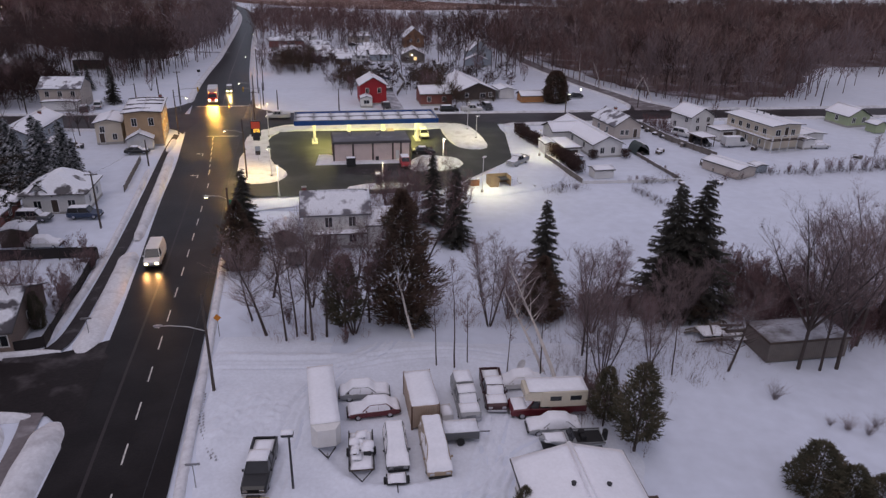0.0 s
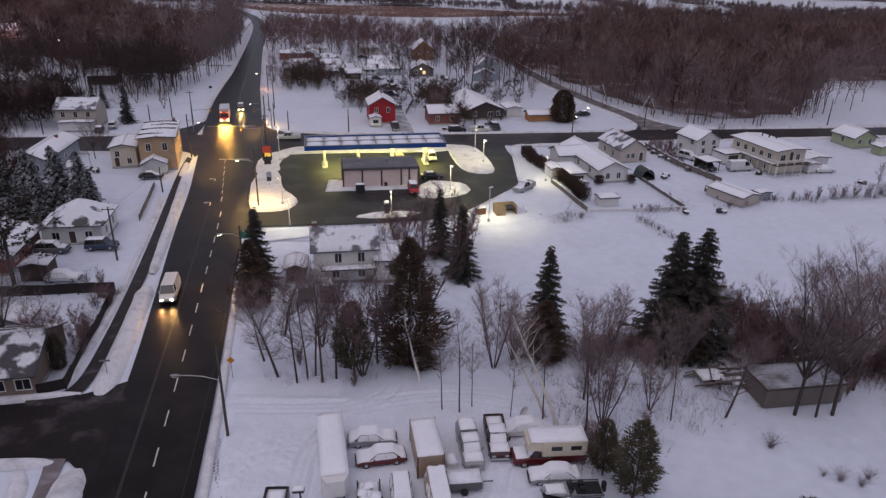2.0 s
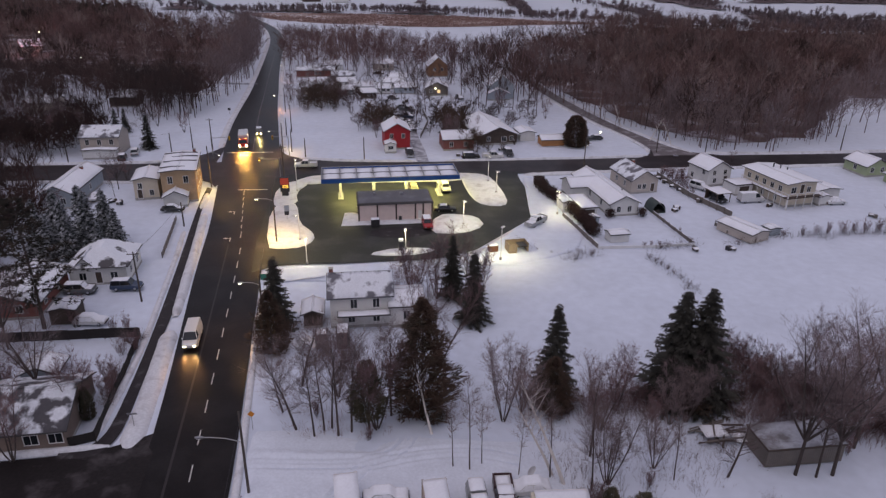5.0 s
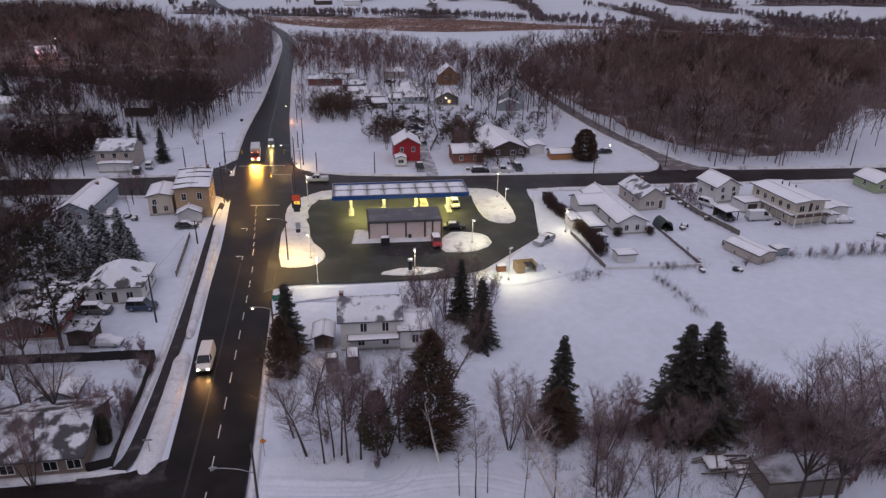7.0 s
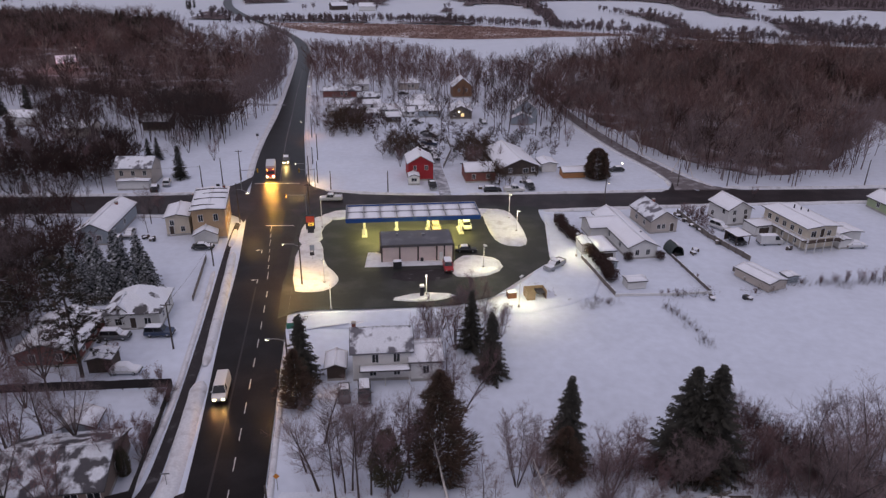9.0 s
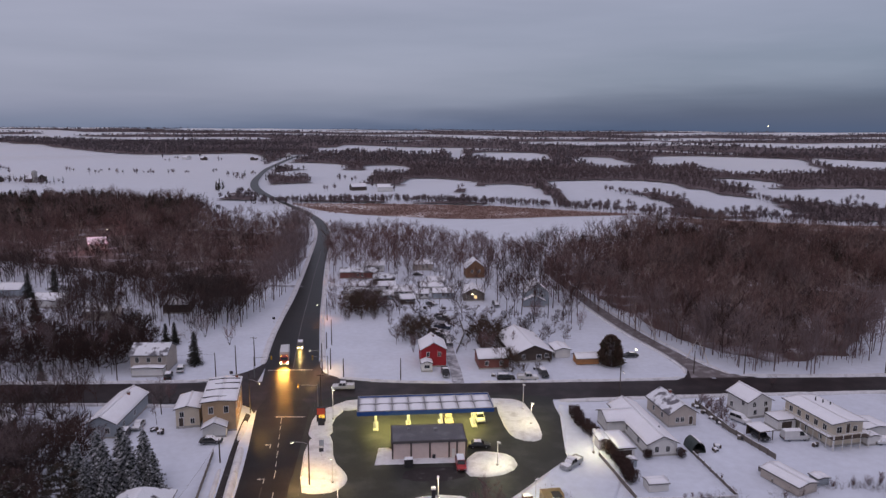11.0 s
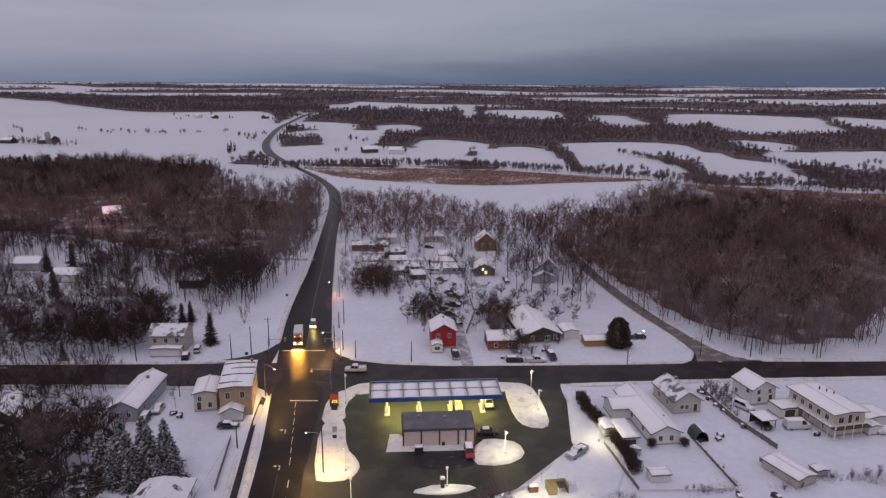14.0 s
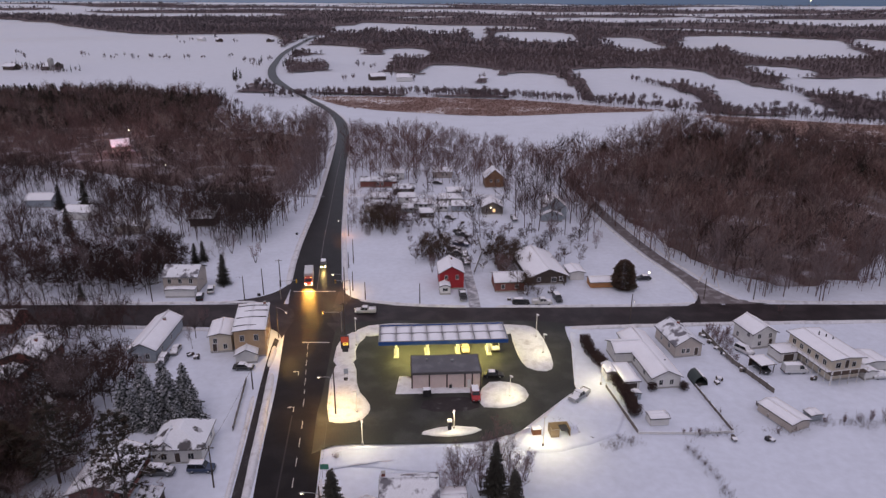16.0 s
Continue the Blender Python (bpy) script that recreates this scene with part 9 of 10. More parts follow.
def yard_snow():
    """Driven and ploughed snow of the yard: wheel tracks, pushed ridges and a rough heap, as real relief."""
    step = 0.22
    xs, ys = np.arange(-23.5, 18.0, step), np.arange(36.0, 64.5, step)
    X, Y = np.meshgrid(xs, ys)
    q = np.stack([X.ravel(), Y.ravel()], 1)
    n1 = np.array([noise.noise((a * 0.35, b * 0.35, 0.0)) for a, b in q])
    n2 = np.array([noise.noise((a * 1.1, b * 1.1, 5.0)) for a, b in q])
    n3 = np.array([noise.noise((a * 2.7, b * 2.7, 9.0)) for a, b in q])
    z = -0.045 + 0.05 * n1 + 0.016 * n2 + 0.006 * n3
    heap = np.exp(-(((q[:, 0] + 16.4) / 3.5) ** 4 + ((q[:, 1] - 49.2) / 3.9) ** 4))
    z += heap * (0.12 + 0.48 * np.abs(n2) + 0.30 * np.abs(n3) + 0.20 * n1)
    for line, w, h in (([(-12.0, 52.0), (-11.4, 49.5), (-10.2, 45.6), (-8.3, 42.3), (-5.9, 40.9), (-2.4, 40.7), (0.9, 41.9)], 0.5, 0.34), ([(-22.6, 59.0), (-17.7, 59.1), (-12.6, 59.2), (-8.0, 59.2)], 0.55, 0.26), ([(-22.0, 56.0), (-17, 56.0), (-12.4, 56.2)], 0.5, 0.08), ([(-20.9, 40.0), (-22.0, 47.0), (-23.0, 54.0)], 0.35, 0.10)):
        z += h * (1 + 0.5 * n2) * np.exp(-(near_line(line, q) / w) ** 2)
    tracks = []
    for base in ([(-23.0, 57.6), (-16.6, 57.7), (-9.5, 58.2), (-6.0, 60.5), (-5.2, 64.4)], [(-9.5, 58.0), (-3.0, 60.4), (2.5, 60.8), (7.0, 59.6)], [(-13.0, 37.0), (-12.6, 44.0), (-12.8, 52.0), (-10.0, 57.6)], [(2.2, 36.5), (3.2, 42.0), (4.6, 46.5), (5.4, 50.0)], [(4.4, 36.5), (4.6, 41.0), (6.5, 45.0), (9.0, 46.6)], [(-3.0, 37.0), (1.8, 39.0), (5.4, 43.0), (3.6, 47.8)]):
        for off in (-0.75, 0.75):
            p_ = np.array(base, float)
            g_ = np.gradient(p_, axis=0)
            g_ /= np.linalg.norm(g_, axis=1)[:, None]
            tracks.append(np.stack([p_[:, 0] - g_[:, 1] * off, p_[:, 1] + g_[:, 0] * off], 1))
    for line in tracks:
        d = near_line(line, q)
        z += -0.12 * np.exp(-(d / 0.22) ** 4) + 0.10 * np.exp(-((d - 0.40) / 0.15) ** 2)
    edge = np.interp(q[:, 1], [36, 40.7, 56.9, 71.1], [-19.7, -20.6, -23.8, -27.0])
    fade = np.clip((q[:, 0] - edge - 0.9) / 1.2, 0, 1) * np.clip((18.0 - q[:, 0]) / 3.0, 0, 1) * np.clip((q[:, 1] - 36) / 1.5, 0, 1) * np.clip((64.3 - q[:, 1]) / 2.5, 0, 1)
    z = z * fade - 0.30 * (1 - fade)
    w_, n_ = len(xs), len(ys)
    idx_ = np.arange(w_ * n_).reshape(n_, w_)
    a, b, c, d = idx_[:-1, :-1].ravel(), idx_[:-1, 1:].ravel(), idx_[1:, 1:].ravel(), idx_[1:, :-1].ravel()
    me = big_mesh("yard_snow", np.concatenate([q, z[:, None]], 1), np.concatenate([np.stack([a, b, c], 1), np.stack([a, c, d], 1)]), SNOW_YARD)
    me.polygons.foreach_set("use_smooth", [True] * len(me.polygons))
    return tagged(new("yard_snow", me), "driven snow of a yard with wheel tracks and ploughed ridges", "ground", kind="structure")


yard_snow()

g = Geo()
for k in range(46):
    x, y = -22.0 + 0.03 * k + 0.0012 * k * k + 0.3 * (k % 2) + rng.uniform(-0.08, 0.08), 52.7 - 0.2 * k + rng.uniform(-0.06, 0.06)
    g.box(x - 0.07, x + 0.07, y - 0.13, y + 0.13, -0.02, 0.012, 0.03)
solo("footprints", g, SLUSH_PALE, "line of footprints in fresh snow", "footprints", "stuff")

# west of the main road
vehicle("suv", "dark car parked before a farmhouse", -16.6, 82.6, 12, "black", 0.15)
vehicle("sedan", "dark car dusted with snow before a farmhouse", -19.6, 82.4, 14, "grey", 0.2)
vehicle("sedan", "dark sedan with snow on its roof beside a porch", -61.0, 131.6, 100, "black", 0.7)
vehicle("suv", "dark blue car with a snowy roof in a drive", -54.1, 96.4, 98, "blue", 0.7, bare_bonnet=True)
vehicle("suv", "grey car with snow on its roof in a drive", -60.8, 94.6, 97, "grey", 0.9)
vehicle("sedan", "car under thick snow beside a fence", -54.2, 85.2, 96, "white", 1.6)
vehicle("suv", "dark car beside a grey house", -80.6, 131.6, 10, "black", 0.8)
vehicle("sedan", "pale car parked behind a grey house", -80.2, 137.0, 10, "silver", 1.0)
vehicle("suv", "white car parked beside a pale house", -87.8, 172.2, 200, "white", 0.9)
vehicle("suv", "dark car parked beside a pale house", -88.6, 166.9, 200, "black", 0.6)
# north of the cross road
vehicle("pickup", "dark pickup beside a red house", -15.6, 178.0, 12, "black", 0.6)
for k, (x, y, a, c) in enumerate(((-17.4, 204.6, 20, "black"), (-18.2, 209.6, 8, "black"), (-22.6, 216.5, 95, "black"), (-20.6, 221.0, 80, "blue"), (-27.1, 226.5, 30, "black"), (-22.9, 235.0, 95, "black"), (-21.5, 211.5, 100, "grey"), (-33.0, 262.5, 10, "black"), (-28.0, 251.0, 60, "grey"), (-3.7, 252.8, 15, "black"), (-37.5, 256.0, 0, "blue"), (-40.1, 302.7, 90, "black"), (-21.0, 231.0, 70, "grey"))):
    vehicle(("pickup", "suv", "sedan")[k % 3], "dark car dusted with snow in a crowded yard", x, y, a, c, 0.7)
vehicle("suv", "dark car parked along the cross road", 0.8, 175.9, 99, "black", 0.6)
vehicle("pickup", "white pickup parked along the cross road", 6.6, 176.9, 99, "white", 0.8)
vehicle("suv", "dark car nosed into a drive", 10.9, 180.2, 15, "black", 0.6)
vehicle("sedan", "dark car beside a round evergreen", 37.0, 198.9, -80, "black", 0.4)
vehicle("pickup", "white pickup on the cross road", -40.5, 164.4, -82, "white", 0.3, True, 0.05)
# filling station
vehicle("pickup", "silver pickup parked at the edge of the lot", 14.2, 129.6, -38, "silver", 0.8, z=0.08)
vehicle("suv", "red car parked by the shop", -7.6, 126.9, 10, "red", 0.2, z=0.08)
vehicle("sedan", "black car beside a snow heap", -4.4, 135.9, 98, "black", 0.2, z=0.08)
vehicle("suv", "pale car standing under the canopy", -4.9, 149.4, 12, "white", 0.2, z=0.08)
vehicle("suv", "tan car standing at a fuel pump", -11.9, 147.2, 12, "tan", 0.0, z=0.08)
# eastern row
vehicle("suv", "white car beside a white house", 54.6, 155.6, 40, "white", 0.7)
vehicle("van", "white camper van in a snowy garden", 63.4, 147.4, 100, "white", 0.9)
vehicle("suv", "dark car in an open carport", 56.2, 147.4, 20, "black", 0.0)
vehicle("sedan", "car under snow beside a long house", 82.0, 147.5, 100, "white", 1.4)
# main road traffic
vehicle("van", "white van with lit headlights on the main road", -37.6, 81.4, 12.5, "white", 0.0, True, 0.1)
for s in (-0.7, 0.7):
    beam(-37.0 + s, 78.4, 0.8, 12.5, 620, -8, (1.0, 0.50, 0.18), 70)
truck = place("box_truck", "red lorry with a pale box body and lit headlights", "lorry", -62.0, 182.6, 0.09, 16)
part("cab", Geo().loft([[(-1.2, -3.9, 0.6), (1.2, -3.9, 0.6), (1.2, -1.9, 0.6), (-1.2, -1.9, 0.6)], [(-1.2, -3.9, 1.7), (1.2, -3.9, 1.7), (1.2, -1.9, 1.7), (-1.2, -1.9, 1.7)], [(-1.08, -3.5, 2.8), (1.08, -3.5, 2.8), (1.08, -1.95, 2.8), (-1.08, -1.95, 2.8)]]), PAINTS["red"], truck, "red cab")
part("windscreen", Geo().loft([[(-1.0, -3.92, 1.75), (1.0, -3.92, 1.75), (1.0, -3.84, 1.75), (-1.0, -3.84, 1.75)], [(-0.92, -3.6, 2.55), (0.92, -3.6, 2.55), (0.92, -3.54, 2.55), (-0.92, -3.54, 2.55)]]), GLASS_DARK, truck)
part("box", Geo().box(-1.25, 1.25, -1.8, 5.0, 0.9, 3.5, 0.05), PAINTS["white"], truck, "pale box body")
part("chassis", Geo().box(-0.5, 0.5, -3.6, 4.9, 0.5, 0.88), DARK_METAL, truck)
part("bumper", Geo().box(-1.2, 1.2, -4.1, -3.91, 0.45, 0.8, 0.04), CHROME, truck)
for s in (-1, 1):
    part("headlight", Geo().box(s * 0.85 - 0.2, s * 0.85 + 0.2, -4.0, -3.88, 0.9, 1.2, 0.04), HEADLIGHT_ON, truck, "lit headlight")
    part("marker_lamp", Geo().box(s * 0.8 - 0.08, s * 0.8 + 0.08, -3.6, -3.45, 2.81, 2.92), LAMP_AMBER, truck, "glowing amber marker")
    for yy in (-3.0, 3.0, 4.1):
        part("wheel", Geo().wheel(s * 1.05, yy, 0.5, 0.5, 0.3), RUBBER, truck)
vehicle("suv", "dark car with lit headlights queueing behind a lorry", -61.6, 195.8, 15, "black", 0.2, True, 0.09)
for s in (-0.8, 0.8):
    beam(-60.9 + s, 178.2, 1.1, 14, 5200, -7, (1.0, 0.47, 0.08), 96)
beam(-60.8, 193.0, 0.9, 15, 900)


# ---- poles, lamps, signs, fences ----
def utility_pole(x, y, h, heading=0.0, arms=1, lean=0.0, label="weathered wooden utility pole"):
    t = place("utility_pole", label, "pole", x, y, 0, heading)
    part("shaft", Geo().tube([(0, 0, -0.3), (lean * 0.5, 0, h * 0.5), (lean, 0, h)], [0.16, 0.14, 0.10], 8), POLE_WOOD, t)
    for k in range(arms):
        z = h - 0.4 - 0.9 * k
        part("crossarm", Geo().box(-0.9 + lean, 0.9 + lean, -0.17, -0.09, z, z + 0.12), POLE_WOOD, t)
        for s in (-0.75, 0, 0.75):
            part("insulator", Geo().tube([(s + lean, -0.13, z + 0.124), (s + lean, -0.13, z + 0.26)], 0.05, 6), CONCRETE, t)
    return t


def street_lamp(x, y, h, reach, heading, top, lit=0, color=(1.0, 0.55, 0.2), label="wooden street lamp pole with a long arm"):
    """A pole with an arm that reaches toward its own -x."""
    t = place("street_lamp", label, "street lamp", x, y, 0, heading)
    part("shaft", Geo().tube([(0, 0, -0.3), (0, 0, top)], [0.16, 0.11], 8), POLE_WOOD, t)
    part("arm", Geo().tube([(-0.1, 0, h - 0.45), (-reach * 0.4, 0, h - 0.05), (-reach * 0.8, 0, h + 0.05), (-reach, 0, h)], 0.05, 6), STEEL, t, "curved metal lamp arm")
    part("head", Geo().loft([[(-reach + 0.1, -0.1, h - 0.03), (-reach + 0.1, 0.1, h - 0.03), (-reach + 0.1, 0.1, h + 0.1), (-reach + 0.1, -0.1, h + 0.1)], [(-reach - 0.35, -0.16, h - 0.06), (-reach - 0.35, 0.16, h - 0.06), (-reach - 0.35, 0.16, h + 0.1), (-reach - 0.35, -0.16, h + 0.1)], [(-reach - 0.7, -0.09, h - 0.03), (-reach - 0.7, 0.09, h - 0.03), (-reach - 0.7, 0.09, h + 0.05), (-reach - 0.7, -0.09, h + 0.05)]]), STEEL, t)
    part("lens", Geo().box(-reach - 0.55, -reach - 0.15, -0.11, 0.11, h - 0.14, h - 0.062, 0.03), LAMP_LIT if lit else WHITE, t, "glowing lens" if lit else "")
    if lit:
        ld = bpy.data.lights.new("street_lamp_light", "SPOT")
        ld.energy, ld.spot_size, ld.spot_blend, ld.shadow_soft_size, ld.color = lit, radians(140), 0.8, 0.15, color
        new("street_lamp_light", ld).matrix_basis = pose(x, y, 0, 0, 0, heading) @ pose(-reach - 0.35, 0, h - 0.2)
    return t


def cable(a, b, sag, label="thin dark cable hung between poles"):
    pts = []
    for k in range(9):
        u = k / 8
        pts.append((a[0] + (b[0] - a[0]) * u, a[1] + (b[1] - a[1]) * u, a[2] + (b[2] - a[2]) * u - sag * 4 * u * (1 - u)))
    return solo("overhead_cable", Geo().tube(pts, 0.018, 3), DARK_METAL, label, "cable")


street_lamp(-21.1, 53.2, 6.8, 3.9, 2, 10.0, label="leaning wooden street lamp pole with a long arm")
street_lamp(-28.1, 83.8, 8.4, 2.3, 10, 9.5, 2000)
street_lamp(-35.1, 116.4, 8.9, 2.6, 10, 10.8, 7800, (1.0, 0.60, 0.16))
street_lamp(-49.0, 175.0, 6.5, 2.9, 12, 8.5, 7000, (1.0, 0.58, 0.18))
street_lamp(-61.5, 226.0, 5.6, 3.0, 12, 8.0, 1100, (1.0, 0.36, 0.10))
street_lamp(-74.5, 285.0, 6.0, 3.0, 12, 8.0, 200, (1.0, 0.36, 0.10))
street_lamp(-58.6, 147.6, 8.6, 4.6, 140, 9.6, 6000, (1.0, 0.60, 0.18), "wooden street lamp pole at the corner")
street_lamp(29.3, 168.0, 7.0, 1.6, 100, 8.2, 60, (1.0, 0.8, 0.6))
for x, y, h in ((-50.0, 92.5, 8.4), (-55.6, 123.7, 4.9), (-76.1, 168.2, 7.0), (-72.0, 172.0, 8.0), (-69.3, 178.5, 8.5), (-42.4, 150.5, 9.2), (-42.6, 173.0, 5.2), (-47.6, 178.5, 6.0), (-27.0, 172.4, 6.0), (-53.5, 196.0, 5.0), (-101.0, 163.5, 7.5), (-130.0, 158.8, 7.5), (66.0, 188.5, 7.5), (105.0, 193.0, 7.5), (-53.0, 200.0, 8.0), (-88.0, 215.0, 7.0), (15.0, 238.0, 7.0), (52.0, 186.5, 6.5)):
    utility_pole(x, y, h, 12, 1 if h > 8.2 else 0)
for a, b in (((-20.9, 53.2, 9.7), (-28.1, 83.8, 9.2)), ((-28.1, 83.8, 9.2), (-35.1, 116.4, 10.4)), ((-35.1, 116.4, 10.4), (-42.4, 150.5, 8.9)), ((-42.4, 150.5, 8.9), (-49.0, 175.0, 8.2)), ((-20.9, 53.2, 9.7), (-15.0, 20.0, 9.5)), ((-50, 92.5, 8.1), (-55.6, 123.7, 4.8)), ((-101, 163.5, 7.1), (-76.1, 168.2, 6.7)), ((66, 188.5, 7.1), (105, 193, 7.1))):
    cable(a, b, 0.5)

flood = place("yard_light", "tall yard light post with a snow-capped box head", "light pole", -11.1, 40.8, 0, 5)
part("post", Geo().tube([(0, 0, -0.2), (0, 0, 5.0)], [0.1, 0.08], 8), DARK_METAL, flood)
part("head", Geo().box(-0.55, 0.35, -0.3, 0.3, 5.0, 5.22, 0.04), DARK_METAL, flood)
part("snow_cap", Geo().blanket(-0.55, 0.35, -0.3, 0.3, 5.222, 0.2, step=0.2), SNOW_ROOF, flood, "cap of snow", True)
for x, y, a in ((-18.5, 40.6, 8), (-37.0, 62.1, 10)):
    t = place("road_sign", "small snow-dusted road sign on a steel post", "sign", x, y, 0, a)
    part("post", Geo().tube([(0, 0, -0.2), (0, 0, 2.1)], 0.04, 6), STEEL, t)
    part("blade", Geo().box(-0.55, 0.55, -0.02, 0.02, 2.104, 2.32), STEEL, t)
t = place("warning_sign", "orange diamond warning sign on a post", "sign", -23.6, 63.0, 0, 8)
part("post", Geo().tube([(0, 0, -0.2), (0, 0, 2.4)], 0.04, 6), STEEL, t)
part("diamond", Geo().loft([[(0, yy, 1.75), (0.42, yy, 2.17), (0, yy, 2.59), (-0.42, yy, 2.17)] for yy in (-0.07, -0.045)]), ORANGE, t, "orange diamond plate")
t = place("direction_sign", "green road sign on two posts", "sign", -31.6, 97.2, 0, 10)
for s in (-0.4, 0.4):
    part("post", Geo().tube([(s, 0, -0.2), (s, 0, 2.6)], 0.04, 6), STEEL, t)
part("panel", Geo().box(-0.75, 0.75, -0.08, -0.045, 2.0, 3.1, 0.01), GREEN_SIGN, t, "green sign panel")
for x, y, col in ((-78.6, 220.5, DARK_METAL), (-71.8, 168.3, DARK_METAL), (-36.0, 127.8, DARK_METAL)):
    t = place("road_sign", "dark sign plate on a short post", "sign", x, y, 0, 12)
    part("post", Geo().tube([(0, 0, -0.2), (0, 0, 1.9)], 0.04, 6), STEEL, t)
    part("plate", Geo().box(-0.45, 0.45, -0.07, -0.045, 1.3, 2.1, 0.01), col, t)


def traffic_signal(x, y, heading, reach):
    t = place("traffic_signal", "traffic signal on a mast arm over the junction", "traffic light", x, y, 0, heading)
    part("mast", Geo().tube([(0, 0, 0), (0, 0, 5.8)], [0.12, 0.09], 8), STEEL, t)
    part("arm", Geo().tube([(0, 0, 5.5), (-reach, 0, 5.7)], [0.07, 0.05], 6), STEEL, t)
    h = part("housing", Geo().box(-reach - 0.17, -reach + 0.17, -0.15, 0.15, 4.9, 5.95, 0.04), YELLOW, t, "yellow signal housing")
    for k, m in enumerate((GREEN_SIGN, LAMP_AMBER if reach > 4 else RUBBER, TAIL_RED)):
        part("lens", Geo().tube([(-reach, -0.155, 5.1 + k * 0.33), (-reach, -0.2, 5.1 + k * 0.33)], 0.11, 10), m, h)


traffic_signal(-43.8, 152.6, 12, 4.5)
traffic_signal(-46.8, 172.8, 12, 4.0)
traffic_signal(-66.0, 169.6, 192, 4.6)


def fence(label, line, h, board, post=WOOD_DARK, step=2.4, gap=0.0, name="fence", snow=True):
    t = place(name, label, "fence", 0, 0)
    for (x0, y0), (x1, y1) in zip(line, line[1:]):
        length = math.hypot(x1 - x0, y1 - y0)
        n = max(1, round(length / step))
        a = math.degrees(math.atan2(y1 - y0, x1 - x0))
        for k in range(n):
            u0, u1 = k / n, (k + 1) / n
            p0 = (x0 + (x1 - x0) * u0, y0 + (y1 - y0) * u0)
            q = length / n
            hh = h * rng.uniform(0.94, 1.05)
            ob = part("panel", Geo().box(0.05, q - 0.05, -0.03, 0.03, gap, hh, 0.01), board, t)
            ob.matrix_basis = pose(*p0, 0, 0, rng.uniform(-1.2, 1.2), a)
            po = part("post", Geo().box(-0.06, 0.06, -0.06, 0.06, -0.2, h + 0.12, 0.01), post, t)
            po.matrix_basis = pose(*p0, 0, 0, 0, a)
            if snow:
                sn = part("snow_cap", Geo().blanket(0.05, q - 0.05, -0.07, 0.07, hh, 0.09, step=0.4), SNOW_ROOF, t, "", True)
                sn.matrix_basis = pose(*p0, 0, 0, 0, a)
    return t


FENCE_BLACK = material("blackened_fence_boards", (0.022, 0.018, 0.018), 0.85, var=0.3, scale=1.0, fine=10, bump=0.3)
fence("dark board fence round a snowy garden", [(-72, 78.0), (-57.4, 80.3), (-45.5, 82.2)], 1.5, FENCE_BLACK, FENCE_BLACK, snow=False)
fence("dark board fence beside the pavement", [(-45.5, 82.2), (-42.9, 71.0), (-40.5, 60.0), (-43.4, 58.6)], 1.3, FENCE_BLACK, FENCE_BLACK, snow=False)
fence("pale board fence between snowy gardens", [(20.2, 134.5), (24.9, 118.2)], 1.0, WOOD_GREY)
fence("pale board fence between snowy gardens", [(24.9, 118.2), (36.0, 119.6), (43.6, 121.2)], 0.55, WHITE, WHITE)
fence("pale low fence between snowy gardens", [(43.4, 121.4), (39.6, 138.0)], 0.7, WOOD_GREY)
fence("dark tall board fence between two plots", [(46.8, 164.5), (48.6, 157.0), (50.4, 149.8), (55.9, 137.2)], 1.25, WOOD_GREY)
fence("grey fence beside a long shed", [(50.8, 132.2), (51.8, 127.4)], 0.8, WOOD_GREY)
fence("weathered board fence behind a red house", [(-14.0, 196.0), (-13.0, 215.0), (-16.0, 232.0)], 1.2, WOOD_GREY)
fence("dark board fence beside a brown house", [(13.2, 191.0), (10.5, 204.0), (5.0, 216.0)], 1.2, WOOD_DARK)
fence("low wooden fence of a back garden", [(-53.5, 108.5), (-56.0, 118.0), (-58.4, 127.0)], 1.0, WOOD_GREY, snow=False)
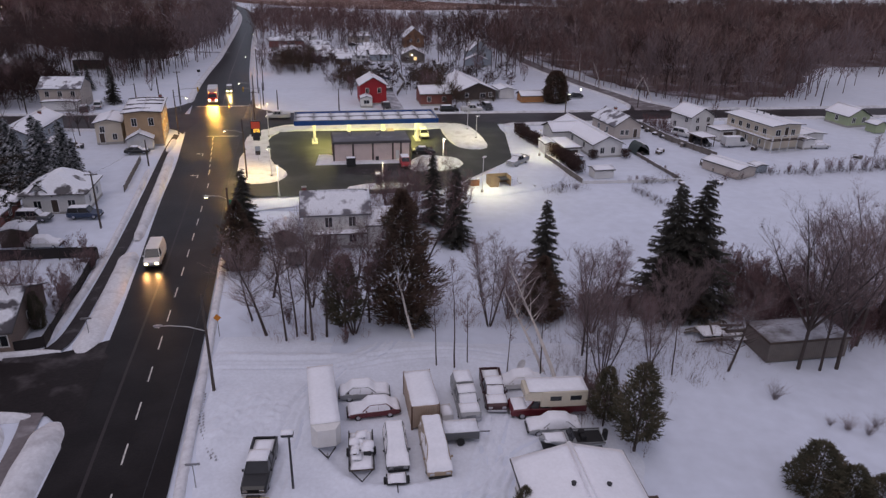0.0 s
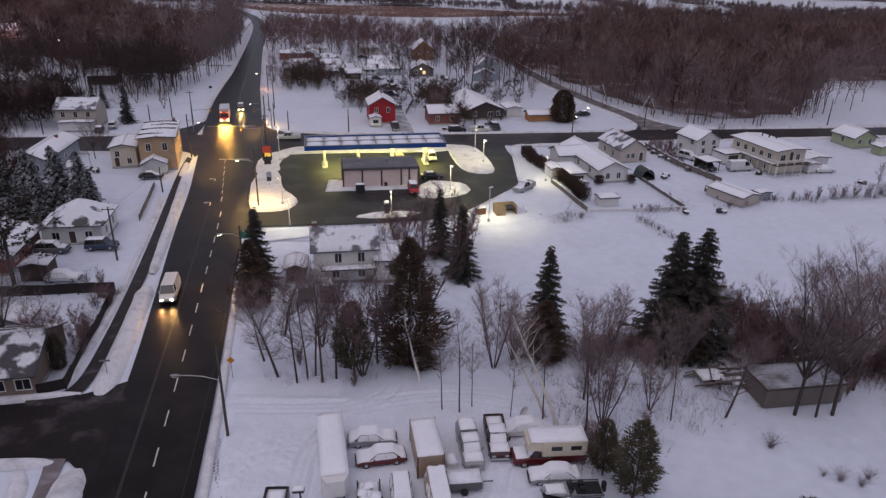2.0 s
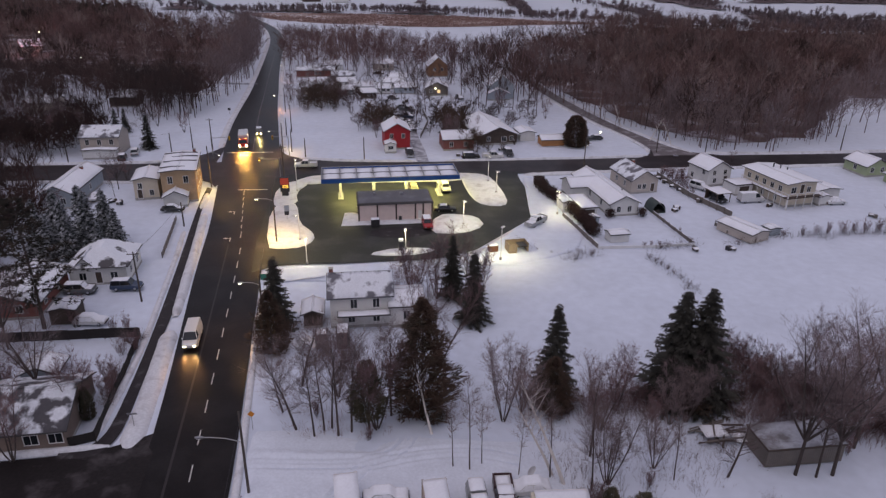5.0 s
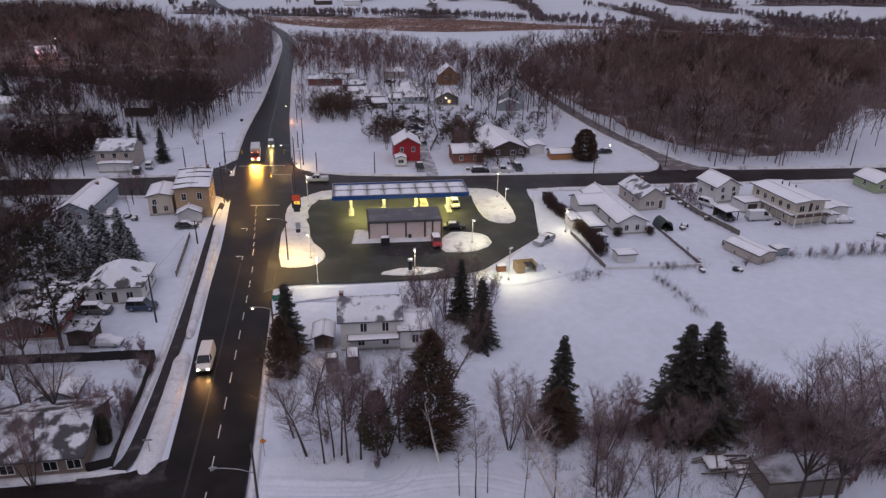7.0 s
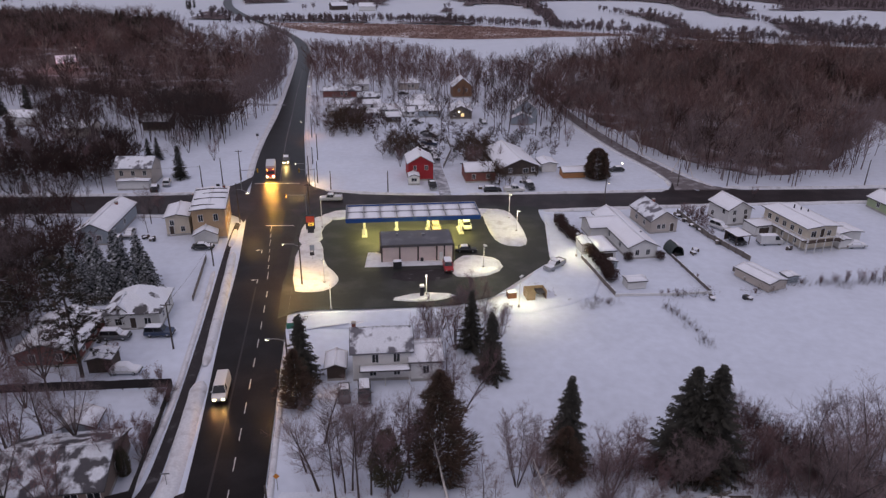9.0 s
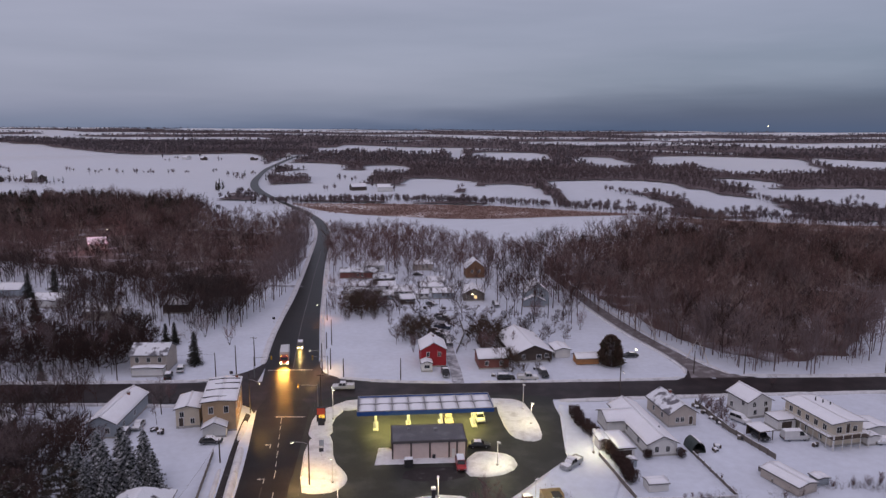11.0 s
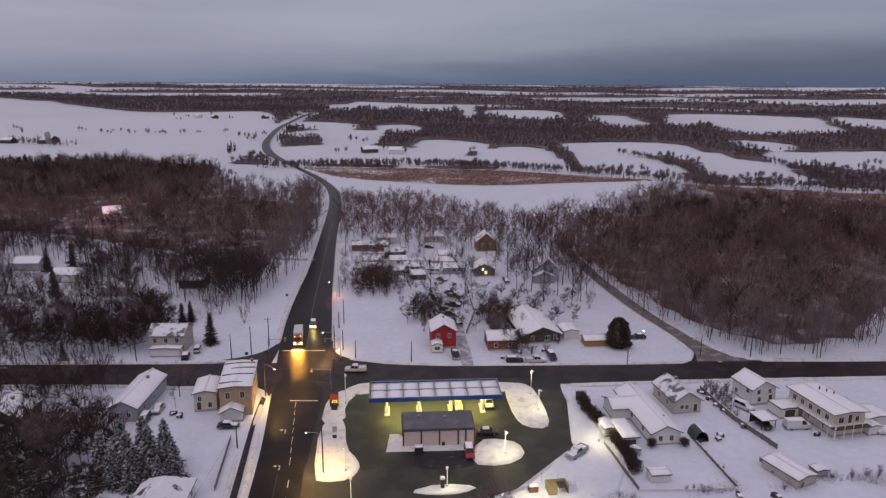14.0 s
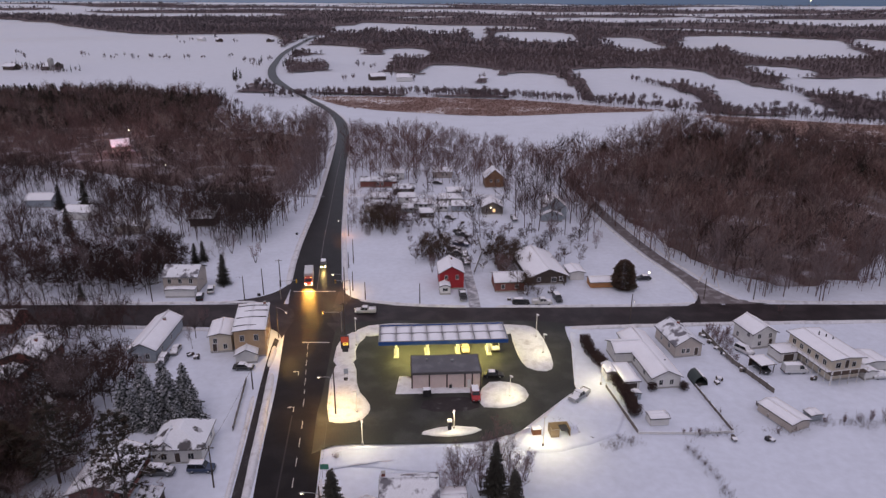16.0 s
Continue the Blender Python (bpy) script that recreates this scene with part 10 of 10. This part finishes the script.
# junk and low heaps in the gardens
for k, (x, y) in enumerate(((47.6, 159.6), (48.4, 156.2), (49.6, 153.4), (50.6, 151.4), (46.6, 162.4), (51.8, 146.6), (66.4, 144.6), (45.6, 141.6), (44.8, 139.8), (86.0, 139.6), (-8.0, 206.0), (-11.6, 214.0), (-26.2, 214.0), (-18.5, 226.0), (-27.5, 232.0), (-30.0, 246.0), (-23.0, 246.0), (2.0, 182.6), (9.0, 184.8), (-2.6, 178.4), (-74.0, 134.8), (-76.0, 135.6), (43.0, 118.6), (50.0, 119.4))):
    t = place("scrap_pile", "small dark scrap heap dusted with snow", "scrap", x, y, 0, k * 37)
    for j in range(3):
        a, b, s = rng.uniform(-0.8, 0.4), rng.uniform(-0.8, 0.4), rng.uniform(0.4, 0.9)
        part("piece", Geo().box(a, a + s, b, b + s * 0.7, 0, 0.25 + s * 0.6, 0.06), (WOOD_DARK, DARK_METAL, WOOD_GREY)[j], t)
    part("snow_cap", Geo().blanket(-0.6, 0.5, -0.5, 0.5, 0.55, 0.2, step=0.25), SNOW_ROOF, t, "cap of snow", True)
# lights in far windows and yards
for x, y, z in ((-229.8, 370.0, 7.0), (-170.0, 300.0, 5.0), (38.6, 198.9, 2.2), (-13.0, 259.0, 2.6)):
    t = place("yard_lamp", "small lit lamp on a thin post", "light pole", x, y, 0, 0)
    part("post", Geo().tube([(0, 0, -0.2), (0, 0, z)], 0.06, 6), POLE_WOOD, t)
    part("lamp", Geo().box(-0.18, 0.18, -0.18, 0.18, z + 0.003, z + 0.3, 0.08), LAMP_LIT, t, "glowing lamp")
# far farm
house("far_barn", "dark barn far across a snowy field", -552, 752, 10, 12, 24, 5, 4, WOOD_DARK, along="x")
silo = place("silo", "grey silo beside a far barn", "silo", -546, 742, 0)
part("drum", Geo().tube([(0, 0, 0), (0, 0, 13)], 3.0, 16), CONCRETE, silo)
part("dome", Geo().tube([(0, 0, 13.0), (0, 0, 14.2), (0, 0, 14.8)], [3.0, 2.0, 0.3], 16), STEEL, silo)
for k, (x, y) in enumerate(((-505, 1318), (-475, 1440), (-600, 1300), (-640, 1310), (-596, 742), (-130, 706), (-160, 712))):
    house("far_house", "distant farm building under snow", x, y, k * 20, 10, 16, 4, 3, WHITE_SIDING if k % 2 else WOOD_DARK, z=float(terrain(x, y)))
mast = place("radio_mast", "distant thin radio mast with a lamp", "mast", 961, 2738, float(terrain(961, 2738)))
part("shaft", Geo().tube([(0, 0, 0), (0, 0, 66)], [0.9, 0.5], 4), STEEL, mast)
part("lamp", Geo().box(-0.8, 0.8, -0.8, 0.8, 66.0, 67.6, 0.3), LAMP_LIT, mast, "glowing lamp")
